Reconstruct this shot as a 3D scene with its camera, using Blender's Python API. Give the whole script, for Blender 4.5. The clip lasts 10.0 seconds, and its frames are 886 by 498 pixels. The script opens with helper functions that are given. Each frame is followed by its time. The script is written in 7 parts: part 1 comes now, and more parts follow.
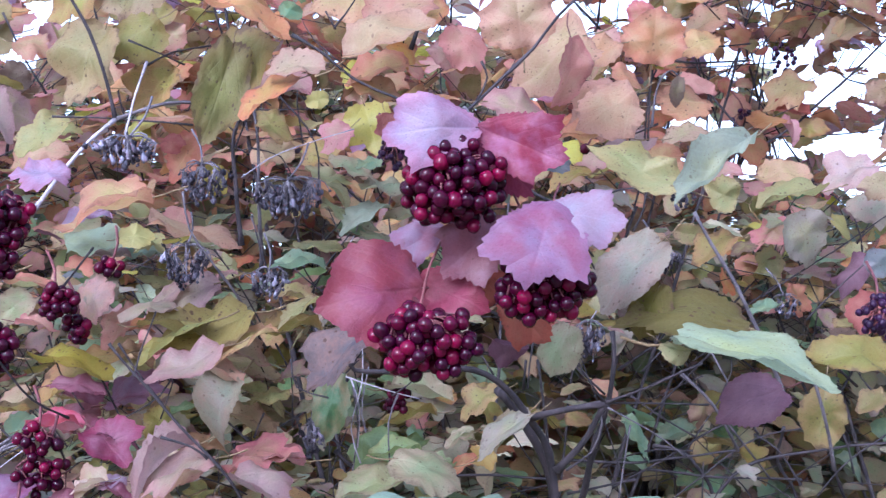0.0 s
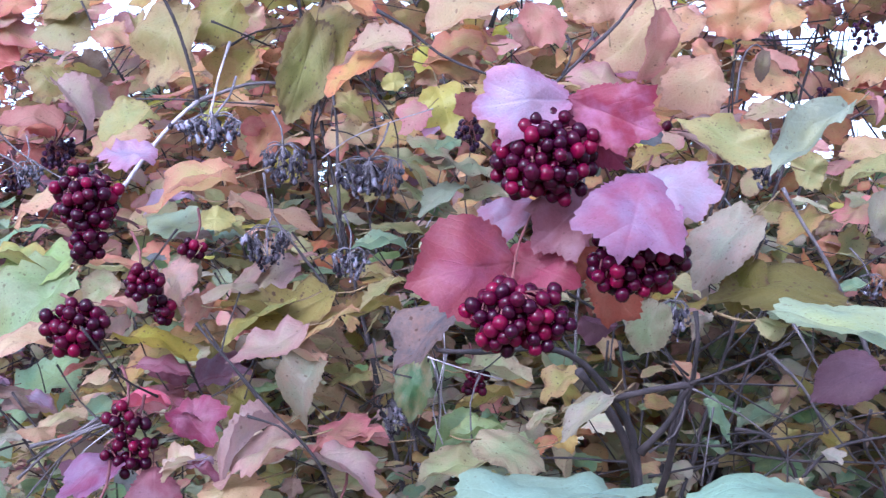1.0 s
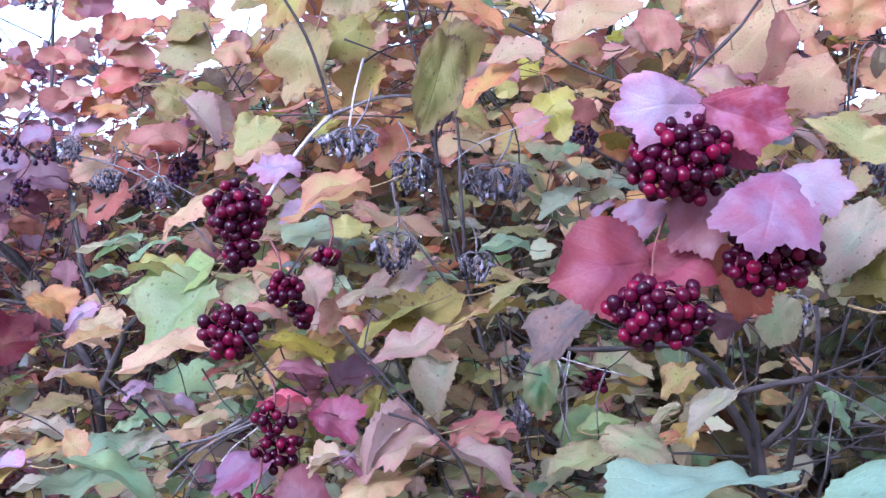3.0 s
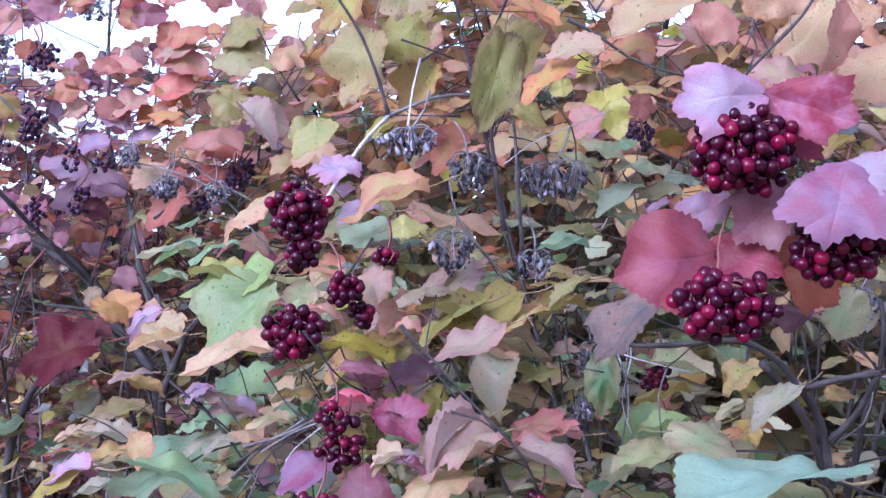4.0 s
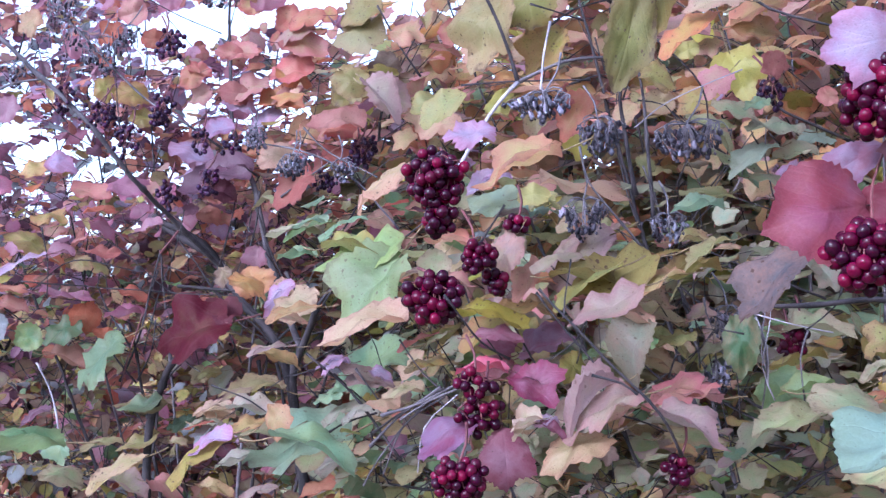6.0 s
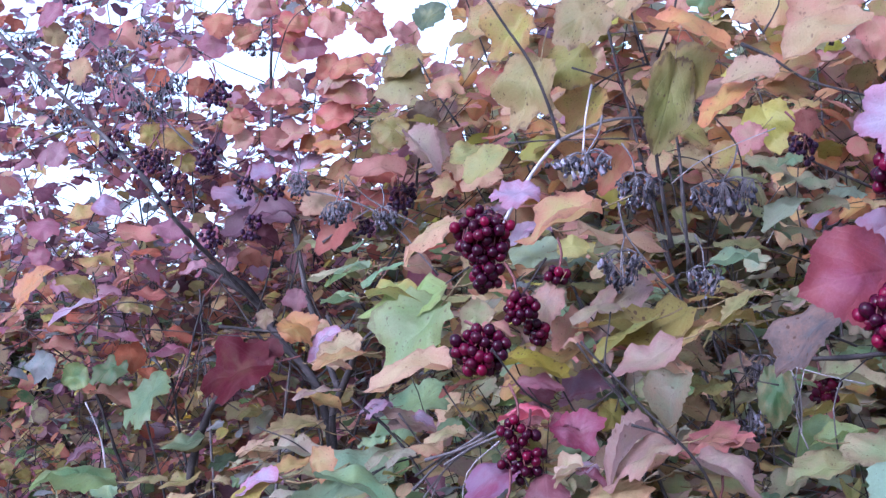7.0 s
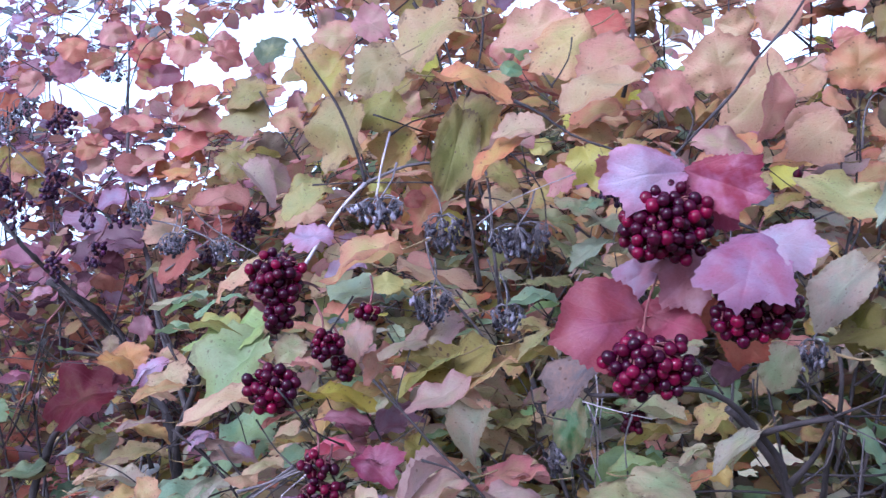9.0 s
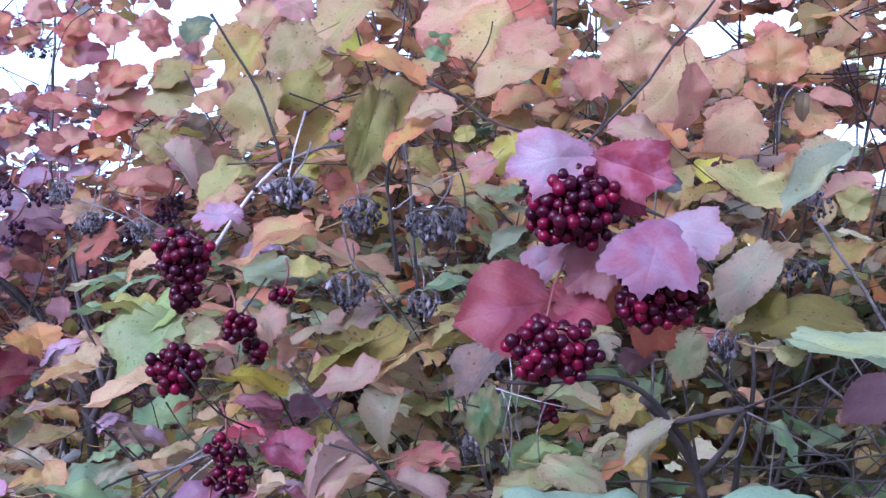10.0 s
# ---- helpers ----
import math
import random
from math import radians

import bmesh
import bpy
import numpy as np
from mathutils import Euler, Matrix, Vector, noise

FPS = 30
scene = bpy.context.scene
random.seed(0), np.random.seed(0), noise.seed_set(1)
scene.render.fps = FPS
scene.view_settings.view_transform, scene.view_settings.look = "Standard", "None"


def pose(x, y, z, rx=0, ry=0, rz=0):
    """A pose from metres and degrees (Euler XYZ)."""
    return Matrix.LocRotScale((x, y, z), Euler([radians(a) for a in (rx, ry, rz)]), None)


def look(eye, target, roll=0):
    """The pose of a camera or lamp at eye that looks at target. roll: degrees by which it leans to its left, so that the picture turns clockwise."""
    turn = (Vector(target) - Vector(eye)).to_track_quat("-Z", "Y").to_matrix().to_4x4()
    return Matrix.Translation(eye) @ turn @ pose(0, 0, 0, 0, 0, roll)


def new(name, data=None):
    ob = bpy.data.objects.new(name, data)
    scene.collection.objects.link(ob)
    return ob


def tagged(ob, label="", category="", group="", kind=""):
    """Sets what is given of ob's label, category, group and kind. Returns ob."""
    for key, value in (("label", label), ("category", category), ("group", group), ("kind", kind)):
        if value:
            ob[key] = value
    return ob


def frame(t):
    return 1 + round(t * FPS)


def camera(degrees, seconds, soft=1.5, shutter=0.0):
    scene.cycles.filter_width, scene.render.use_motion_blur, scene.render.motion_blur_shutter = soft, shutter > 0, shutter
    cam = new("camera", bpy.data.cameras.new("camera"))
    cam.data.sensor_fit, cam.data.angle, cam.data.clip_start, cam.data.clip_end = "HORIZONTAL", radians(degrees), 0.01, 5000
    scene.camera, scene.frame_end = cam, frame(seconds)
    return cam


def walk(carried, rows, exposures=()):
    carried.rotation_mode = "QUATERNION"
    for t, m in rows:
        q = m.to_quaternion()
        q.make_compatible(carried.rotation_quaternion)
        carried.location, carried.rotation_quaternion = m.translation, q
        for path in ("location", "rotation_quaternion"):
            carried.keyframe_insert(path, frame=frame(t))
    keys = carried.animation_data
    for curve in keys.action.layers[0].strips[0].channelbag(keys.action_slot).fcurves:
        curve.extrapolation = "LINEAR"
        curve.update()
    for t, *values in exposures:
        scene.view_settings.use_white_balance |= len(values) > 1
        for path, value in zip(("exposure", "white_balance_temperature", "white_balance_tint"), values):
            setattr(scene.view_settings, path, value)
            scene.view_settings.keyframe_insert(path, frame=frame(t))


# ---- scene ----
cam = camera(42.5, 10.0, soft=1.3, shutter=0.35)
PATH = [
    (0, (0.0071, 0.0143, 1.4527), (-0.0035, 2.0102, 1.5870), -0.16),
    (0.5, (-0.0019, 0.0213, 1.4477), (-0.0686, 2.0163, 1.5736), -0.27),
    (1, (-0.0150, 0.0233, 1.4418), (-0.1317, 2.0163, 1.5602), -0.38),
    (1.5, (-0.0240, 0.0043, 1.4430), (-0.1857, 1.9934, 1.5649), -0.59),
    (2, (-0.0350, -0.0077, 1.4432), (-0.2236, 1.9796, 1.5764), -0.69),
    (2.5, (-0.0461, -0.0197, 1.4414), (-0.2678, 1.9646, 1.5669), -1.00),
    (4, (-0.0662, -0.0277, 1.4326), (-0.4128, 1.9369, 1.5715), -2.21),
    (4.5, (-0.0702, -0.0317, 1.4307), (-0.4549, 1.9260, 1.5630), -2.32),
    (5, (-0.0743, -0.0377, 1.4238), (-0.5150, 1.9090, 1.5546), -2.63),
    (5.5, (-0.0834, -0.0338, 1.4158), (-0.5612, 1.9040, 1.5411), -2.73),
    (5.7, (-0.0874, -0.0338, 1.4159), (-0.5923, 1.8980, 1.5305), -3.23),
    (6.8, (-0.1034, -0.0707, 1.4243), (-0.6679, 1.8405, 1.5866), -2.94),
    (7, (-0.0993, -0.0886, 1.4363), (-0.6676, 1.8207, 1.6127), -3.04),
    (7.5, (-0.0792, -0.0986, 1.4482), (-0.6226, 1.8177, 1.6213), -3.34),
    (8, (-0.0522, -0.1096, 1.4470), (-0.5255, 1.8255, 1.6263), -2.73),
    (8.5, (-0.0122, -0.1057, 1.4466), (-0.4534, 1.8364, 1.6335), -2.53),
    (9, (0.0239, -0.1007, 1.4542), (-0.3892, 1.8464, 1.6478), -2.83),
    (9.5, (0.0418, -0.0988, 1.4510), (-0.3243, 1.8582, 1.6351), -2.42),
    (10, (0.0518, -0.0819, 1.4428), (-0.2654, 1.8850, 1.6224), -1.81),
]
EXPOSURES = [(0.0, 2.18, 4840, 17), (1.5, 2.36, 4840, 17), (2.5, 2.36, 4840, 17), (4.5, 2.22, 4820, 17), (5.5, 2.22, 4820, 17), (7.5, 1.98, 4820, 17), (10.0, 1.98, 4840, 17)]
walk(cam, [(t, look(eye, target, roll)) for t, eye, target, roll in PATH], EXPOSURES)

# ---------------------------------------------------------------- sky and sun
SUN_UP, SUN_TURN = 36.0, 205.0  # degrees: height, and compass turn of the veiled sun behind the camera
world = bpy.data.worlds.new("sky")
scene.world = world
world.use_nodes = True
sky = world.node_tree.nodes.new("ShaderNodeTexSky")
sky.sky_type, sky.sun_disc = "NISHITA", False
sky.sun_elevation, sky.sun_rotation = radians(SUN_UP), radians(SUN_TURN)
sky.air_density, sky.dust_density, sky.ozone_density = 1.0, 4.0, 1.0
veil = world.node_tree.nodes.new("ShaderNodeHueSaturation")  # thin high cloud takes most of the blue away
veil.inputs["Saturation"].default_value = 0.5
world.node_tree.links.new(sky.outputs[0], veil.inputs["Color"])
world.node_tree.links.new(veil.outputs[0], world.node_tree.nodes["Background"].inputs[0])
world.node_tree.nodes["Background"].inputs[1].default_value = 0.15

sun_data = bpy.data.lights.new("sun", "SUN")
sun_data.energy, sun_data.angle, sun_data.color = 0.68, radians(16), (1.0, 0.95, 0.88)
sun = new("sun", sun_data)
sun.matrix_world = look(
    (6 * math.sin(radians(SUN_TURN)), 6 * math.cos(radians(SUN_TURN)), 1 + 6 * math.tan(radians(SUN_UP))), (0, 1, 1.3))

# ---------------------------------------------------------------- materials


def shader(name):
    mat = bpy.data.materials.new(name)
    mat.use_nodes = True
    nt = mat.node_tree
    return mat, nt, nt.nodes["Principled BSDF"], nt.nodes["Material Output"]


def node(nt, kind, **values):
    n = nt.nodes.new(kind)
    for key, value in values.items():
        if key in ("operation", "blend_type", "data_type", "feature"):
            if key == "operation":
                n.operation = value
            elif key == "blend_type":
                n.blend_type = value
            elif key == "data_type":
                n.data_type = value
            else:
                n.feature = value
        else:
            n.inputs[key].default_value = value
    return n


def math_node(nt, op, a, b=None):
    n = nt.nodes.new("ShaderNodeMath")
    n.operation = op
    for slot, v in ((0, a), (1, b)):
        if v is None:
            continue
        if isinstance(v, (int, float)):
            n.inputs[slot].default_value = v
        else:
            nt.links.new(v, n.inputs[slot])
    return n.outputs[0]


def mixed(nt, factor, a, b, blend="MIX"):
    n = nt.nodes.new("ShaderNodeMix")
    n.data_type, n.blend_type = "RGBA", blend
    for slot, v in ((0, factor), (6, a), (7, b)):
        if isinstance(v, (int, float)):
            n.inputs[slot].default_value = v
        elif isinstance(v, tuple):
            n.inputs[slot].default_value = (*v, 1)
        else:
            nt.links.new(v, n.inputs[slot])
    return n.outputs[2]


def ramp(nt, value, lo, hi):
    n = nt.nodes.new("ShaderNodeMapRange")
    n.inputs[1].default_value, n.inputs[2].default_value = lo, hi
    nt.links.new(value, n.inputs[0])
    return n.outputs[0]


def leaf_material(name, body, blotch, edge, spots=0.5, gloss=0.45, through_light=0.35, turning=0.6):
    """An autumn leaf: two blended tints, a tinted margin, raised veins, brown specks, and light that comes through."""
    mat, nt, bsdf, out = shader(name)
    uv = nt.nodes.new("ShaderNodeUVMap")
    uv.uv_map = "blade"
    rim = nt.nodes.new("ShaderNodeUVMap")
    rim.uv_map = "rim"
    info = nt.nodes.new("ShaderNodeObjectInfo")
    geo = nt.nodes.new("ShaderNodeNewGeometry")
    chance = math_node(nt, "FRACT", math_node(nt, "ADD", info.outputs["Random"], geo.outputs["Random Per Island"]))
    xyz = nt.nodes.new("ShaderNodeSeparateXYZ")
    nt.links.new(uv.outputs[0], xyz.inputs[0])
    rimx = nt.nodes.new("ShaderNodeSeparateXYZ")
    nt.links.new(rim.outputs[0], rimx.inputs[0])
    # a place on the blade that differs from leaf to leaf
    shift = nt.nodes.new("ShaderNodeCombineXYZ")
    nt.links.new(xyz.outputs[0], shift.inputs[0])
    nt.links.new(xyz.outputs[1], shift.inputs[1])
    nt.links.new(math_node(nt, "MULTIPLY", chance, 37.0), shift.inputs[2])
    big = node(nt, "ShaderNodeTexNoise", Scale=2.6, Detail=3.0, Roughness=0.6)
    fine = node(nt, "ShaderNodeTexNoise", Scale=22.0, Detail=3.0, Roughness=0.65)
    for n in (big, fine):
        nt.links.new(shift.outputs[0], n.inputs["Vector"])
    # veins
    side = math_node(nt, "ABSOLUTE", xyz.outputs[0])
    mid = ramp(nt, side, 0.022, 0.006)
    run = math_node(nt, "FRACT", math_node(nt, "MULTIPLY", math_node(nt, "ADD", math_node(nt, "SUBTRACT", xyz.outputs[1], math_node(nt, "MULTIPLY", side, 1.05)), math_node(nt, "MULTIPLY", big.outputs["Fac"], 0.3)), 5.5))
    lateral = ramp(nt, math_node(nt, "ABSOLUTE", math_node(nt, "SUBTRACT", run, 0.5)), 0.075, 0.02)
    fan = math_node(nt, "ABSOLUTE", math_node(nt, "SUBTRACT", math_node(nt, "MULTIPLY", side, 0.77), math_node(nt, "MULTIPLY", xyz.outputs[1], 0.64)))
    mid = math_node(nt, "MAXIMUM", mid, math_node(nt, "MULTIPLY", ramp(nt, fan, 0.020, 0.005), 0.8))
    vein = math_node(nt, "MAXIMUM", mid, math_node(nt, "MULTIPLY", lateral, 0.5))
    tint = mixed(nt, ramp(nt, big.outputs["Fac"], 0.40, 0.60), body, blotch)
    # each leaf turns its own way: some stay green by the veins, some redden towards the tip
    fate = math_node(nt, "FRACT", math_node(nt, "MULTIPLY", chance, 11.7))
    soft = node(nt, "ShaderNodeTexNoise", Scale=4.5, Detail=4.0, Roughness=0.7)
    nt.links.new(shift.outputs[0], soft.inputs["Vector"])
    reach_out = math_node(nt, "ADD", math_node(nt, "MULTIPLY", rimx.outputs[0], 0.35), math_node(nt, "MULTIPLY", soft.outputs["Fac"], 1.1))
    turned = math_node(nt, "MULTIPLY", ramp(nt, reach_out, 0.62, 0.95), math_node(nt, "MULTIPLY", ramp(nt, fate, 0.35, 0.9), turning))
    kept = math_node(nt, "MULTIPLY", ramp(nt, reach_out, 0.85, 0.5), math_node(nt, "MULTIPLY", ramp(nt, fate, 0.6, 0.05), turning))
    tint = mixed(nt, math_node(nt, "MULTIPLY", turned, 0.7), tint, (0.36, 0.17, 0.13))
    tint = mixed(nt, kept, tint, (0.27, 0.27, 0.08))
    margin = math_node(nt, "MULTIPLY", ramp(nt, math_node(nt, "ADD", rimx.outputs[0], math_node(nt, "MULTIPLY", math_node(nt, "SUBTRACT", fine.outputs["Fac"], 0.5), 0.5)), 0.62, 1.08), 0.8)
    tint = mixed(nt, margin, tint, edge)
    pale = tuple(min(1.0, c * 1.25 + 0.05) for c in body)
    net = nt.nodes.new("ShaderNodeTexVoronoi")
    net.feature = "DISTANCE_TO_EDGE"
    net.inputs["Scale"].default_value = 15.0
    nt.links.new(shift.outputs[0], net.inputs["Vector"])
    mesh_vein = ramp(nt, net.outputs["Distance"], 0.09, 0.02)
    tint = mixed(nt, math_node(nt, "MULTIPLY", mesh_vein, 0.12), tint, pale)
    tint = mixed(nt, math_node(nt, "MULTIPLY", vein, 0.2), tint, pale)
    mottle = node(nt, "ShaderNodeTexNoise", Scale=48.0, Detail=4.0, Roughness=0.75)
    nt.links.new(shift.outputs[0], mottle.inputs["Vector"])
    grey = nt.nodes.new("ShaderNodeCombineXYZ")
    level = math_node(nt, "ADD", 0.72, math_node(nt, "MULTIPLY", mottle.outputs["Fac"], 0.58))
    for k in range(3):
        nt.links.new(level, grey.inputs[k])
    tint = mixed(nt, 1.0, tint, grey.outputs[0], "MULTIPLY")
    hsv = nt.nodes.new("ShaderNodeHueSaturation")
    nt.links.new(tint, hsv.inputs["Color"])
    nt.links.new(math_node(nt, "ADD", 0.488, math_node(nt, "MULTIPLY", chance, 0.026)), hsv.inputs["Hue"])
    nt.links.new(math_node(nt, "ADD", 0.85, math_node(nt, "MULTIPLY", math_node(nt, "FRACT", math_node(nt, "MULTIPLY", chance, 7.31)), 0.27)), hsv.inputs["Value"])
    nt.links.new(math_node(nt, "ADD", 0.8, math_node(nt, "MULTIPLY", math_node(nt, "FRACT", math_node(nt, "MULTIPLY", chance, 3.17)), 0.35)), hsv.inputs["Saturation"])
    # brown specks and dead patches
    cells = node(nt, "ShaderNodeTexVoronoi", Scale=13.0)
    nt.links.new(shift.outputs[0], cells.inputs["Vector"])
    speck = ramp(nt, math_node(nt, "ADD", cells.outputs["Distance"], math_node(nt, "MULTIPLY", fine.outputs["Fac"], 0.55)), 0.52, 0.44)
    where = ramp(nt, math_node(nt, "FRACT", math_node(nt, "MULTIPLY", math_node(nt, "ADD", cells.outputs["Color"], chance), 5.3)), 1.0 - 0.6 * spots, 1.02 - 0.6 * spots)
    speck = math_node(nt, "MULTIPLY", math_node(nt, "MULTIPLY", speck, where), min(1.0, 0.35 + spots))
    dots = node(nt, "ShaderNodeTexVoronoi", Scale=30.0)
    nt.links.new(shift.outputs[0], dots.inputs["Vector"])
    dot = math_node(nt, "MULTIPLY", ramp(nt, math_node(nt, "ADD", dots.outputs["Distance"], math_node(nt, "MULTIPLY", soft.outputs["Fac"], 0.5)), 0.42, 0.35), min(1.0, 0.35 + spots))
    speck = math_node(nt, "MAXIMUM", speck, dot)
    # a withered rim on some leaves
    scorch = math_node(nt, "MULTIPLY", ramp(nt, math_node(nt, "ADD", math_node(nt, "MULTIPLY", rimx.outputs[0], 0.6), math_node(nt, "MULTIPLY", soft.outputs["Fac"], 0.8)), 0.98, 1.06), min(0.85, 1.3 * spots))
    speck = math_node(nt, "MAXIMUM", speck, scorch)
    colour = mixed(nt, speck, hsv.outputs[0], (0.07, 0.035, 0.025))
    nt.links.new(colour, bsdf.inputs["Base Color"])
    nt.links.new(math_node(nt, "ADD", gloss - 0.08, math_node(nt, "MULTIPLY", fine.outputs["Fac"], 0.2)), bsdf.inputs["Roughness"])
    bsdf.inputs["Specular IOR Level"].default_value = 0.36 if 0.36 < gloss < 0.58 else 0.2
    pleat = math_node(nt, "ABSOLUTE", math_node(nt, "SUBTRACT", run, 0.5))  # the blade swells between its side veins
    relief = math_node(nt, "ADD", math_node(nt, "ADD", math_node(nt, "MULTIPLY", mesh_vein, -0.12), math_node(nt, "ADD", math_node(nt, "MULTIPLY", pleat, 0.4), math_node(nt, "MULTIPLY", vein, -0.5))), math_node(nt, "ADD", math_node(nt, "MULTIPLY", fine.outputs["Fac"], 0.5), math_node(nt, "MULTIPLY", mottle.outputs["Fac"], 0.25)))
    bump = node(nt, "ShaderNodeBump", Strength=0.32, Distance=0.003)
    nt.links.new(relief, bump.inputs["Height"])
    nt.links.new(bump.outputs[0], bsdf.inputs["Normal"])
    glow = nt.nodes.new("ShaderNodeBsdfTranslucent")
    nt.links.new(mixed(nt, 0.35, colour, body, "MIX"), glow.inputs[0])
    both = nt.nodes.new("ShaderNodeMixShader")
    both.inputs[0].default_value = through_light
    nt.links.new(bsdf.outputs[0], both.inputs[1])
    nt.links.new(glow.outputs[0], both.inputs[2])
    nt.links.new(both.outputs[0], out.inputs[0])
    return mat


LEAF = {}


def leaf_colour(name, body, blotch, edge, spots, gloss):
    """One autumn tint of the thicket: the blade's two blended colours, its margin, its specks and its roughness."""
    tints = []
    for k in (body, blotch, edge):
        bright = 0.3 * k[0] + 0.55 * k[1] + 0.15 * k[2]
        even = (0.26 / bright) ** 0.22 if name not in ("crimson", "plum", "wine", "redrose", "rose", "ashen", "slate", "magenta", "olivedark", "goldleaf", "darkgreen", "orchid", "dustyrose", "lavender", "mint_sheen") else 1.0  # tints of one thicket lie close together
        tints.append(tuple(0.62 * even * (0.93 * c + 0.07 * sum(k) / 3) for c in k))
    if name in ("red", "rose", "crimson", "magenta", "lavender", "orchid", "dustyrose", "wine", "redrose", "mauve", "plum", "yellow", "gold", "slate", "mint_sheen", "mint", "russet"):
        turning = 0.12
    elif name in ("orange", "goldolive", "olive", "goldleaf", "lightgreen", "green", "yellowgreen"):
        turning = 0.25
    else:
        turning = 0.6
    LEAF[name] = leaf_material(name + "_leaf", *tints, spots, gloss, 0.56, turning)


leaf_colour("salmon", (0.58, 0.24, 0.13), (0.56, 0.35, 0.15), (0.54, 0.15, 0.11), 0.35, 0.5)
leaf_colour("orange", (0.58, 0.27, 0.11), (0.57, 0.36, 0.16), (0.52, 0.18, 0.12), 0.35, 0.5)
leaf_colour("tan", (0.58, 0.36, 0.18), (0.46, 0.34, 0.15), (0.56, 0.24, 0.14), 0.5, 0.5)
leaf_colour("cream", (0.68, 0.52, 0.36), (0.66, 0.42, 0.30), (0.64, 0.34, 0.26), 0.15, 0.5)
leaf_colour("pink", (0.58, 0.24, 0.23), (0.56, 0.34, 0.24), (0.56, 0.16, 0.19), 0.3, 0.45)
leaf_colour("palepink", (0.43, 0.28, 0.27), (0.42, 0.33, 0.24), (0.45, 0.21, 0.22), 0.3, 0.45)
leaf_colour("coral", (0.58, 0.20, 0.16), (0.58, 0.29, 0.19), (0.52, 0.12, 0.14), 0.3, 0.5)
leaf_colour("red", (0.56, 0.035, 0.075), (0.62, 0.13, 0.23), (0.44, 0.02, 0.04), 0.1, 0.36)
# the second tint paints a lavender-pink sky sheen over the red
leaf_colour("rose", (0.31, 0.03, 0.075), (0.44, 0.15, 0.28), (0.25, 0.02, 0.05), 0.12, 0.34)
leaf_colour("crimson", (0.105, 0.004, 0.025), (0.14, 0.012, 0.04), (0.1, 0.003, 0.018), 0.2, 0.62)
leaf_colour("magenta", (0.29, 0.05, 0.125), (0.38, 0.15, 0.24), (0.26, 0.03, 0.08), 0.15, 0.36)
# violet sky sheen on red leaves, held in the base colours
leaf_colour("lavender", (0.44, 0.34, 0.5), (0.47, 0.27, 0.4), (0.44, 0.15, 0.26), 0.1, 0.32)
# its violet second tint stands for sky sheen on the blade
leaf_colour("orchid", (0.285, 0.085, 0.165), (0.31, 0.19, 0.31), (0.29, 0.16, 0.27), 0.06, 0.34)
leaf_colour("dustyrose", (0.26, 0.06, 0.08), (0.33, 0.13, 0.19), (0.22, 0.04, 0.055), 0.15, 0.42)
leaf_colour("wine", (0.17, 0.02, 0.035), (0.3, 0.06, 0.1), (0.2, 0.02, 0.04), 0.1, 0.34)
# red leaf; the pinker blotch is sky sheen put into the colour
leaf_colour("redrose", (0.27, 0.004, 0.042), (0.29, 0.03, 0.11), (0.22, 0.005, 0.032), 0.06, 0.34)
leaf_colour("mauve", (0.40, 0.16, 0.24), (0.44, 0.22, 0.28), (0.35, 0.09, 0.15), 0.2, 0.36)
leaf_colour("plum", (0.18, 0.07, 0.12), (0.24, 0.10, 0.15), (0.15, 0.04, 0.08), 0.15, 0.36)
leaf_colour("russet", (0.42, 0.125, 0.09), (0.45, 0.18, 0.12), (0.36, 0.08, 0.06), 0.3, 0.6)
leaf_colour("olive", (0.26, 0.225, 0.055), (0.35, 0.26, 0.075), (0.36, 0.20, 0.07), 0.6, 0.5)
leaf_colour("olivedark", (0.19, 0.17, 0.055), (0.29, 0.23, 0.085), (0.30, 0.20, 0.09), 0.6, 0.55)
leaf_colour("goldleaf", (0.155, 0.135, 0.003), (0.2, 0.165, 0.006), (0.16, 0.12, 0.006), 0.75, 0.62)
leaf_colour("goldolive", (0.33, 0.28, 0.055), (0.38, 0.28, 0.06), (0.33, 0.22, 0.05), 0.7, 0.6)
leaf_colour("olivetan", (0.44, 0.36, 0.11), (0.48, 0.29, 0.14), (0.52, 0.25, 0.12), 0.6, 0.5)
leaf_colour("yellow", (0.64, 0.58, 0.08), (0.58, 0.56, 0.11), (0.62, 0.48, 0.07), 0.2, 0.45)
leaf_colour("yellowgreen", (0.36, 0.37, 0.13), (0.44, 0.38, 0.14), (0.50, 0.34, 0.11), 0.5, 0.45)
leaf_colour("green", (0.15, 0.25, 0.11), (0.22, 0.31, 0.12), (0.25, 0.31, 0.10), 0.25, 0.4)
leaf_colour("mint", (0.23, 0.38, 0.22), (0.31, 0.40, 0.19), (0.30, 0.36, 0.22), 0.25, 0.36)
# pale blue-green: sky sheen on green leaves, mixed into the tint itself
leaf_colour("mint_sheen", (0.29, 0.44, 0.36), (0.31, 0.44, 0.34), (0.30, 0.40, 0.27), 0.14, 0.4)
leaf_colour("frost", (0.36, 0.44, 0.31), (0.41, 0.45, 0.30), (0.36, 0.40, 0.24), 0.3, 0.45)
leaf_colour("palegreen", (0.40, 0.46, 0.22), (0.46, 0.40, 0.24), (0.48, 0.32, 0.22), 0.4, 0.45)
leaf_colour("lightgreen", (0.25, 0.36, 0.115), (0.29, 0.37, 0.17), (0.33, 0.36, 0.12), 0.4, 0.48)
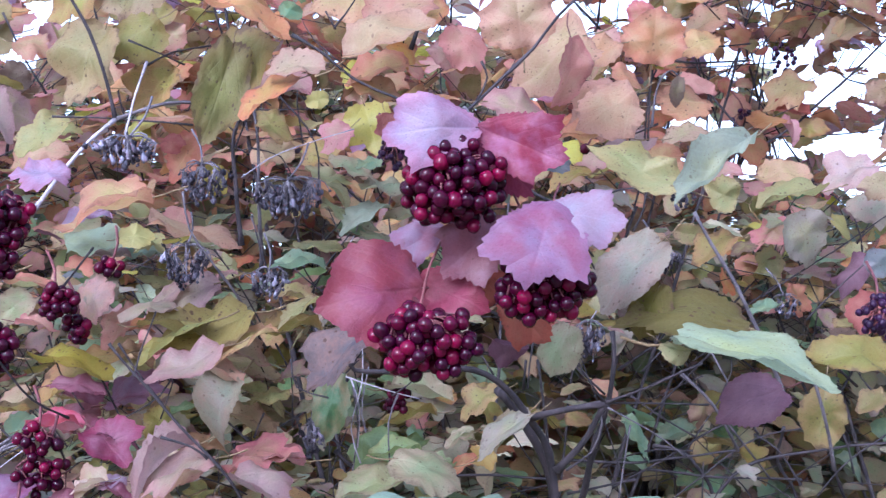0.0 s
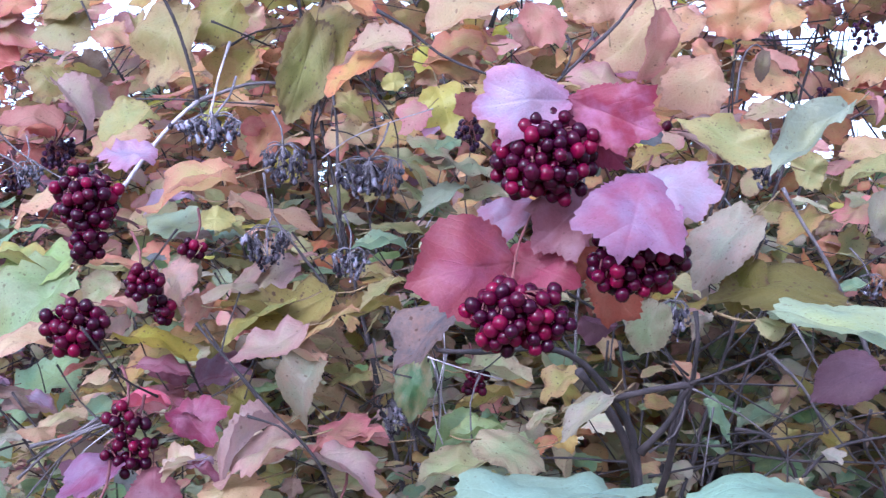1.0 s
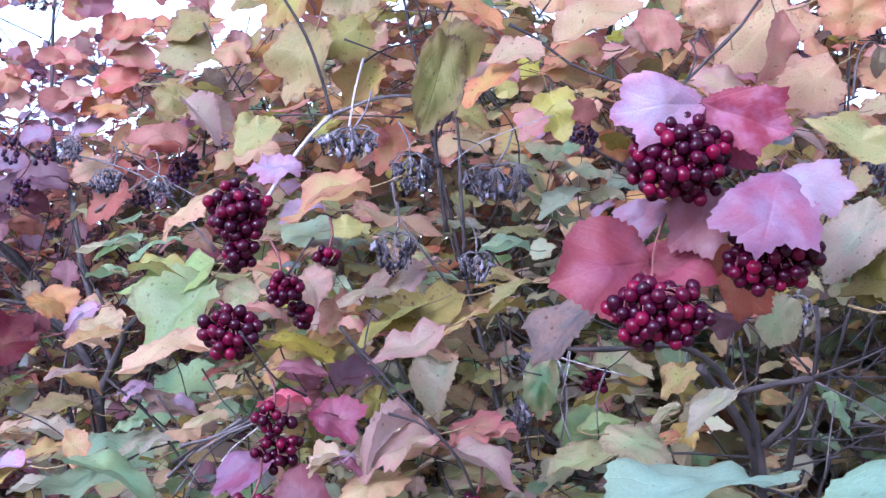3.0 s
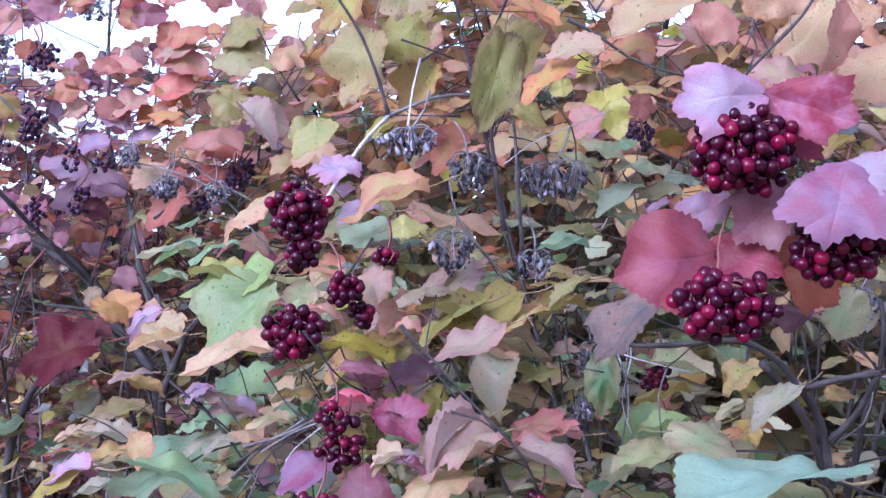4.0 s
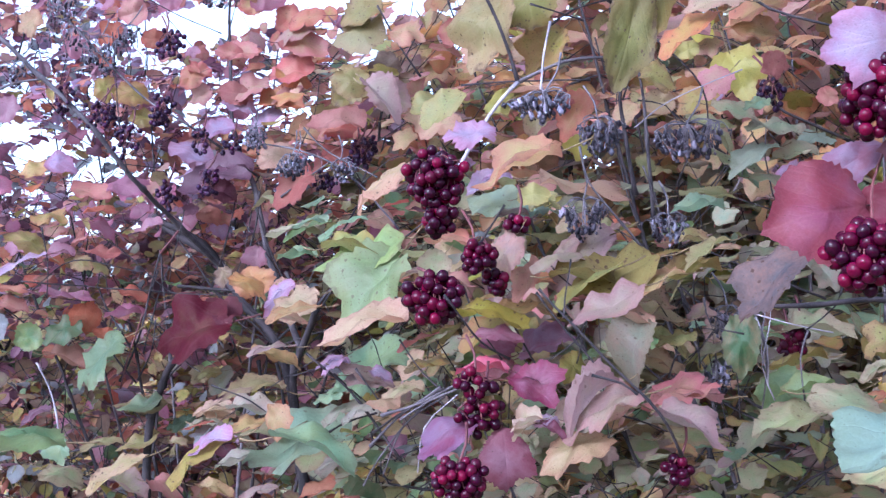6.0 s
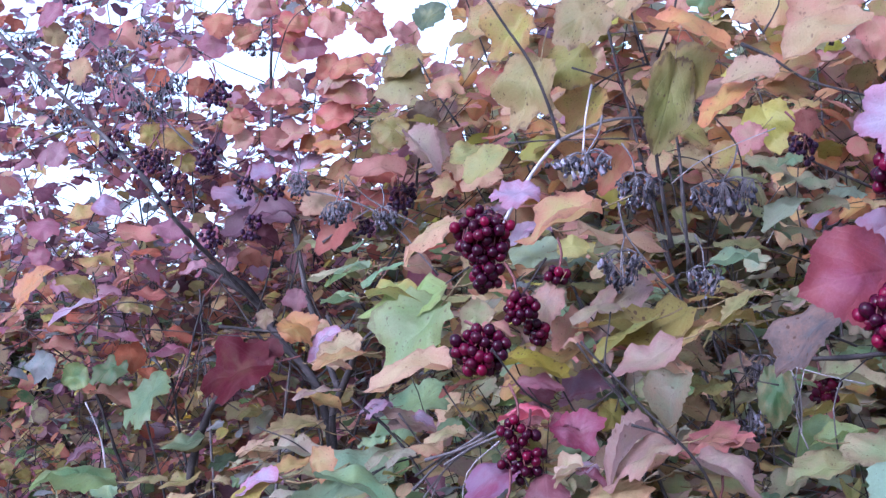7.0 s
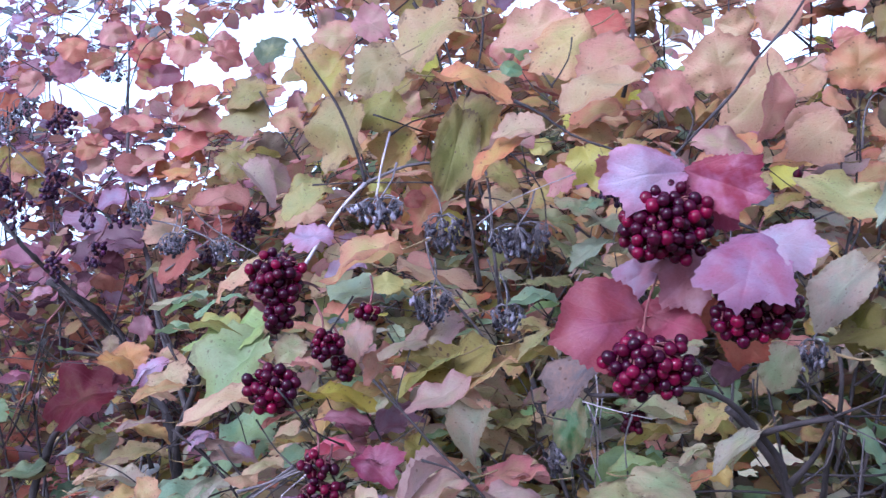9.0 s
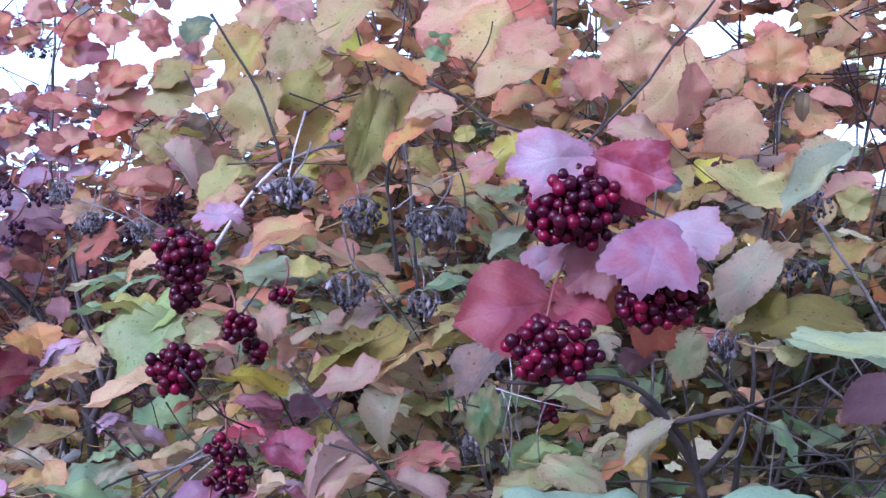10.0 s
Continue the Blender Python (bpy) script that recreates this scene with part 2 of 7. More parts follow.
leaf_colour("darkgreen", (0.075, 0.14, 0.06), (0.1, 0.17, 0.075), (0.1, 0.14, 0.06), 0.2, 0.4)
leaf_colour("greyleaf", (0.36, 0.37, 0.26), (0.44, 0.34, 0.29), (0.36, 0.29, 0.20), 0.4, 0.45)
leaf_colour("slate", (0.22, 0.25, 0.27), (0.30, 0.28, 0.31), (0.20, 0.19, 0.20), 0.4, 0.4)
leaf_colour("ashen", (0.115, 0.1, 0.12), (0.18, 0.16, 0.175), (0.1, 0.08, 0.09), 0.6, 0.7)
leaf_colour("brown", (0.22, 0.13, 0.09), (0.28, 0.18, 0.12), (0.16, 0.09, 0.07), 0.5, 0.55)
leaf_colour("gold", (0.66, 0.42, 0.07), (0.70, 0.52, 0.12), (0.60, 0.32, 0.06), 0.2, 0.5)


def bark_material(name, dark, light, rough=0.85):
    mat, nt, bsdf, out = shader(name)
    co = nt.nodes.new("ShaderNodeTexCoord")
    big = node(nt, "ShaderNodeTexNoise", Scale=35.0, Detail=4.0)
    fine = node(nt, "ShaderNodeTexNoise", Scale=400.0, Detail=3.0)
    for n in (big, fine):
        nt.links.new(co.outputs["Object"], n.inputs["Vector"])
    tint = mixed(nt, ramp(nt, big.outputs["Fac"], 0.35, 0.68), dark, light)
    tint = mixed(nt, ramp(nt, fine.outputs["Fac"], 0.6, 0.75), tint, tuple(c * 1.5 for c in light))
    nt.links.new(tint, bsdf.inputs["Base Color"])
    bsdf.inputs["Roughness"].default_value = rough
    bsdf.inputs["Specular IOR Level"].default_value = 0.25
    bump = node(nt, "ShaderNodeBump", Strength=0.5, Distance=0.002)
    nt.links.new(fine.outputs["Fac"], bump.inputs["Height"])
    nt.links.new(bump.outputs[0], bsdf.inputs["Normal"])
    return mat


BARK = {
    "dark": bark_material("dark_bark", (0.011, 0.009, 0.011), (0.034, 0.026, 0.030)),
    "grey": bark_material("grey_bark", (0.030, 0.025, 0.031), (0.092, 0.078, 0.088)),
    "pale": bark_material("pale_stalk", (0.15, 0.13, 0.155), (0.29, 0.255, 0.29), 0.6),
    "ash": bark_material("ash_stalk", (0.035, 0.03, 0.036), (0.17, 0.15, 0.18), 0.7),
    "red": bark_material("red_twig", (0.06, 0.015, 0.020), (0.11, 0.035, 0.035), 0.6),
    "green": bark_material("green_stalk", (0.10, 0.065, 0.036), (0.17, 0.12, 0.06), 0.6),
}


def berry_material(name, deep, bright, gloss):
    mat, nt, bsdf, out = shader(name)
    info = nt.nodes.new("ShaderNodeObjectInfo")
    geo = nt.nodes.new("ShaderNodeNewGeometry")
    co = nt.nodes.new("ShaderNodeTexCoord")
    chance = math_node(nt, "FRACT", math_node(nt, "ADD", info.outputs["Random"], geo.outputs["Random Per Island"]))
    grain = node(nt, "ShaderNodeTexNoise", Scale=320.0, Detail=2.0)
    nt.links.new(co.outputs["Object"], grain.inputs["Vector"])
    tint = mixed(nt, math_node(nt, "POWER", chance, 3.0), deep, bright)
    tint = mixed(nt, math_node(nt, "MULTIPLY", ramp(nt, grain.outputs["Fac"], 0.5, 0.8), 0.1), tint, tuple(min(1, c * 1.4 + 0.02) for c in bright))
    nt.links.new(tint, bsdf.inputs["Base Color"])
    nt.links.new(math_node(nt, "ADD", gloss, math_node(nt, "MULTIPLY", grain.outputs["Fac"], 0.12)), bsdf.inputs["Roughness"])
    bsdf.inputs["Subsurface Weight"].default_value = 0.15
    bsdf.inputs["Subsurface Radius"].default_value = (0.004, 0.001, 0.001)
    bsdf.inputs["Specular IOR Level"].default_value = 0.12
    return mat


BERRY = berry_material("ripe_berry", (0.013, 0.0005, 0.006), (0.078, 0.0010, 0.015), 0.02)
DARK_BERRY = berry_material("dark_berry", (0.011, 0.004, 0.015), (0.034, 0.006, 0.030), 0.3)
DRY_BERRY = berry_material("dried_berry", (0.012, 0.009, 0.014), (0.20, 0.18, 0.24), 0.45)

# ---------------------------------------------------------------- mesh helpers


def mesh_object(name, data, parent=None, label=""):
    ob = new(name, data)
    if parent is not None:
        ob.parent = parent
        ob.matrix_parent_inverse = parent.matrix_world.inverted()
    if label:
        ob["label"] = label
    return ob


def smooth_line(points, step):
    """A Catmull-Rom line through the points."""
    pts = [Vector(p) for p in points]
    pts = [pts[0] * 2 - pts[1]] + pts + [pts[-1] * 2 - pts[-2]]
    line = []
    for a, b, c, d in zip(pts, pts[1:], pts[2:], pts[3:]):
        n = max(2, int((c - b).length / step))
        for i in range(n):
            t = i / n
            line.append(0.5 * (2 * b + (c - a) * t + (2 * a - 5 * b + 4 * c - d) * t * t + (3 * b - a - 3 * c + d) * t ** 3))
    line.append(pts[-2])
    return line


def tube(points, r0, r1, sides=7, step=0.02, wobble=0.0, knots=0):
    """Vertices and faces of a tapered round branch, with thicker knots at even steps."""
    line = smooth_line(points, step)
    n = len(line)
    verts, faces = [], []
    up = Vector((0.31, 0.17, 0.93))
    for i, p in enumerate(line):
        way = (line[min(i + 1, n - 1)] - line[max(i - 1, 0)]).normalized()
        a = way.cross(up).normalized() if abs(way.dot(up)) < 0.98 else way.cross(Vector((1, 0, 0))).normalized()
        b = way.cross(a)
        f = i / max(1, n - 1)
        r = r0 + (r1 - r0) * f
        if knots:
            r *= 1 + 0.45 * max(0.0, math.cos(2 * math.pi * knots * f)) ** 14
        if wobble:
            p = p + Vector(noise.noise_vector(p * 18)) * wobble
        for k in range(sides):
            ang = 2 * math.pi * k / sides
            verts.append(p + (a * math.cos(ang) + b * math.sin(ang)) * r)
    for i in range(n - 1):
        for k in range(sides):
            faces.append((i * sides + k, i * sides + (k + 1) % sides, (i + 1) * sides + (k + 1) % sides, (i + 1) * sides + k))
    faces.append(tuple(reversed(range(sides))))
    faces.append(tuple((n - 1) * sides + k for k in range(sides)))
    return verts, faces


def make_mesh(name, verts, faces, mats, smooth=True):
    me = bpy.data.meshes.new(name)
    me.from_pydata([tuple(v) for v in verts], [], faces)
    for m in mats:
        me.materials.append(m)
    if smooth:
        me.polygons.foreach_set("use_smooth", [True] * len(me.polygons))
    me.update()
    return me


# ---------------------------------------------------------------- leaves

# half outline of each kind of blade: degrees from the tip, and reach from the blade's heart
LOBED = ((0, 0.65), (10, 0.57), (24, 0.45), (34, 0.41), (50, 0.52), (62, 0.59), (80, 0.48), (100, 0.41), (122, 0.44), (140, 0.41), (160, 0.37), (180, 0.36))
OVAL = ((0, 0.56), (20, 0.48), (45, 0.39), (75, 0.34), (105, 0.33), (135, 0.37), (160, 0.43), (180, 0.44))
FAN = ((0, 0.57), (12, 0.51), (27, 0.43), (40, 0.47), (54, 0.56), (68, 0.47), (92, 0.37), (120, 0.36), (145, 0.38), (165, 0.43), (180, 0.46))
ROUND = ((0, 0.57), (15, 0.52), (32, 0.50), (50, 0.52), (66, 0.54), (84, 0.51), (108, 0.50), (132, 0.50), (152, 0.49), (168, 0.45), (180, 0.41))
HEART = ((0, 0.61), (16, 0.51), (32, 0.45), (50, 0.46), (66, 0.48), (84, 0.46), (110, 0.47), (138, 0.46), (162, 0.42), (180, 0.38))


def reach(outline, ang):
    a = abs(ang)
    for (a0, r0), (a1, r1) in zip(outline, outline[1:]):
        if a <= a1:
            f = (a - a0) / (a1 - a0)
            f = f * f * (3 - 2 * f)
            return r0 + (r1 - r0) * f
    return outline[-1][1]


def blade(outline, rings, teeth, seed, fold, curl, cup, wave, petiole, rough=0.13, saw=1.0):
    """Vertices, faces, and the two uv pairs of one leaf: base at the origin, midrib along +y, upper face +z, length 1."""
    rnd = random.Random(seed)
    n = teeth * 2
    heart = outline[-1][1]
    verts, faces, uvs = [], [], []

    def bend(x, y, f):
        side = abs(x)
        z = fold * side - curl * (y - 0.1) ** 2 + cup * (x * x) + wave * noise.noise(Vector((x * 3.1 + seed, y * 3.1, seed * 0.7)))
        z += wave * 0.16 * f * f * math.sin(5 * math.atan2(x, y - heart) + seed)
        z += wave * 0.5 * f * noise.noise(Vector((x * 6.3, y * 6.3 + seed, seed * 1.3)))
        drop = 1 - 0.25 * abs(curl) * max(0.0, y) ** 2
        return Vector((x * (1 - 0.22 * abs(fold)), y * drop, z))

    skew = rnd.uniform(-0.06, 0.06)
    lengths = []
    for k in range(n):
        ang = -180 + 360 * (k + 0.5) / n
        r = reach(outline, ang) * (1 + rough * noise.noise(Vector((math.sin(math.radians(ang)) * 2.2, math.cos(math.radians(ang)) * 2.2, seed * 3.1))) + rnd.uniform(-0.02, 0.02))
        tooth = (rnd.uniform(0.02, 0.10) * saw if k % 2 else rnd.uniform(-0.04, 0.0) * saw) * (1.0 if abs(ang) < 165 else 0.2)
        lengths.append((math.radians(ang), r * (1 + tooth)))
    verts.append(bend(0, heart, 0))
    uvs.append((0.0, heart, 0.0))
    for f in rings:
        for ang, r in lengths:
            s = f if f == 1 else f * (0.97 if f > 0.5 else 1)
            x, y = math.sin(ang) * r * s, heart + math.cos(ang) * r * s
            x += skew * y * y
            verts.append(bend(x, y, f))
            uvs.append((x, y, f))
    for k in range(n):
        faces.append((0, 1 + (k + 1) % n, 1 + k))
    for i in range(len(rings) - 1):
        a, b = 1 + i * n, 1 + (i + 1) * n
        for k in range(n):
            j = (k + 1) % n
            faces.append((a + k, a + j, b + j, b + k))
    if petiole:
        at = len(verts)
        start = bend(0, 0.06, 0)
        sides = 5 if len(rings) > 2 else 3
        tv, tf = tube([start, (0.01, -petiole * 0.5, -0.03), (0, -petiole, 0.0)], 0.008, 0.011, sides, 0.09)
        verts += tv
        uvs += [(0.0, 0.0, 0.0)] * len(tv)
        faces += [tuple(at + v for v in f) for f in tf]
        stalk = len(tf)
    else:
        stalk = 0
    return verts, faces, uvs, stalk


def leaf_mesh(name, data, blade_mat, stalk_mat):
    verts, faces, uvs, stalk = data
    me = make_mesh(name, verts, faces, [blade_mat, stalk_mat])
    for layer in ("blade", "rim"):
        me.uv_layers.new(name=layer)
    for loop in me.loops:
        x, y, f = uvs[loop.vertex_index]
        me.uv_layers["blade"].data[loop.index].uv = (x, y)
        me.uv_layers["rim"].data[loop.index].uv = (f, 0)
    for p in me.polygons[len(me.polygons) - stalk:]:
        p.material_index = 1
    return me


SHAPES = {
    "lobed": [blade(LOBED, (0.3, 0.6, 0.85, 1), 21, s, f, c, u, 0.15, 0.35) for s, f, c, u in ((1, 0.12, 0.10, 0.0), (2, 0.25, 0.25, -0.1), (3, 0.05, 0.35, -0.25), (4, 0.3, 0.05, 0.1), (5, 0.1, 0.2, -0.35), (51, 0.35, 0.3, -0.2), (52, -0.15, 0.25, 0.2), (53, 0.2, 0.5, -0.4))],
    "oval": [blade(OVAL, (0.35, 0.7, 1), 17, s, f, c, u, 0.14, 0.3) for s, f, c, u in ((6, 0.3, 0.15, 0.0), (7, 0.1, 0.35, -0.2), (8, 0.45, 0.2, 0.0), (9, 0.15, 0.05, -0.4), (54, 0.4, 0.5, -0.2), (55, -0.1, 0.3, 0.3))],
    "heart": [blade(HEART, (0.3, 0.6, 0.85, 1), 19, s, f, c, u, 0.15, 0.35) for s, f, c, u in ((10, 0.15, 0.15, 0.0), (11, 0.3, 0.3, -0.2), (12, 0.05, 0.1, -0.3), (56, 0.4, 0.2, -0.3), (57, -0.1, 0.35, 0.15), (58, 0.25, 0.55, -0.3))],
    "fan": [blade(FAN, (0.2, 0.4, 0.6, 0.78, 0.91, 1), 34, s, f, c, u, 0.09, 0.3, 0.08, 0.8) for s, f, c, u in ((71, 0.12, 0.30, -0.25), (72, 0.20, 0.15, -0.1), (73, -0.1, 0.35, 0.2), (74, 0.10, 0.45, -0.35))],
    "round": [blade(ROUND, (0.2, 0.4, 0.6, 0.78, 0.91, 1), 38, s, f, c, u, 0.08, 0.35, 0.07, 0.6) for s, f, c, u in ((75, 0.10, 0.30, -0.15), (76, 0.22, 0.2, -0.1), (77, 0.05, 0.4, -0.3))],
    "curled": [blade(OVAL, (0.35, 0.7, 1), 22, s, f, c, u, 0.10, 0.3) for s, f, c, u in ((13, 0.9, 0.7, 0.4), (14, 1.1, 0.4, 0.2), (15, 0.7, 0.9, -0.3))],
}
SMALL = [blade(o, (0.5, 1), t, s, f, c, u, 0.06, 0.3) for o, t, s, f, c, u in (
    (LOBED, 13, 21, 0.2, 0.2, 0.0), (LOBED, 13, 22, 0.1, 0.4, -0.2), (LOBED, 13, 23, 0.35, 0.1, 0.0),
    (HEART, 11, 24, 0.2, 0.25, -0.1), (HEART, 11, 25, 0.1, 0.1, -0.3), (OVAL, 11, 26, 0.3, 0.25, 0.0), (OVAL, 11, 27, 0.15, 0.45, -0.2), (OVAL, 11, 28, 0.9, 0.6, 0.3))]
TINY = [blade(o, (1,), t, s, f, c, u, 0.05, 0) for o, t, s, f, c, u in (
    (LOBED, 8, 41, 0.2, 0.2, 0.0), (LOBED, 9, 42, 0.1, 0.4, -0.2), (LOBED, 8, 43, 0.35, 0.1, 0.0), (HEART, 7, 44, 0.2, 0.25, -0.1),
    (HEART, 7, 45, 0.1, 0.1, -0.3), (OVAL, 7, 46, 0.3, 0.25, 0.0), (OVAL, 7, 47, 0.15, 0.45, -0.2), (OVAL, 7, 48, 0.7, 0.5, 0.3))]
LEAF_MESHES = {}


def shared_leaf(shape, variant, colour):
    key = (shape, variant, colour)
    if key not in LEAF_MESHES:
        data = SMALL[variant] if shape == "small" else SHAPES[shape][variant]
        stalk = BARK["red"] if colour in ("red", "rose", "crimson", "magenta", "lavender", "orchid", "dustyrose", "wine", "redrose", "plum", "mauve", "coral") else BARK["green"]
        LEAF_MESHES[key] = leaf_mesh("leaf", data, LEAF[colour], stalk)
    return LEAF_MESHES[key]


def leaf(shrub, shape, variant, colour, x, y, z, rx, ry, rz, size, wide=1.0):
    """One leaf as a part of its shrub; size: the blade's length in metres."""
    ob = mesh_object("leaf", shared_leaf(shape, variant, colour), shrub)
    ob.matrix_basis = pose(x, y, z, rx, ry, rz) @ Matrix.Diagonal((size * wide, size, size, 1))
    ob.matrix_basis.translation = (x, y, z)
    return ob


def branch(shrub, bark, r0, r1, *points):
    """One branch of a shrub, tapered from r0 to r1 metres, with buds' knots."""
    length = sum((Vector(a) - Vector(b)).length for a, b in zip(points, points[1:]))
    v, f = tube(points, r0, r1, 7, 0.015, 0.0012 + 0.25 * max(r0, r1), max(1, int(length / 0.07)))
    return mesh_object("branch", make_mesh("branch", v, f, [BARK[bark]]), shrub)


def shrub_at(x, y, label, name="viburnum_shrub", group="shrubs of the thicket"):
    ob = new(name)
    ob.location = (x, y, 0)
    bpy.context.view_layer.update()
    return tagged(ob, label, "shrub", group)


# ---------------------------------------------------------------- fruit


def round_berry(name, mat, radius, seg, ring, wrinkle, seed):
    bm = bmesh.new()
    bmesh.ops.create_uvsphere(bm, u_segments=seg, v_segments=ring, radius=radius)
    for v in bm.verts:
        k = v.co.normalized()
        v.co *= 1 + wrinkle * noise.noise(k * 2.3 + Vector((seed, 0, 0)))
        v.co.z *= 1.06
        if k.z < -0.93:
            v.co.z += radius * 0.10
    # the dry tip of the old flower
    bmesh.ops.create_cone(bm, cap_ends=True, segments=5, radius1=radius * 0.13, radius2=radius * 0.05, depth=radius * 0.2, matrix=Matrix.Translation((0, 0, -radius * 1.0)))
    me = bpy.data.meshes.new(name)
    bm.to_mesh(me)
    bm.free()
    me.materials.append(mat)
    me.polygons.foreach_set("use_smooth", [True] * len(me.polygons))
    return me


RIPE = [round_berry("berry", BERRY, 0.0056, 14, 9, 0.06, s) for s in (1, 2, 3)]
DARK = [round_berry("berry", DARK_BERRY, 0.0044, 9, 6, 0.12, s) for s in (4, 5)]
DRY = [round_berry("dried_berry", DRY_BERRY, 0.0021, 7, 5, 0.8, s) for s in (6, 7, 8)]


def cluster(shrub, kind, x, y, z, wide, high, count, hang=0.05, label=""):
    """A hanging corymb: a stalk that forks into rays, with a berry at the end of each. (x, y, z): the middle of the fruit."""
    rnd = random.Random(int(abs(x * 7919 + z * 104729) * 1000))
    mid = Vector((x, y, z))
    fork = mid + Vector((rnd.uniform(-0.1, 0.1) * wide, 0.0, high * 0.42))
    top = fork + Vector((rnd.uniform(-0.02, 0.02), rnd.uniform(0.012, 0.03), hang))
    meshes = {"ripe": RIPE, "dark": DARK, "dry": DRY}[kind]
    size = {"ripe": 0.0052, "dark": 0.0044, "dry": 0.0027}[kind]
    count = int(count * (1.95 if kind == "ripe" else 1.25 if kind == "dark" else 1.9))
    spots, tries = [], 0
    gap = size * (1.62 if kind != "dry" else 1.2)
    while len(spots) < count and tries < count * 60:
        tries += 1
        a, h = rnd.uniform(0, 2 * math.pi), rnd.uniform(-1, 1)
        r = math.sqrt(max(0.0, 1 - (h * 0.9) ** 2)) * math.sqrt(rnd.uniform(0.05, 1))
        if kind == "dry":
            h = (0.55 - 1.7 * abs(h)) * (1.1 - 0.4 * r)
        bulge = 0.98 + 0.42 * noise.noise(Vector((math.cos(a) * 1.4 + x * 31, math.sin(a) * 1.4 + z * 17, h * 1.4)))
        p = mid + Vector((math.cos(a) * r * bulge * wide / 2, math.sin(a) * r * bulge * min(wide, high) * 0.42, h * bulge * high / 2))
        if all((p - q).length > gap for q in spots):
            spots.append(p)
    thick = 0.0011 if kind != "dry" else 0.0008
    verts, faces = tube([top, (top + fork) / 2 + Vector((0.004, 0, 0)), fork], thick * 1.5, thick * 1.2, 5, 0.012)
    rays = [fork + (Vector((rnd.uniform(-0.32, 0.32) * wide, rnd.uniform(-0.25, 0.25) * wide, -high * rnd.uniform(0.05, 0.25)))) for _ in range(6)]
    if kind == "dry":  # the old corymb keeps its umbrella of rays
        rays = [fork + Vector((math.cos(i * 0.8) * 0.4 * wide, math.sin(i * 0.8) * 0.25 * wide, -high * rnd.uniform(0.0, 0.2))) for i in range(8)]
    for ray in rays:
        tv, tf = tube([fork, (fork + ray) / 2 + Vector((0, 0, 0.004)), ray], thick, thick * 0.8, 4, 0.012)
        faces += [tuple(len(verts) + i for i in f) for f in tf]
        verts += tv
    for p in spots:
        ray = min(rays, key=lambda q: (q - p).length)
        tv, tf = tube([ray, (ray + p) / 2 + Vector((0, 0, 0.003)), p], thick * 0.7, thick * 0.6, 4, 0.012)
        faces += [tuple(len(verts) + i for i in f) for f in tf]
        verts += tv
    bark = {"ripe": "red", "dark": "red", "dry": "ash"}[kind]
    names = {"ripe": "fruiting_stalk", "dark": "fruiting_stalk", "dry": "withered_stalk"}
    origin = make_mesh("stalk", [v - mid for v in verts], faces, [BARK[bark]])
    ob = mesh_object(names[kind], origin, shrub, label)
    ob.matrix_basis = Matrix.Translation(mid)
    bpy.context.view_layer.update()
    for i, p in enumerate(spots):
        b = new("berry" if kind != "dry" else "dried_berry", meshes[i % len(meshes)])
        b.parent = ob
        s = rnd.uniform(0.86, 1.1) if kind != "dry" else rnd.uniform(0.45, 1.45)
        long = rnd.uniform(0.95, 1.1) if kind != "dry" else rnd.uniform(0.8, 2.0)
        b.matrix_basis = Matrix.Translation(p - mid) @ pose(0, 0, 0, rnd.uniform(-40, 40), rnd.uniform(-40, 40), rnd.uniform(0, 360)) @ Matrix.Diagonal((s, s, s * long, 1))
    return ob


# ---------------------------------------------------------------- ground
def ground_material():
    mat, nt, bsdf, out = shader("leaf_litter_ground")
    co = nt.nodes.new("ShaderNodeTexCoord")
    a = node(nt, "ShaderNodeTexNoise", Scale=0.7, Detail=6.0)
    b = node(nt, "ShaderNodeTexVoronoi", Scale=16.0)
    for n in (a, b):
        nt.links.new(co.outputs["Object"], n.inputs["Vector"])
    tint = mixed(nt, ramp(nt, a.outputs["Fac"], 0.4, 0.6), (0.10, 0.075, 0.045), (0.11, 0.12, 0.05))
    tint = mixed(nt, math_node(nt, "MULTIPLY", math_node(nt, "FRACT", math_node(nt, "MULTIPLY", b.outputs["Color"], 3.7)), 0.6), tint, (0.19, 0.11, 0.05))
    nt.links.new(tint, bsdf.inputs["Base Color"])
    bsdf.inputs["Roughness"].default_value = 0.95
    bump = node(nt, "ShaderNodeBump", Strength=0.6, Distance=0.03)
    nt.links.new(b.outputs["Distance"], bump.inputs["Height"])
    nt.links.new(bump.outputs[0], bsdf.inputs["Normal"])
    return mat


def build_ground():
    # fine near the thicket, coarse towards the horizon
    marks = [-3000, -600, -120, -30] + [-10 + i for i in range(21)] + [30, 120, 600, 3000]
    n = len(marks)
    verts = []
    for y in marks:
        for x in marks:
            far = max(abs(x), abs(y))
            z = 0.05 * noise.noise(Vector((x * 0.4, y * 0.4, 0))) if far < 20 else 0.0
            verts.append((x, y, z - 0.03))
    faces = [(j * n + i, j * n + i + 1, (j + 1) * n + i + 1, (j + 1) * n + i) for j in range(n - 1) for i in range(n - 1)]
    ob = new("ground", make_mesh("ground", verts, faces, [ground_material()]))
    tagged(ob, "brown ground covered with fallen leaves and short grass", "ground", kind="structure")


build_ground()

front = shrub_at(0.05, 1.45, "autumn viburnum shrub with red, salmon and green leaves and ripe berries")
left = shrub_at(-1.25, 2.1, "airy viburnum shrub with small coral leaves and dark withered berries")
right = shrub_at(0.75, 2.0, "thin viburnum shrub with orange leaves and bare dark twigs")

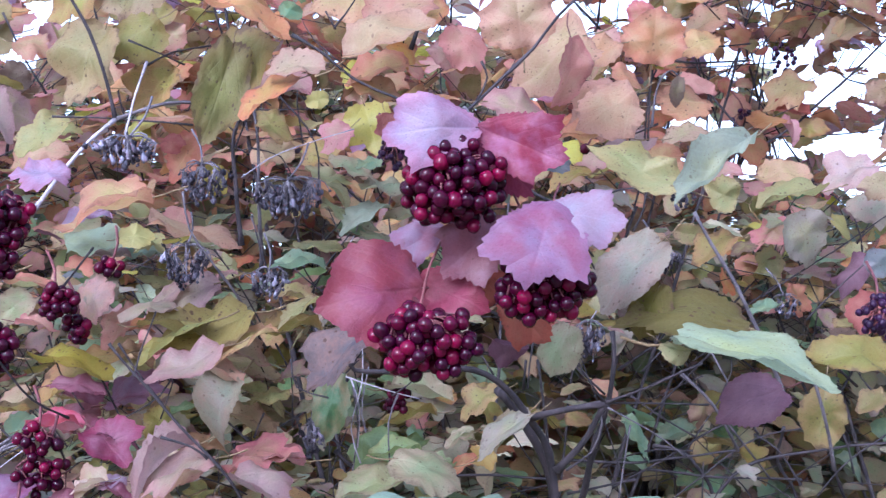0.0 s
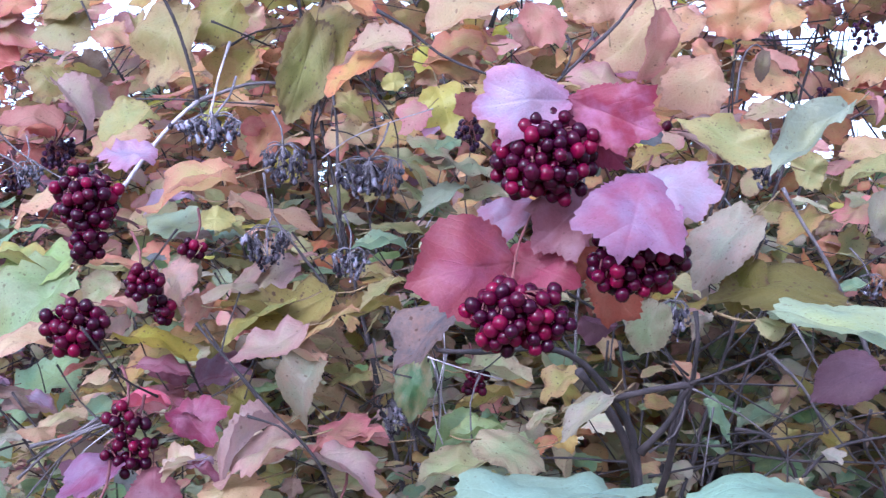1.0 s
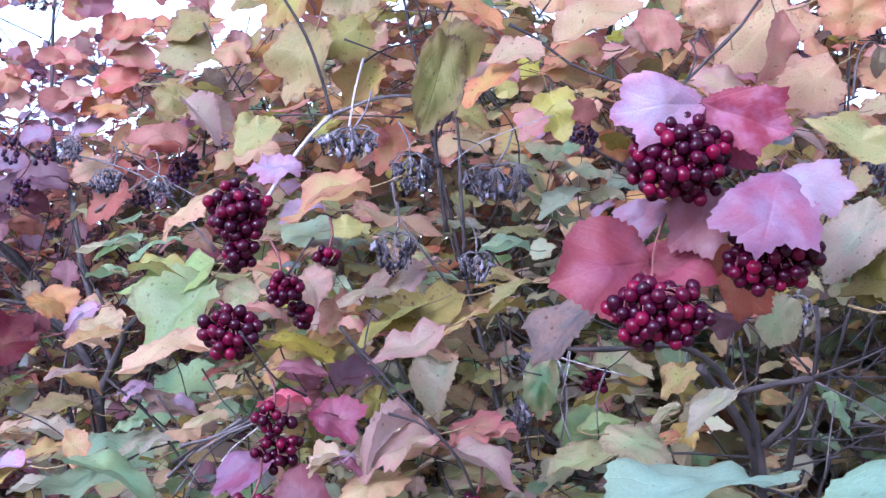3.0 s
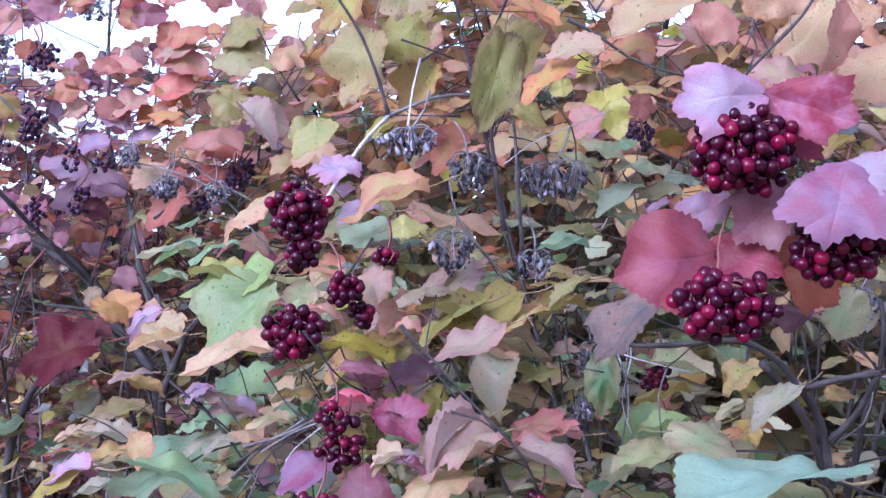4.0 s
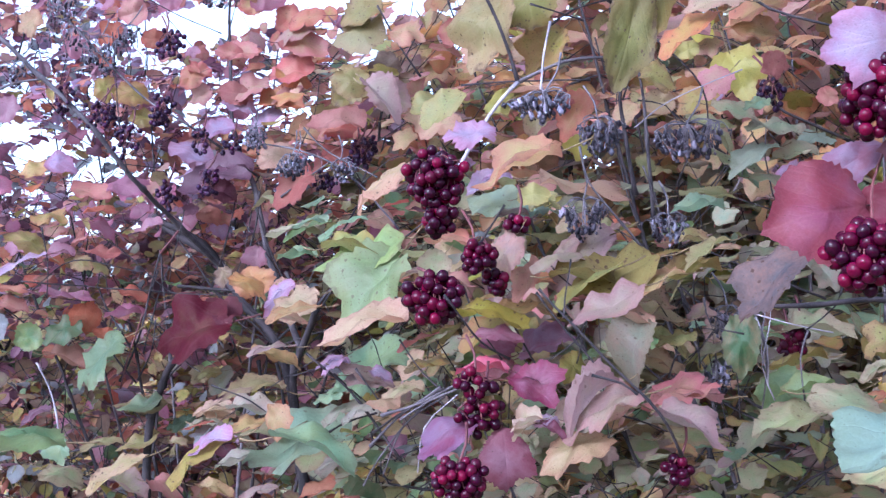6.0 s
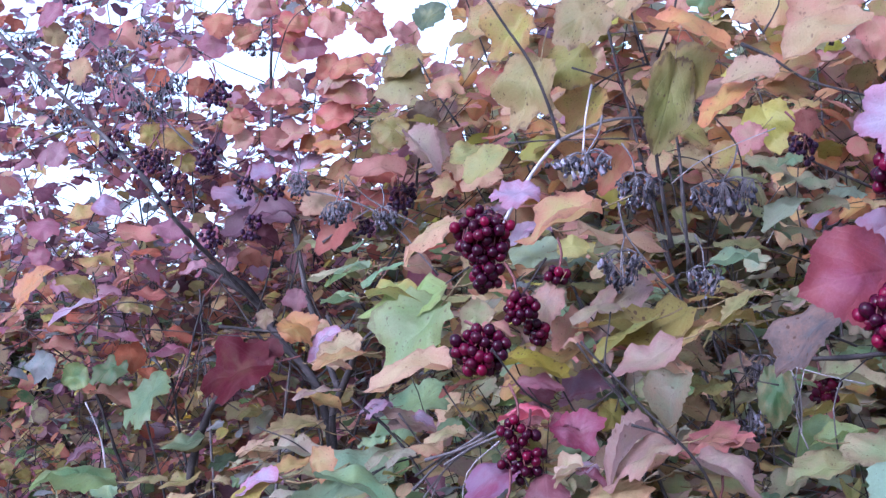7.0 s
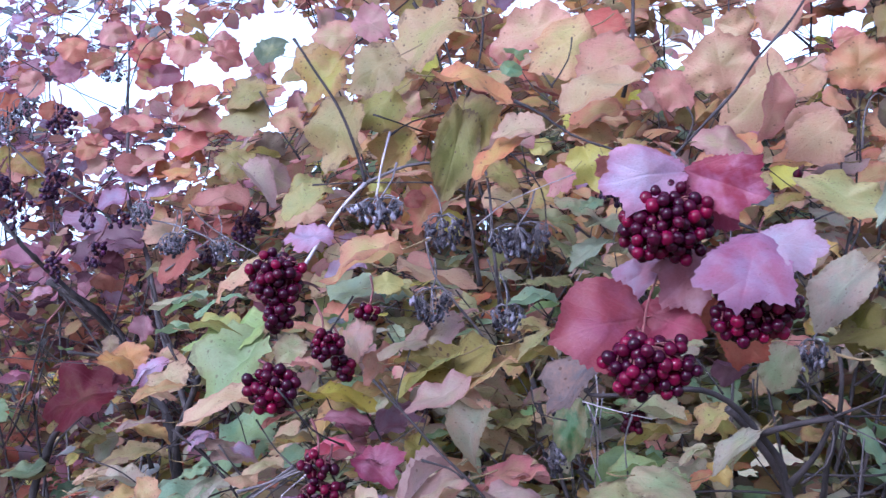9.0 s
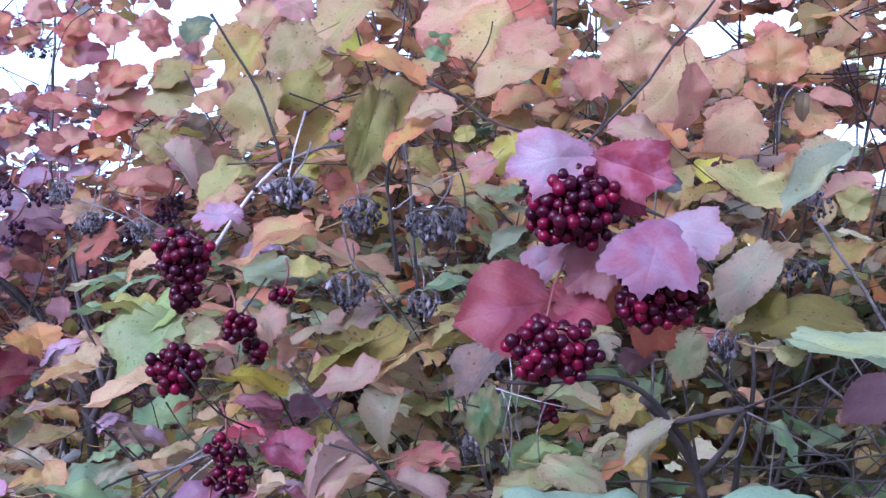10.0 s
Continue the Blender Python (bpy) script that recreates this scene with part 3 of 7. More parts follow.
# ---------------------------------------------------------------- leaves, branches and fruit of the three front shrubs, each at its own place
leaf(front, "fan", 0, "lavender", 0.031, 0.845, 1.598, -28, -79, 152, 0.080, 0.80)
leaf(front, "fan", 1, "rose", 0.029, 0.845, 1.599, -79, 65, 172, 0.072, 0.85)
leaf(front, "fan", 3, "redrose", 0.029, 0.858, 1.600, -77, 38, 162, 0.065, 0.75)
leaf(front, "oval", 0, "slate", 0.066, 0.875, 1.589, -112, 62, 156, 0.039, 0.80)
leaf(front, "fan", 3, "orchid", 0.083, 0.835, 1.542, -50, -16, 173, 0.068, 1.30)
leaf(front, "fan", 0, "lavender", 0.074, 0.840, 1.531, 0, 66, -113, 0.064, 0.85)
leaf(front, "fan", 1, "dustyrose", 0.053, 0.885, 1.535, -53, -46, 168, 0.075, 0.80)
leaf(front, "fan", 3, "orchid", 0.006, 0.900, 1.529, -42, -58, 151, 0.053, 0.75)
leaf(front, "round", 0, "redrose", -0.013, 0.870, 1.481, -18, -71, 146, 0.089, 0.90)
leaf(front, "fan", 2, "wine", -0.017, 0.885, 1.488, -30, 56, -157, 0.063)
leaf(front, "fan", 1, "russet", 0.050, 0.960, 1.483, -94, 39, 173, 0.061, 0.90)
leaf(front, "fan", 0, "russet", 0.023, 0.900, 1.498, -81, 48, 173, 0.041, 0.90)
leaf(front, "curled", 1, "plum", 0.044, 0.990, 1.441, -136, 49, 127, 0.035, 1.50)
leaf(front, "round", 1, "greyleaf", 0.178, 0.930, 1.520, -53, -31, 130, 0.079, 0.72)
leaf(front, "round", 2, "palegreen", 0.111, 1.000, 1.452, -71, -21, 161, 0.050, 0.75)
leaf(front, "round", 0, "goldleaf", 0.248, 0.930, 1.451, 17, -39, 94, 0.116, 0.52)
leaf(front, "round", 2, "goldleaf", 0.176, 0.925, 1.485, -69, -22, 147, 0.051, 0.70)
leaf(front, "round", 1, "frost", 0.181, 0.885, 1.438, -8, 19, -111, 0.127, 0.50)
leaf(front, "curled", 2, "yellowgreen", 0.168, 0.885, 1.440, -130, 47, 139, 0.042, 0.70)
leaf(front, "oval", 0, "olive", 0.398, 1.020, 1.420, 11, -53, 95, 0.084, 0.80)
leaf(front, "round", 0, "plum", 0.293, 1.000, 1.398, -24, -48, 126, 0.068, 0.70)
leaf(front, "oval", 2, "frost", 0.243, 0.900, 1.598, -36, -29, 140, 0.093, 0.62)
leaf(front, "oval", 3, "yellowgreen", 0.201, 0.950, 1.567, 46, -57, 56, 0.083, 0.70)
leaf(front, "round", 1, "mint_sheen", 0.060, 0.850, 1.312, 6, -1, 135, 0.163, 0.74)
leaf(front, "round", 0, "mint_sheen", 0.205, 0.765, 1.320, 7, -3, 116, 0.147, 0.90)
branch(front, "dark", 0.0030, 0.0014, (0.290, 1.200, 1.060), (0.240, 1.010, 1.210), (0.215, 0.860, 1.290), (0.205, 0.768, 1.320))
branch(front, "dark", 0.0020, 0.0012, (0.240, 1.010, 1.210), (0.140, 0.920, 1.275), (0.060, 0.852, 1.311))
leaf(front, "heart", 3, "yellowgreen", 0.066, 0.900, 1.280, 22, -31, 100, 0.057, 0.80)
leaf(front, "lobed", 0, "yellow", -0.113, 1.600, 1.767, -90, 16, 179, 0.081, 1.05)
leaf(front, "round", 1, "olivedark", -0.182, 1.000, 1.701, -90, -15, -156, 0.098, 0.50)
leaf(front, "lobed", 1, "lightgreen", -0.516, 1.300, 1.503, -47, -23, 150, 0.131, 0.85)
leaf(front, "oval", 3, "lightgreen", -0.511, 1.320, 1.516, -14, -34, 107, 0.125, 0.80)
leaf(front, "oval", 0, "orange", -0.477, 1.200, 1.426, -15, -28, 118, 0.114, 0.72)
leaf(front, "lobed", 2, "mint", -0.562, 1.450, 1.377, -15, -28, 111, 0.129, 0.95)
leaf(front, "oval", 5, "olivetan", -0.338, 1.250, 1.428, -15, -28, 113, 0.114, 0.75)
leaf(front, "oval", 2, "lavender", -0.375, 1.250, 1.578, -40, -52, 124, 0.050, 0.80)
leaf(front, "heart", 4, "palepink", -0.350, 1.200, 1.502, -69, -33, 145, 0.060, 0.90)
leaf(front, "heart", 5, "salmon", -0.332, 1.250, 1.470, -30, -18, 135, 0.059, 0.85)
leaf(front, "oval", 1, "palepink", -0.289, 1.300, 1.499, -31, -29, 116, 0.065, 0.80)
leaf(front, "oval", 3, "palepink", -0.200, 1.070, 1.434, -23, -25, 116, 0.080, 0.90)
leaf(front, "curled", 2, "greyleaf", -0.209, 1.190, 1.402, -53, -23, 141, 0.077, 1.40)
leaf(front, "lobed", 6, "magenta", -0.378, 1.300, 1.377, 31, -27, 96, 0.063)
leaf(front, "lobed", 5, "orchid", -0.368, 1.280, 1.371, 21, 35, -94, 0.073)
leaf(front, "lobed", 4, "dustyrose", -0.382, 1.290, 1.363, -14, -23, 105, 0.066)
leaf(front, "lobed", 3, "magenta", -0.347, 1.150, 1.354, -37, 24, -140, 0.066, 0.90)
leaf(front, "fan", 0, "orchid", -0.374, 1.100, 1.311, -15, -21, 126, 0.081, 0.90)
leaf(front, "fan", 3, "magenta", -0.355, 1.100, 1.301, -60, 1, -164, 0.063, 1.10)
leaf(front, "lobed", 7, "palepink", -0.214, 1.090, 1.331, -9, -15, 118, 0.095, 0.70)
leaf(front, "curled", 0, "palepink", -0.237, 1.100, 1.341, -18, -11, 125, 0.082, 0.60)
leaf(front, "curled", 1, "cream", -0.309, 1.080, 1.310, -18, -26, 98, 0.041, 1.40)
leaf(front, "lobed", 0, "pink", -0.218, 1.170, 1.315, 13, 23, -106, 0.086, 0.80)
leaf(front, "heart", 4, "tan", -0.249, 1.090, 1.293, -14, -19, 116, 0.084, 0.90)
leaf(front, "lobed", 1, "palepink", -0.199, 1.100, 1.315, -19, 9, -108, 0.082, 0.80)
leaf(front, "round", 2, "palegreen", -0.051, 1.200, 1.316, -7, 22, -107, 0.083, 0.85)
leaf(front, "heart", 3, "palegreen", -0.043, 1.250, 1.290, -10, -18, 115, 0.082, 0.95)
leaf(front, "lobed", 2, "green", -0.092, 1.330, 1.328, -55, 33, -163, 0.072)
leaf(front, "round", 1, "greyleaf", 0.096, 1.270, 1.355, -31, -17, 117, 0.081, 0.48)
leaf(front, "oval", 1, "palegreen", 0.035, 1.270, 1.337, -10, -22, 109, 0.039, 0.80)
leaf(front, "lobed", 0, "palegreen", 0.025, 1.000, 1.269, -6, -17, 109, 0.068)
leaf(front, "fan", 1, "ashen", -0.041, 0.990, 1.467, -38, -18, 118, 0.103, 0.80)
leaf(front, "heart", 4, "darkgreen", -0.114, 1.220, 1.401, -75, -7, -177, 0.077, 0.55)
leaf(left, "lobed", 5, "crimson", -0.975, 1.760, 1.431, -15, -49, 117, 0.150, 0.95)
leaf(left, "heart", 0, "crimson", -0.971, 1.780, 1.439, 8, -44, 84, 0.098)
leaf(left, "lobed", 2, "green", -1.117, 1.650, 1.412, -35, -30, 126, 0.125, 0.90)
leaf(front, "heart", 5, "orange", -0.765, 1.420, 1.462, 83, -15, 27, 0.053, 1.25)
leaf(front, "oval", 1, "lavender", -0.715, 1.430, 1.473, -54, -49, 136, 0.075, 0.70)
leaf(front, "heart", 0, "tan", -0.668, 1.400, 1.455, -23, -31, 117, 0.082)
leaf(front, "lobed", 0, "mint", -0.640, 1.420, 1.275, -14, -25, 112, 0.151)
leaf(front, "oval", 1, "goldolive", -0.768, 1.330, 1.275, -20, -26, 115, 0.114, 0.70)
leaf(front, "oval", 0, "lavender", -0.762, 1.320, 1.283, -20, -31, 101, 0.077, 0.80)
leaf(front, "oval", 5, "olivetan", -0.901, 1.340, 1.256, -16, -24, 121, 0.101, 0.70)
leaf(front, "curled", 0, "palepink", -0.619, 1.500, 1.756, -39, 31, -130, 0.080, 0.90)
leaf(front, "oval", 3, "frost", -0.422, 1.280, 1.544, 14, 46, -80, 0.072, 1.10)
leaf(front, "oval", 1, "yellow", -0.360, 1.270, 1.550, 17, 56, -76, 0.042, 1.20)
leaf(front, "oval", 1, "palepink", -0.253, 1.300, 1.502, -31, -42, 124, 0.102)
leaf(front, "oval", 3, "goldolive", -0.195, 1.200, 1.466, -18, -34, 111, 0.110)
leaf(front, "heart", 1, "palegreen", -0.439, 1.220, 1.487, -69, -43, -174, 0.047, 0.90)
leaf(front, "curled", 1, "frost", 0.050, 0.870, 1.558, -90, -0, 174, 0.014, 1.10)
leaf(front, "curled", 0, "brown", 0.150, 0.970, 1.536, -53, -58, 139, 0.031, 1.60)
leaf(front, "curled", 2, "brown", 0.261, 1.250, 1.725, -88, -9, 168, 0.037, 0.80)
# the gold leaves give a sunlit glint by their colour alone
leaf(front, "lobed", 1, "gold", 0.060, 1.420, 1.301, -81, -50, 169, 0.031, 1.20)
leaf(front, "oval", 2, "salmon", 0.039, 1.400, 1.295, -32, -34, 138, 0.046, 0.70)
leaf(front, "oval", 0, "gold", 0.102, 1.850, 1.284, -44, -55, 128, 0.030)
branch(front, "grey", 0.0013, 0.0009, (0.229, 1.250, 1.669), (0.234, 1.250, 1.704), (0.242, 1.250, 1.725), (0.253, 1.250, 1.731), (0.262, 1.250, 1.721))
branch(front, "grey", 0.0012, 0.0008, (0.019, 0.900, 1.623), (0.029, 0.860, 1.605), (0.036, 0.846, 1.601))
branch(front, "dark", 0.0016, 0.001, (0.069, 0.930, 1.562), (0.089, 0.930, 1.552), (0.106, 0.930, 1.545))
cluster(front, "ripe", 0.009, 0.838, 1.556, 0.073, 0.054, 62, 0.012)
cluster(front, "ripe", -0.012, 0.836, 1.443, 0.069, 0.043, 52, 0.012)
cluster(front, "ripe", 0.077, 0.856, 1.482, 0.064, 0.045, 48, 0.012)
cluster(front, "ripe", -0.370, 0.965, 1.541, 0.053, 0.050, 36, 0.012)
cluster(front, "ripe", -0.371, 0.963, 1.508, 0.029, 0.031, 14, 0.012)
cluster(front, "ripe", -0.382, 0.965, 1.435, 0.048, 0.038, 32, 0.012)
leaf(front, "oval", 2, "olivedark", 0.385, 1.167, 1.391, -85, -8, 161, 0.066, 1.18)
leaf(front, "heart", 0, "salmon", 0.073, 1.024, 1.702, 99, -6, -3, 0.065, 1.16)
leaf(front, "oval", 4, "coral", 0.121, 1.060, 1.722, -86, 4, -136, 0.071)
leaf(front, "heart", 5, "tan", 0.142, 1.103, 1.731, -46, -52, 142, 0.096)
leaf(front, "heart", 0, "orange", 0.229, 1.247, 1.738, 96, 7, -6, 0.069, 1.11)
leaf(front, "oval", 1, "tan", 0.268, 1.272, 1.755, 58, 50, -37, 0.056)
leaf(front, "heart", 2, "orange", 0.203, 1.206, 1.696, -48, -45, 141, 0.078)
leaf(front, "oval", 3, "orange", 0.194, 1.240, 1.759, -29, -51, 126, 0.068)
leaf(front, "heart", 4, "tan", 0.244, 1.283, 1.702, 13, 43, -79, 0.073)
leaf(front, "heart", 5, "salmon", 0.150, 1.107, 1.813, -74, -38, 166, 0.055)
leaf(front, "oval", 0, "orange", -0.085, 0.981, 1.681, 41, 34, -59, 0.090)
leaf(front, "heart", 1, "salmon", -0.012, 1.106, 1.772, -35, -53, 133, 0.082)
leaf(front, "heart", 2, "tan", -0.060, 1.146, 1.812, -53, -49, 147, 0.088)
leaf(front, "oval", 3, "salmon", -0.087, 1.170, 1.841, -44, -60, 143, 0.090)
leaf(front, "oval", 4, "tan", -0.090, 0.901, 1.656, 12, -50, 96, 0.051)
leaf(front, "oval", 5, "salmon", -0.111, 0.908, 1.651, -24, -33, 111, 0.062)
leaf(front, "oval", 0, "salmon", -0.204, 0.958, 1.730, -17, 29, -89, 0.085)
leaf(front, "heart", 1, "olive", -0.157, 1.018, 1.711, -66, -34, 154, 0.074)
leaf(front, "heart", 4, "olive", -0.246, 1.010, 1.768, -48, -59, 143, 0.071)
leaf(front, "heart", 5, "olivetan", -0.191, 1.055, 1.809, -21, -46, 116, 0.108)
leaf(front, "lobed", 0, "olive", -0.345, 1.157, 1.763, -79, -19, 155, 0.094)
leaf(front, "lobed", 1, "olivetan", -0.358, 1.171, 1.820, -69, -40, 157, 0.073)
leaf(front, "heart", 2, "olive", -0.295, 1.185, 1.772, -68, -49, 160, 0.068)
leaf(front, "lobed", 3, "olivetan", -0.283, 1.210, 1.729, -66, -37, 152, 0.072)
leaf(left, "heart", 4, "olive", -0.746, 1.879, 1.863, -55, -54, 149, 0.096)
leaf(front, "oval", 5, "yellowgreen", -0.408, 1.236, 1.674, -35, -52, 132, 0.068)
leaf(left, "heart", 0, "brown", -0.659, 1.792, 1.859, -68, -52, 161, 0.066)
leaf(left, "heart", 1, "tan", -0.629, 1.800, 1.818, -40, -54, 134, 0.061)
leaf(left, "heart", 2, "olive", -0.646, 1.689, 1.891, -22, -45, 117, 0.095)
leaf(front, "heart", 3, "darkgreen", -0.619, 1.588, 1.944, 58, 46, -39, 0.063)
leaf(front, "lobed", 1, "salmon", -0.278, 1.101, 1.581, -12, -15, 107, 0.099)
leaf(front, "oval", 3, "orange", -0.351, 1.354, 1.580, -13, 20, -91, 0.114)
leaf(front, "lobed", 4, "tan", -0.451, 1.156, 1.586, -27, -17, 108, 0.089)
leaf(front, "heart", 1, "salmon", -0.266, 1.279, 1.661, -58, -39, 143, 0.065)
leaf(front, "oval", 2, "mint", -0.125, 1.222, 1.516, 5, -19, 109, 0.060)
leaf(front, "oval", 3, "palegreen", -0.150, 1.384, 1.601, -22, 24, -95, 0.077)
leaf(front, "oval", 4, "yellowgreen", -0.168, 1.377, 1.640, -21, 25, -95, 0.076)
leaf(front, "oval", 5, "yellowgreen", -0.180, 1.383, 1.550, 5, 15, -86, 0.073)
leaf(front, "lobed", 2, "lavender", -0.318, 0.984, 1.582, 12, -35, 105, 0.054)
leaf(front, "oval", 5, "yellowgreen", -0.234, 1.179, 1.461, -16, -9, 106, 0.092)
leaf(front, "heart", 1, "tan", -0.171, 1.190, 1.446, -13, -11, 106, 0.073)
leaf(front, "heart", 5, "palegreen", -0.078, 1.525, 1.250, -9, -8, 111, 0.087)
leaf(front, "heart", 0, "palegreen", 0.028, 1.794, 1.268, -17, -8, 111, 0.128)
leaf(front, "heart", 5, "mint", 0.231, 1.512, 1.326, -36, 14, -105, 0.071)
leaf(front, "lobed", 4, "green", -1.007, 1.315, 1.283, 11, -7, 118, 0.125)
leaf(left, "curled", 2, "palepink", -0.655, 1.628, 1.788, -98, 56, -178, 0.084, 1.20)
leaf(left, "heart", 3, "orange", -1.317, 1.520, 1.548, 56, 28, -54, 0.097)
leaf(left, "heart", 4, "olivetan", -1.193, 1.553, 1.558, 44, -21, 98, 0.079)
leaf(front, "oval", 5, "lavender", -1.012, 1.292, 1.533, -9, -15, 112, 0.084)
leaf(right, "heart", 0, "pink", 0.514, 1.693, 1.607, -34, -21, 107, 0.081)
leaf(right, "heart", 1, "greyleaf", 0.494, 1.613, 1.608, -88, 22, -164, 0.086)
leaf(right, "lobed", 6, "plum", 0.587, 1.597, 1.551, -49, -9, 104, 0.079)
leaf(right, "heart", 3, "yellowgreen", 0.468, 1.412, 1.620, -10, -17, 98, 0.092)
leaf(front, "heart", 4, "russet", 0.486, 1.300, 1.490, -66, -16, 127, 0.058)
leaf(front, "oval", 5, "slate", 0.461, 1.247, 1.532, -102, 39, 157, 0.041, 1.18)
leaf(front, "heart", 1, "tan", 0.059, 1.101, 1.766, -90, 16, 172, 0.059, 1.05)
leaf(front, "heart", 2, "coral", 0.010, 1.230, 1.775, -71, 33, -152, 0.060)
leaf(front, "heart", 3, "salmon", 0.004, 1.278, 1.814, -44, -51, 131, 0.071)
leaf(front, "heart", 4, "orange", -0.722, 1.255, 1.485, -28, 10, -90, 0.058)
leaf(front, "oval", 5, "tan", -0.750, 1.360, 1.391, -13, 6, -87, 0.077)
leaf(front, "lobed", 2, "mint_sheen", -0.408, 1.348, 1.546, 6, 13, -86, 0.092)
leaf(front, "heart", 1, "olive", -0.123, 1.195, 1.478, -17, -10, 106, 0.059)
leaf(front, "lobed", 1, "pink", -0.110, 1.362, 1.691, -52, -35, 141, 0.048)
leaf(front, "heart", 1, "yellowgreen", -0.587, 1.625, 1.735, 10, 43, -79, 0.071)
leaf(left, "heart", 2, "olive", -0.669, 1.657, 1.791, 32, -65, 79, 0.064)
leaf(left, "heart", 3, "olive", -0.717, 1.692, 1.894, 66, 84, -20, 0.057)
cluster(front, "ripe", -0.378, 1.086, 1.344, 0.036, 0.030, 7, 0.04)
cluster(front, "ripe", -0.376, 1.089, 1.314, 0.051, 0.033, 10, 0.04)
cluster(front, "ripe", -0.379, 1.135, 1.478, 0.035, 0.028, 14, 0.04)
cluster(front, "ripe", -0.349, 1.208, 1.514, 0.030, 0.015, 8, 0.04)
cluster(front, "ripe", -0.368, 1.160, 1.451, 0.026, 0.023, 8, 0.04)
cluster(left, "dark", -0.708, 1.746, 1.702, 0.046, 0.037, 14, 0.04)
cluster(right, "dark", 0.588, 1.972, 1.914, 0.049, 0.049, 16, 0.04)
cluster(front, "dark", 0.433, 1.152, 1.460, 0.034, 0.040, 22, 0.04)
cluster(right, "dark", 0.520, 1.980, 1.813, 0.040, 0.030, 8, 0.04)
cluster(front, "dark", -0.063, 1.423, 1.667, 0.039, 0.036, 18, 0.04)
cluster(front, "ripe", -0.384, 1.025, 1.259, 0.052, 0.033, 26, 0.04)
cluster(front, "ripe", -0.184, 1.125, 1.250, 0.023, 0.023, 7, 0.04)
cluster(front, "ripe", -0.068, 1.506, 1.354, 0.021, 0.030, 5, 0.04)
cluster(front, "ripe", -0.053, 1.418, 1.365, 0.021, 0.030, 5, 0.04)
cluster(left, "dark", -1.044, 1.677, 1.797, 0.054, 0.035, 14, 0.04)
cluster(left, "dark", -0.963, 1.568, 1.872, 0.051, 0.028, 14, 0.04)
cluster(left, "dark", -1.250, 1.826, 1.828, 0.049, 0.038, 12, 0.04)
cluster(left, "dark", -0.961, 1.654, 1.726, 0.039, 0.039, 12, 0.04)
cluster(left, "dark", -0.936, 1.713, 1.725, 0.040, 0.030, 10, 0.04)
cluster(left, "dark", -1.370, 1.766, 2.146, 0.044, 0.033, 10, 0.04)
cluster(left, "dark", -1.244, 1.852, 1.816, 0.042, 0.052, 14, 0.04)
cluster(left, "dark", -0.712, 1.725, 1.688, 0.058, 0.043, 16, 0.04)
cluster(left, "dark", -1.103, 1.788, 1.657, 0.035, 0.040, 10, 0.04)
cluster(left, "dark", -1.029, 1.801, 1.674, 0.030, 0.040, 9, 0.04)
cluster(left, "dark", -1.047, 1.689, 1.648, 0.030, 0.045, 10, 0.04)
cluster(front, "ripe", 0.161, 1.289, 1.647, 0.008, 0.008, 1, 0.04)
cluster(front, "dry", -0.280, 1.008, 1.608, 0.063, 0.026, 42, 0.04)
cluster(front, "dry", -0.249, 1.195, 1.605, 0.053, 0.039, 36, 0.04)
cluster(front, "dry", -0.153, 1.151, 1.584, 0.082, 0.035, 60, 0.04)
cluster(front, "dry", -0.284, 1.268, 1.522, 0.059, 0.045, 44, 0.04)
cluster(front, "dry", -0.186, 1.234, 1.501, 0.050, 0.030, 34, 0.04)
cluster(front, "dry", 0.301, 1.451, 1.625, 0.045, 0.041, 26, 0.04)
cluster(front, "dry", 0.259, 1.401, 1.532, 0.072, 0.025, 36, 0.04)
cluster(front, "dry", 0.156, 1.241, 1.439, 0.039, 0.039, 30, 0.04)
cluster(left, "dry", -0.748, 1.541, 1.655, 0.045, 0.033, 24, 0.04)
cluster(left, "dry", -0.678, 1.553, 1.644, 0.042, 0.035, 20, 0.04)
cluster(left, "dry", -0.916, 1.762, 1.746, 0.045, 0.040, 18, 0.04)
cluster(front, "dry", -0.145, 1.305, 1.337, 0.042, 0.048, 28, 0.04)
cluster(front, "dry", -0.132, 1.302, 1.392, 0.042, 0.042, 20, 0.04)
cluster(left, "dry", -0.852, 1.632, 1.718, 0.042, 0.038, 18, 0.04)
cluster(left, "dry", -0.746, 1.511, 1.651, 0.043, 0.035, 20, 0.04)
cluster(left, "dry", -1.193, 1.730, 1.920, 0.083, 0.062, 30, 0.04)
cluster(left, "dry", -1.247, 1.708, 2.001, 0.073, 0.052, 26, 0.04)
cluster(left, "dry", -1.079, 1.969, 2.062, 0.065, 0.044, 18, 0.04)
cluster(left, "dry", -1.286, 1.934, 1.988, 0.065, 0.054, 18, 0.04)
cluster(right, "dry", 0.476, 1.602, 1.479, 0.047, 0.032, 16, 0.04)
branch(front, "dark", 0.0014, 0.0020, (-0.394, 1.104, 1.826), (-0.375, 1.110, 1.793), (-0.346, 1.118, 1.741), (-0.330, 1.125, 1.690), (-0.323, 1.129, 1.657))
branch(front, "pale", 0.0022, 0.0019, (-0.383, 1.067, 1.556), (-0.359, 1.087, 1.601), (-0.340, 1.108, 1.634), (-0.323, 1.129, 1.657))
branch(front, "grey", 0.0020, 0.0014, (-0.323, 1.129, 1.657), (-0.291, 1.133, 1.670), (-0.254, 1.128, 1.674), (-0.195, 1.137, 1.669))
branch(front, "dark", 0.0009, 0.0009, (-0.382, 1.120, 1.659), (-0.323, 1.129, 1.658), (-0.248, 1.141, 1.653))
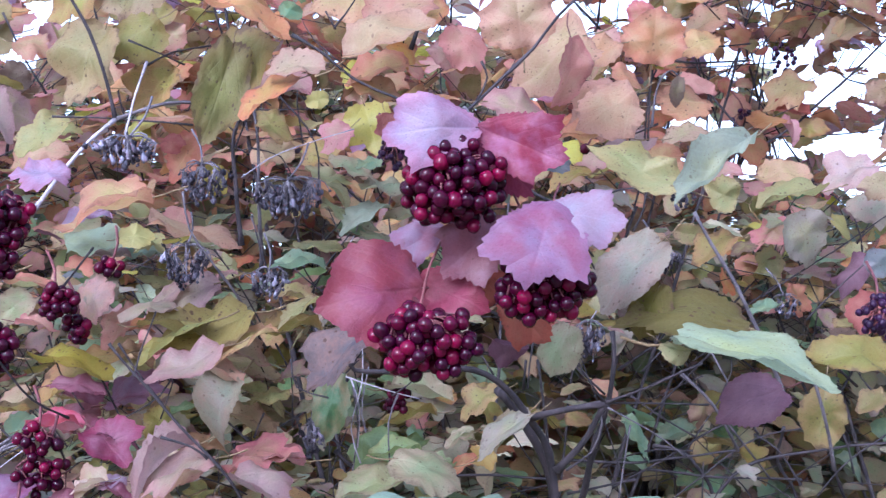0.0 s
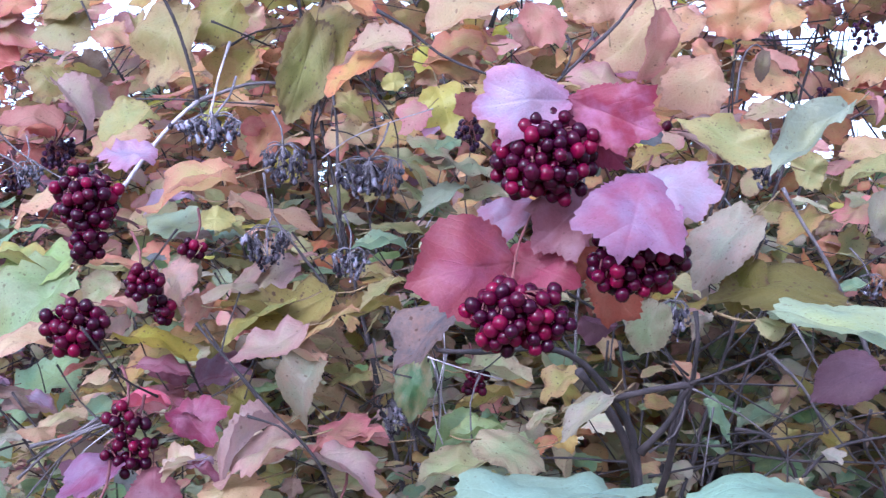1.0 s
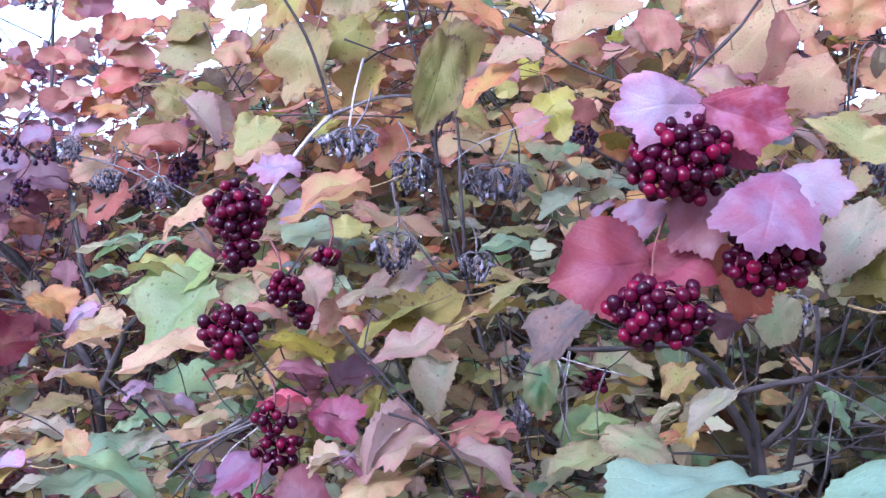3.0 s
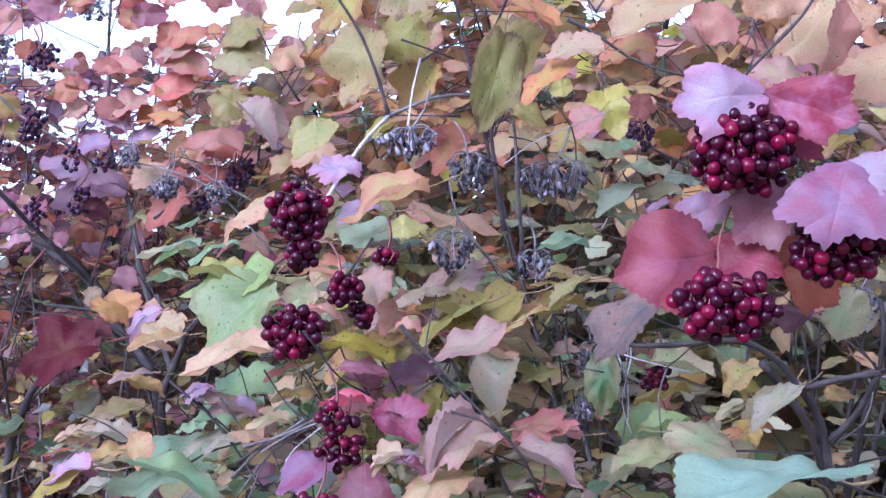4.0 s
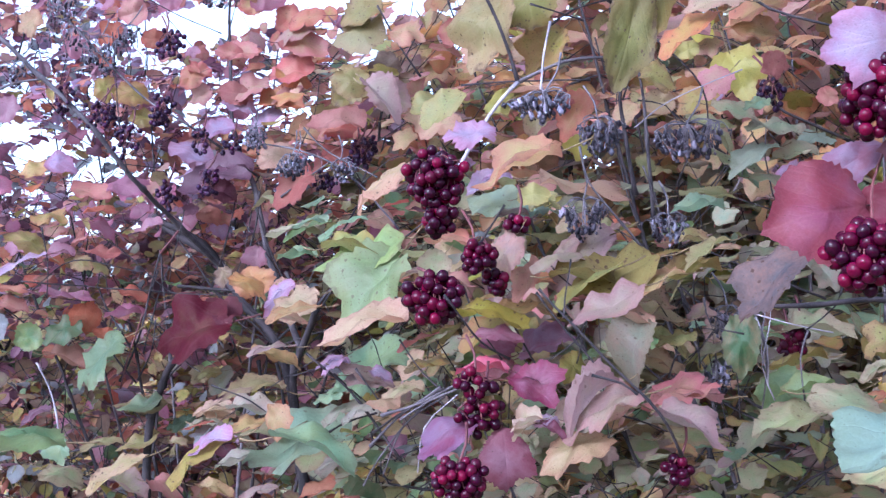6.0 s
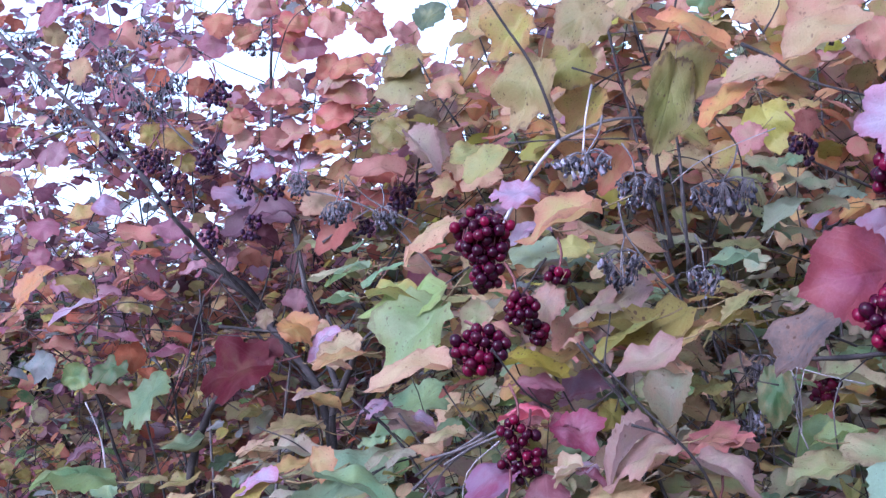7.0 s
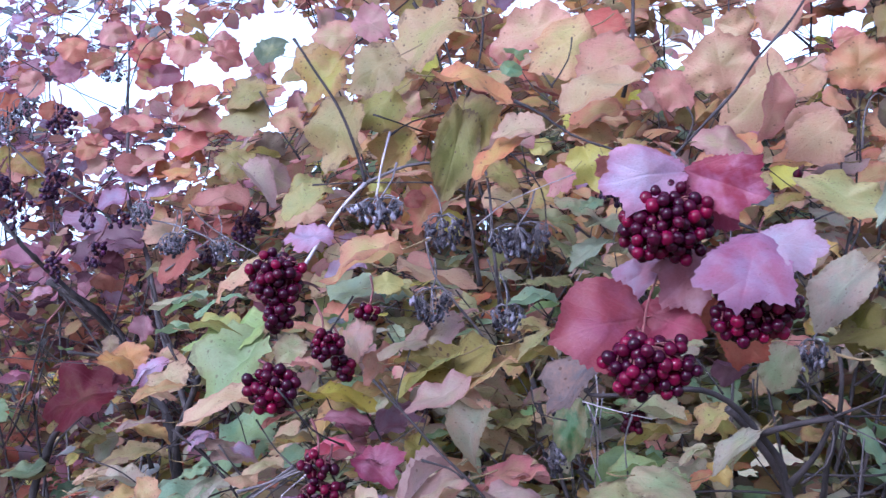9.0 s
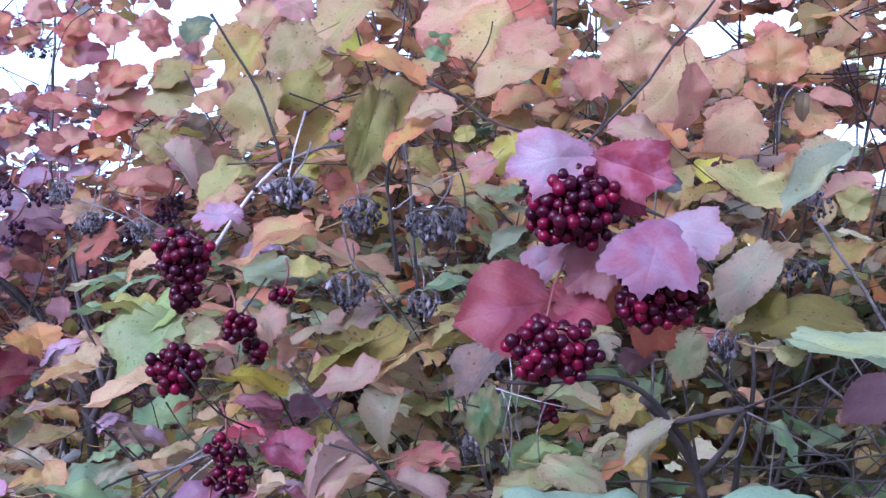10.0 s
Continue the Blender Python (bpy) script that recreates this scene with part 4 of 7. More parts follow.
branch(front, "pale", 0.0011, 0.0009, (-0.271, 1.052, 1.697), (-0.277, 1.034, 1.661), (-0.278, 1.007, 1.622))
branch(front, "dark", 0.0009, 0.0007, (-0.293, 1.067, 1.721), (-0.266, 1.072, 1.710), (-0.243, 1.077, 1.700))
branch(front, "dark", 0.0010, 0.0007, (-0.271, 1.053, 1.694), (-0.247, 1.055, 1.707), (-0.214, 1.060, 1.714))
branch(front, "dark", 0.0028, 0.0016, (-0.224, 1.276, 1.541), (-0.229, 1.270, 1.603), (-0.230, 1.264, 1.665), (-0.204, 1.245, 1.702), (-0.165, 1.219, 1.725))
branch(front, "grey", 0.0025, 0.0015, (-0.210, 1.331, 1.514), (-0.208, 1.293, 1.604), (-0.209, 1.288, 1.667), (-0.214, 1.284, 1.703))
branch(front, "dark", 0.0011, 0.0009, (-0.186, 1.247, 1.712), (-0.149, 1.256, 1.671), (-0.137, 1.261, 1.638), (-0.137, 1.264, 1.594))
branch(front, "dark", 0.0009, 0.0007, (-0.227, 1.265, 1.665), (-0.247, 1.260, 1.687), (-0.255, 1.256, 1.725))
branch(front, "dark", 0.0009, 0.0007, (-0.229, 1.266, 1.651), (-0.216, 1.265, 1.685), (-0.211, 1.263, 1.713))
branch(front, "dark", 0.0008, 0.0006, (-0.215, 1.288, 1.653), (-0.184, 1.293, 1.645), (-0.168, 1.298, 1.616))
branch(front, "pale", 0.0007, 0.0006, (-0.214, 1.221, 1.611), (-0.172, 1.225, 1.639), (-0.095, 1.234, 1.664))
branch(front, "dark", 0.0015, 0.0012, (0.015, 0.980, 1.630), (0.031, 1.001, 1.648), (0.054, 1.003, 1.670), (0.082, 1.005, 1.696), (0.105, 1.006, 1.727), (0.140, 1.029, 1.765), (0.174, 1.060, 1.817))
branch(front, "dark", 0.0010, 0.0009, (0.031, 1.001, 1.648), (0.041, 1.001, 1.670), (0.036, 0.999, 1.684))
branch(front, "dark", 0.0014, 0.0009, (-0.120, 0.924, 1.688), (-0.095, 0.929, 1.674), (-0.070, 0.934, 1.655), (-0.034, 0.931, 1.638), (0.016, 0.950, 1.625))
branch(front, "dark", 0.0020, 0.0022, (-0.033, 1.187, 1.740), (-0.022, 1.185, 1.777), (-0.016, 1.183, 1.815), (-0.013, 1.199, 1.879))
branch(front, "dark", 0.0014, 0.0014, (-0.219, 1.208, 1.757), (-0.199, 1.188, 1.788), (-0.190, 1.177, 1.815), (-0.184, 1.174, 1.860))
branch(front, "dark", 0.0012, 0.0012, (-0.229, 1.207, 1.748), (-0.239, 1.181, 1.793), (-0.248, 1.166, 1.834), (-0.260, 1.142, 1.864))
branch(front, "dark", 0.0009, 0.0007, (-0.101, 1.075, 1.735), (-0.084, 1.096, 1.766), (-0.080, 1.124, 1.798))
branch(front, "dark", 0.0009, 0.0007, (-0.100, 1.076, 1.733), (-0.109, 1.073, 1.750))
branch(front, "dark", 0.0011, 0.0016, (-0.296, 1.030, 1.438), (-0.267, 1.037, 1.402), (-0.224, 1.048, 1.351), (-0.194, 1.066, 1.313), (-0.179, 1.102, 1.267))
branch(front, "dark", 0.0009, 0.0010, (-0.358, 0.919, 1.435), (-0.340, 0.966, 1.393), (-0.324, 1.010, 1.374))
branch(front, "dark", 0.0009, 0.0007, (-0.275, 1.035, 1.409), (-0.277, 1.073, 1.437), (-0.278, 1.121, 1.466))
branch(front, "grey", 0.0011, 0.0015, (-0.275, 1.212, 1.596), (-0.268, 1.217, 1.556), (-0.242, 1.224, 1.517), (-0.219, 1.241, 1.481), (-0.199, 1.289, 1.429))
branch(front, "dark", 0.0020, 0.0050, (-0.090, 1.144, 1.419), (-0.088, 1.155, 1.409), (-0.046, 1.172, 1.406), (0.003, 1.199, 1.409), (0.046, 1.227, 1.401), (0.071, 1.253, 1.381), (0.096, 1.280, 1.349), (0.118, 1.307, 1.309), (0.129, 1.335, 1.239))
branch(front, "dark", 0.0036, 0.0034, (0.096, 1.280, 1.351), (0.135, 1.275, 1.361), (0.177, 1.270, 1.368))
branch(front, "dark", 0.0017, 0.0011, (0.177, 1.270, 1.368), (0.227, 1.256, 1.388), (0.278, 1.241, 1.412))
branch(front, "dark", 0.0012, 0.0009, (0.177, 1.270, 1.368), (0.151, 1.243, 1.404), (0.127, 1.216, 1.444))
branch(front, "dark", 0.0012, 0.0010, (0.177, 1.270, 1.368), (0.245, 1.281, 1.367), (0.302, 1.320, 1.362))
branch(front, "dark", 0.0028, 0.0042, (0.177, 1.270, 1.368), (0.161, 1.291, 1.330), (0.127, 1.310, 1.289))
branch(front, "grey", 0.0010, 0.0007, (0.180, 1.271, 1.363), (0.227, 1.260, 1.337), (0.264, 1.268, 1.309))
branch(front, "dark", 0.0015, 0.0019, (0.110, 1.356, 1.412), (0.121, 1.381, 1.343), (0.130, 1.415, 1.279))
branch(front, "dark", 0.0011, 0.0015, (0.094, 1.306, 1.413), (0.092, 1.328, 1.380))
branch(front, "grey", 0.0027, 0.0016, (0.360, 1.209, 1.368), (0.330, 1.184, 1.428), (0.296, 1.160, 1.491), (0.265, 1.147, 1.539), (0.251, 1.145, 1.565))
branch(right, "dark", 0.0014, 0.0009, (0.468, 1.701, 1.494), (0.560, 1.697, 1.551), (0.659, 1.693, 1.616))
branch(right, "dark", 0.0012, 0.0009, (0.472, 1.503, 1.459), (0.517, 1.500, 1.504), (0.554, 1.498, 1.537))
branch(right, "dark", 0.0022, 0.0016, (0.485, 1.885, 1.734), (0.551, 1.883, 1.762), (0.626, 1.879, 1.823), (0.758, 1.870, 1.949))
branch(right, "dark", 0.0012, 0.0009, (0.551, 1.883, 1.762), (0.645, 1.883, 1.766), (0.739, 1.882, 1.776))
branch(front, "dark", 0.0012, 0.0009, (0.203, 1.297, 1.541), (0.223, 1.292, 1.612), (0.229, 1.288, 1.670), (0.235, 1.284, 1.721), (0.242, 1.283, 1.740))
branch(right, "dark", 0.0014, 0.0012, (0.545, 1.980, 1.808), (0.555, 1.973, 1.906), (0.565, 1.969, 1.966), (0.545, 1.963, 2.045))
branch(right, "dark", 0.0011, 0.0009, (0.402, 1.973, 1.901), (0.481, 1.973, 1.901), (0.580, 1.973, 1.908))
branch(right, "dark", 0.0012, 0.0010, (0.619, 2.063, 2.048), (0.713, 2.065, 2.022), (0.817, 2.066, 2.007))
branch(front, "grey", 0.0019, 0.0015, (0.257, 1.256, 1.402), (0.294, 1.259, 1.365), (0.327, 1.293, 1.313))
branch(front, "grey", 0.0014, 0.0016, (0.320, 1.005, 1.412), (0.329, 1.007, 1.382), (0.346, 1.031, 1.325))
branch(front, "dark", 0.0019, 0.0014, (0.160, 1.516, 1.278), (0.242, 1.516, 1.274), (0.383, 1.515, 1.289))
branch(front, "dark", 0.0016, 0.0016, (0.004, 1.517, 1.256), (0.064, 1.517, 1.259), (0.138, 1.518, 1.252))
branch(right, "dark", 0.0016, 0.0012, (0.226, 1.620, 1.223), (0.298, 1.617, 1.262), (0.377, 1.614, 1.310), (0.432, 1.613, 1.326))
branch(front, "grey", 0.0012, 0.0010, (0.144, 1.365, 1.284), (0.174, 1.363, 1.305), (0.186, 1.361, 1.338), (0.181, 1.360, 1.358))
branch(right, "dark", 0.0015, 0.0011, (0.465, 1.518, 1.244), (0.435, 1.515, 1.289), (0.405, 1.513, 1.311))
branch(front, "dark", 0.0105, 0.0042, (0.149, 1.541, 0.919), (0.144, 1.474, 1.151), (0.136, 1.438, 1.241), (0.118, 1.414, 1.300), (0.089, 1.381, 1.343), (0.064, 1.348, 1.379))
branch(front, "dark", 0.0080, 0.0024, (0.171, 1.644, 0.883), (0.168, 1.525, 1.141), (0.173, 1.437, 1.255), (0.187, 1.382, 1.330), (0.193, 1.349, 1.369), (0.198, 1.336, 1.412), (0.195, 1.334, 1.445))
branch(left, "dark", 0.0100, 0.0065, (-1.007, 2.089, 0.743), (-0.969, 2.023, 1.036), (-0.948, 1.961, 1.219), (-0.961, 1.947, 1.340), (-1.002, 1.982, 1.405), (-1.076, 2.008, 1.476), (-1.148, 2.087, 1.539), (-1.183, 2.072, 1.595), (-1.301, 2.087, 1.659))
branch(left, "dark", 0.0095, 0.0062, (-1.203, 1.817, 0.876), (-1.171, 1.799, 1.185), (-1.149, 1.796, 1.288), (-1.122, 1.798, 1.348), (-1.088, 1.804, 1.388))
branch(left, "grey", 0.0070, 0.0018, (-0.970, 2.046, 1.367), (-0.999, 2.028, 1.483), (-1.018, 2.015, 1.575), (-1.028, 2.004, 1.678), (-1.081, 2.031, 1.801), (-1.100, 2.066, 1.939), (-1.089, 2.056, 2.081), (-1.074, 2.046, 2.246))
branch(left, "dark", 0.0016, 0.0020, (-1.065, 1.692, 1.553), (-1.090, 1.691, 1.483), (-1.116, 1.691, 1.406), (-1.151, 1.687, 1.339))
branch(left, "red", 0.0016, 0.0019, (-1.034, 1.698, 1.588), (-1.065, 1.692, 1.551))
branch(left, "grey", 0.0050, 0.0036, (-1.148, 2.087, 1.539), (-1.180, 1.913, 1.652), (-1.182, 1.803, 1.705), (-1.224, 1.732, 1.802), (-1.306, 1.701, 1.896), (-1.397, 1.667, 2.001), (-1.479, 1.636, 2.100))
branch(left, "grey", 0.0021, 0.0017, (-1.287, 1.708, 1.879), (-1.348, 1.692, 1.873), (-1.432, 1.672, 1.837))
branch(left, "grey", 0.0022, 0.0015, (-1.023, 2.002, 1.712), (-1.035, 1.786, 1.771), (-1.111, 1.760, 1.826), (-1.166, 1.740, 1.887), (-1.248, 1.709, 1.991), (-1.311, 1.685, 2.068))
branch(left, "dark", 0.0012, 0.0009, (-1.162, 1.757, 1.704), (-1.168, 1.746, 1.809), (-1.166, 1.740, 1.892), (-1.165, 1.735, 1.954))
branch(left, "dark", 0.0010, 0.0009, (-1.023, 1.876, 1.965), (-1.093, 1.854, 2.002), (-1.203, 1.818, 2.070))
branch(left, "dark", 0.0010, 0.0009, (-1.013, 1.880, 1.953), (-0.972, 1.881, 2.070), (-0.926, 1.890, 2.110))
branch(left, "dark", 0.0009, 0.0008, (-0.817, 1.838, 1.857), (-0.833, 1.839, 1.786), (-0.821, 1.744, 1.722))
branch(front, "dark", 0.0014, 0.0015, (-0.634, 1.624, 1.903), (-0.604, 1.637, 1.837), (-0.577, 1.649, 1.790))
branch(left, "grey", 0.0016, 0.0014, (-0.614, 1.607, 1.552), (-0.668, 1.586, 1.627), (-0.734, 1.616, 1.672), (-0.804, 1.647, 1.701), (-0.877, 1.677, 1.720))
branch(left, "dark", 0.0010, 0.0009, (-1.230, 1.747, 1.605), (-1.174, 1.766, 1.560), (-1.109, 1.789, 1.493), (-1.023, 1.817, 1.445))
branch(left, "dark", 0.0010, 0.0009, (-1.106, 1.787, 1.534), (-1.019, 1.814, 1.497), (-0.963, 1.834, 1.441))
branch(front, "dark", 0.0010, 0.0008, (-1.136, 1.462, 1.588), (-1.131, 1.468, 1.534), (-1.137, 1.471, 1.481))
branch(left, "dark", 0.0011, 0.0011, (-1.439, 1.697, 1.516), (-1.383, 1.717, 1.470), (-1.327, 1.737, 1.414))
branch(left, "dark", 0.0014, 0.0014, (-1.064, 1.994, 1.680), (-1.087, 1.994, 1.602), (-1.130, 1.992, 1.492))
branch(left, "pale", 0.0012, 0.0015, (-1.222, 1.560, 1.381), (-1.200, 1.572, 1.314), (-1.199, 1.580, 1.220))
branch(front, "dark", 0.0014, 0.0017, (-0.648, 1.301, 1.381), (-0.608, 1.315, 1.341), (-0.576, 1.328, 1.294), (-0.545, 1.341, 1.240))
branch(front, "grey", 0.0016, 0.0015, (-0.547, 1.234, 1.270), (-0.511, 1.241, 1.303), (-0.448, 1.203, 1.338))
branch(front, "dark", 0.0011, 0.0011, (-0.643, 1.312, 1.269), (-0.613, 1.318, 1.289), (-0.569, 1.329, 1.301))
branch(left, "dark", 0.0015, 0.0011, (-0.707, 1.514, 1.443), (-0.680, 1.516, 1.475), (-0.621, 1.522, 1.507), (-0.517, 1.433, 1.548))
branch(front, "grey", 0.0012, 0.0014, (-0.481, 1.154, 1.308), (-0.448, 1.158, 1.326), (-0.396, 1.164, 1.346))
branch(front, "grey", 0.0011, 0.0009, (-0.097, 1.257, 1.386), (-0.093, 1.271, 1.345), (-0.104, 1.316, 1.280))
branch(front, "pale", 0.0007, 0.0006, (-0.100, 1.205, 1.400), (-0.063, 1.212, 1.387), (-0.025, 1.218, 1.376))
branch(front, "dark", 0.0011, 0.0009, (0.208, 1.283, 1.640), (0.213, 1.280, 1.686), (0.221, 1.279, 1.713))
branch(front, "dark", 0.0012, 0.0010, (0.231, 1.285, 1.652), (0.233, 1.282, 1.692), (0.237, 1.279, 1.739))
branch(front, "dark", 0.0010, 0.0009, (0.186, 1.278, 1.661), (0.212, 1.281, 1.665), (0.243, 1.285, 1.679))
branch(right, "dark", 0.0016, 0.0012, (0.343, 1.842, 1.874), (0.400, 1.849, 1.900), (0.502, 1.863, 1.914))
branch(right, "dark", 0.0019, 0.0015, (0.353, 1.843, 1.883), (0.418, 1.853, 1.880), (0.500, 1.865, 1.886))
branch(right, "dark", 0.0019, 0.0016, (0.384, 1.843, 1.947), (0.441, 1.849, 1.973), (0.506, 1.857, 1.999))
leaf(left, "heart", 4, "coral", -1.090, 1.946, 2.149, -53, 59, -138, 0.062)
leaf(left, "lobed", 1, "coral", -1.033, 1.965, 2.112, -50, 48, -122, 0.081)
leaf(left, "heart", 0, "coral", -1.027, 1.972, 2.053, -46, 65, -119, 0.061)
leaf(left, "heart", 1, "coral", -0.936, 1.990, 2.129, -85, -15, 159, 0.070)
leaf(left, "heart", 2, "coral", -1.119, 1.942, 2.109, 9, -69, 111, 0.065)
leaf(left, "lobed", 5, "salmon", -1.081, 1.954, 2.090, -119, -62, -123, 0.050)
leaf(left, "oval", 4, "coral", -1.000, 1.988, 1.948, 20, -52, 94, 0.084)
leaf(left, "heart", 5, "coral", -0.917, 2.004, 2.023, -99, -61, -151, 0.065)
leaf(left, "oval", 0, "coral", -0.959, 1.997, 1.969, -23, 57, -109, 0.103)
leaf(left, "heart", 1, "pink", -0.880, 2.006, 2.117, -40, 46, -110, 0.074)
leaf(left, "oval", 2, "coral", -0.760, 2.041, 2.090, -80, -11, 156, 0.106)
leaf(left, "heart", 3, "pink", -0.738, 2.057, 1.975, 33, 70, -50, 0.064)
leaf(left, "heart", 4, "coral", -1.113, 1.960, 1.919, -69, -68, 177, 0.054)
leaf(left, "lobed", 5, "coral", -0.984, 1.998, 1.885, -8, -40, 110, 0.090)
leaf(left, "lobed", 6, "salmon", -0.969, 1.999, 1.921, -26, 37, -96, 0.083)
leaf(left, "oval", 1, "coral", -0.897, 2.029, 1.793, 7, 51, -72, 0.086)
leaf(left, "oval", 2, "salmon", -1.013, 1.993, 1.850, -3, 46, -90, 0.100)
leaf(left, "oval", 3, "lavender", -1.078, 1.974, 1.862, -23, 39, -95, 0.074)
leaf(left, "oval", 4, "lavender", -1.056, 1.985, 1.809, -1, -50, 108, 0.084)
leaf(left, "oval", 5, "lavender", -1.184, 1.952, 1.779, -16, 32, -96, 0.104)
leaf(left, "oval", 0, "plum", -1.030, 1.999, 1.728, -16, -45, 122, 0.155)
leaf(left, "lobed", 5, "coral", -1.349, 1.879, 2.108, -33, 38, -104, 0.089)
leaf(left, "lobed", 6, "mauve", -1.133, 1.941, 2.071, 57, -84, 50, 0.072)
leaf(left, "heart", 3, "coral", -1.203, 1.924, 2.047, -90, -76, -163, 0.065)
leaf(left, "heart", 4, "tan", -1.450, 1.851, 2.120, -120, -53, -124, 0.053, 1.05)
leaf(left, "heart", 5, "mauve", -1.447, 1.848, 2.156, -17, -62, 127, 0.067)
leaf(left, "lobed", 2, "tan", -1.401, 1.870, 2.047, -48, -57, 156, 0.061)
leaf(left, "heart", 1, "mauve", -1.397, 1.867, 2.097, 170, 70, 81, 0.052, 1.05)
leaf(left, "lobed", 4, "mauve", -1.362, 1.885, 1.995, -36, 47, -108, 0.063)
leaf(left, "lobed", 5, "russet", -1.250, 1.914, 2.012, -41, -58, 148, 0.060)
leaf(left, "heart", 4, "olivetan", -1.271, 1.918, 1.900, -31, 42, -104, 0.075)
leaf(left, "lobed", 7, "olivetan", -1.315, 1.906, 1.903, -48, 74, -127, 0.054)
leaf(left, "heart", 0, "olive", -1.210, 1.940, 1.836, -0, -64, 123, 0.050)
leaf(left, "oval", 1, "russet", -1.219, 1.925, 1.993, -134, 75, 147, 0.059, 1.03)
leaf(left, "heart", 2, "russet", -0.887, 2.035, 1.760, -23, 31, -99, 0.098)
leaf(left, "heart", 3, "salmon", -1.039, 1.992, 1.777, -23, 45, -102, 0.073)
leaf(left, "heart", 4, "salmon", -0.895, 2.030, 1.795, -25, -78, 141, 0.057)
leaf(left, "heart", 5, "mauve", -1.460, 1.869, 1.880, -54, -59, 164, 0.061)
leaf(left, "lobed", 6, "tan", -1.415, 1.891, 1.757, -5, -42, 117, 0.066)
leaf(left, "heart", 1, "lavender", -1.414, 1.891, 1.764, -23, 45, -101, 0.063)
leaf(left, "heart", 2, "mauve", -1.538, 1.860, 1.735, -34, 44, -112, 0.068)
leaf(left, "oval", 3, "coral", -1.375, 1.906, 1.713, -16, 38, -99, 0.090)
leaf(left, "lobed", 2, "mauve", -1.298, 1.927, 1.714, -11, 30, -95, 0.088)
leaf(left, "heart", 5, "mauve", -1.179, 1.962, 1.689, -8, -38, 113, 0.068)
leaf(left, "heart", 0, "coral", -1.124, 1.977, 1.683, -13, 33, -91, 0.072)
leaf(left, "heart", 1, "coral", -1.076, 1.958, 2.146, -41, 66, -119, 0.057)
leaf(left, "heart", 2, "coral", -0.895, 1.989, 2.102, -9, -71, 110, 0.077)
leaf(left, "lobed", 7, "coral", -0.873, 1.993, 2.096, -41, 62, -126, 0.072)
leaf(left, "lobed", 0, "coral", -0.974, 1.978, 2.093, 25, -55, 83, 0.060)
leaf(left, "heart", 5, "coral", -1.072, 1.963, 2.085, 26, -60, 89, 0.060)
leaf(left, "oval", 0, "mauve", -1.008, 1.976, 2.051, 179, 74, 91, 0.074, 1.01)
leaf(left, "oval", 1, "coral", -0.863, 2.002, 2.010, -5, -56, 118, 0.079)
leaf(left, "oval", 2, "coral", -1.031, 1.981, 1.949, 46, -73, 65, 0.058)
leaf(left, "heart", 3, "coral", -0.894, 2.005, 1.911, -12, -52, 115, 0.098)
leaf(left, "oval", 4, "russet", -1.083, 1.978, 1.883, -56, 73, -145, 0.072)
leaf(left, "heart", 5, "pink", -0.803, 2.005, 2.075, -35, 44, -112, 0.056)
leaf(left, "lobed", 0, "coral", -0.802, 2.012, 1.993, 15, 58, -79, 0.077)
leaf(left, "heart", 1, "olive", -0.647, 1.687, 1.922, -21, -59, 124, 0.077)
leaf(front, "heart", 2, "salmon", -0.410, 1.419, 1.915, 11, -73, 95, 0.066)
leaf(front, "heart", 3, "pink", -0.381, 1.322, 1.913, -65, 58, -145, 0.059)
leaf(front, "heart", 4, "olivetan", -0.466, 1.313, 1.866, -24, 59, -117, 0.061)
leaf(front, "oval", 5, "olive", -0.475, 1.413, 1.868, 6, -54, 96, 0.050)
leaf(front, "lobed", 6, "salmon", -0.606, 1.597, 1.856, -13, 49, -104, 0.058)
leaf(left, "oval", 1, "pink", -0.886, 2.000, 1.985, -4, -48, 106, 0.090)
leaf(left, "oval", 2, "coral", -1.144, 1.965, 1.930, -22, 48, -101, 0.054)
leaf(left, "lobed", 1, "coral", -1.100, 1.975, 1.889, -61, -55, 165, 0.052)
leaf(left, "oval", 4, "russet", -0.938, 2.002, 1.867, -12, -49, 120, 0.075)
leaf(left, "oval", 5, "lavender", -0.962, 2.001, 1.831, -14, -49, 119, 0.076)
leaf(left, "oval", 0, "russet", -0.685, 1.696, 1.740, 3, -42, 107, 0.102)
leaf(front, "oval", 1, "salmon", -0.437, 1.335, 1.657, 1, -52, 108, 0.060)
leaf(left, "oval", 2, "plum", -0.922, 1.765, 1.693, 5, -40, 104, 0.097)
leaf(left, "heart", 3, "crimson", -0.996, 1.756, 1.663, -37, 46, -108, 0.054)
leaf(left, "heart", 4, "tan", -0.867, 1.671, 1.700, -8, 43, -97, 0.075)
leaf(left, "heart", 5, "russet", -0.782, 1.688, 1.657, -24, -41, 130, 0.089)
leaf(left, "oval", 0, "palegreen", -0.768, 1.697, 1.569, 3, -13, 114, 0.102)
leaf(left, "oval", 1, "mint", -0.632, 1.516, 1.565, -5, -11, 112, 0.080)
leaf(front, "oval", 2, "lavender", -0.361, 1.252, 1.572, 3, -18, 112, 0.037)
leaf(front, "heart", 3, "palepink", -0.395, 1.301, 1.534, 3, 19, -89, 0.048)
leaf(front, "heart", 4, "slate", -0.392, 1.253, 1.509, 12, -24, 109, 0.024)
leaf(front, "heart", 5, "greyleaf", -0.355, 1.218, 1.508, -79, -16, -178, 0.041)
leaf(front, "oval", 0, "salmon", -0.439, 1.145, 1.498, 1, 8, -93, 0.056)
leaf(front, "oval", 1, "yellow", -0.326, 1.334, 1.868, -65, 60, -156, 0.059)
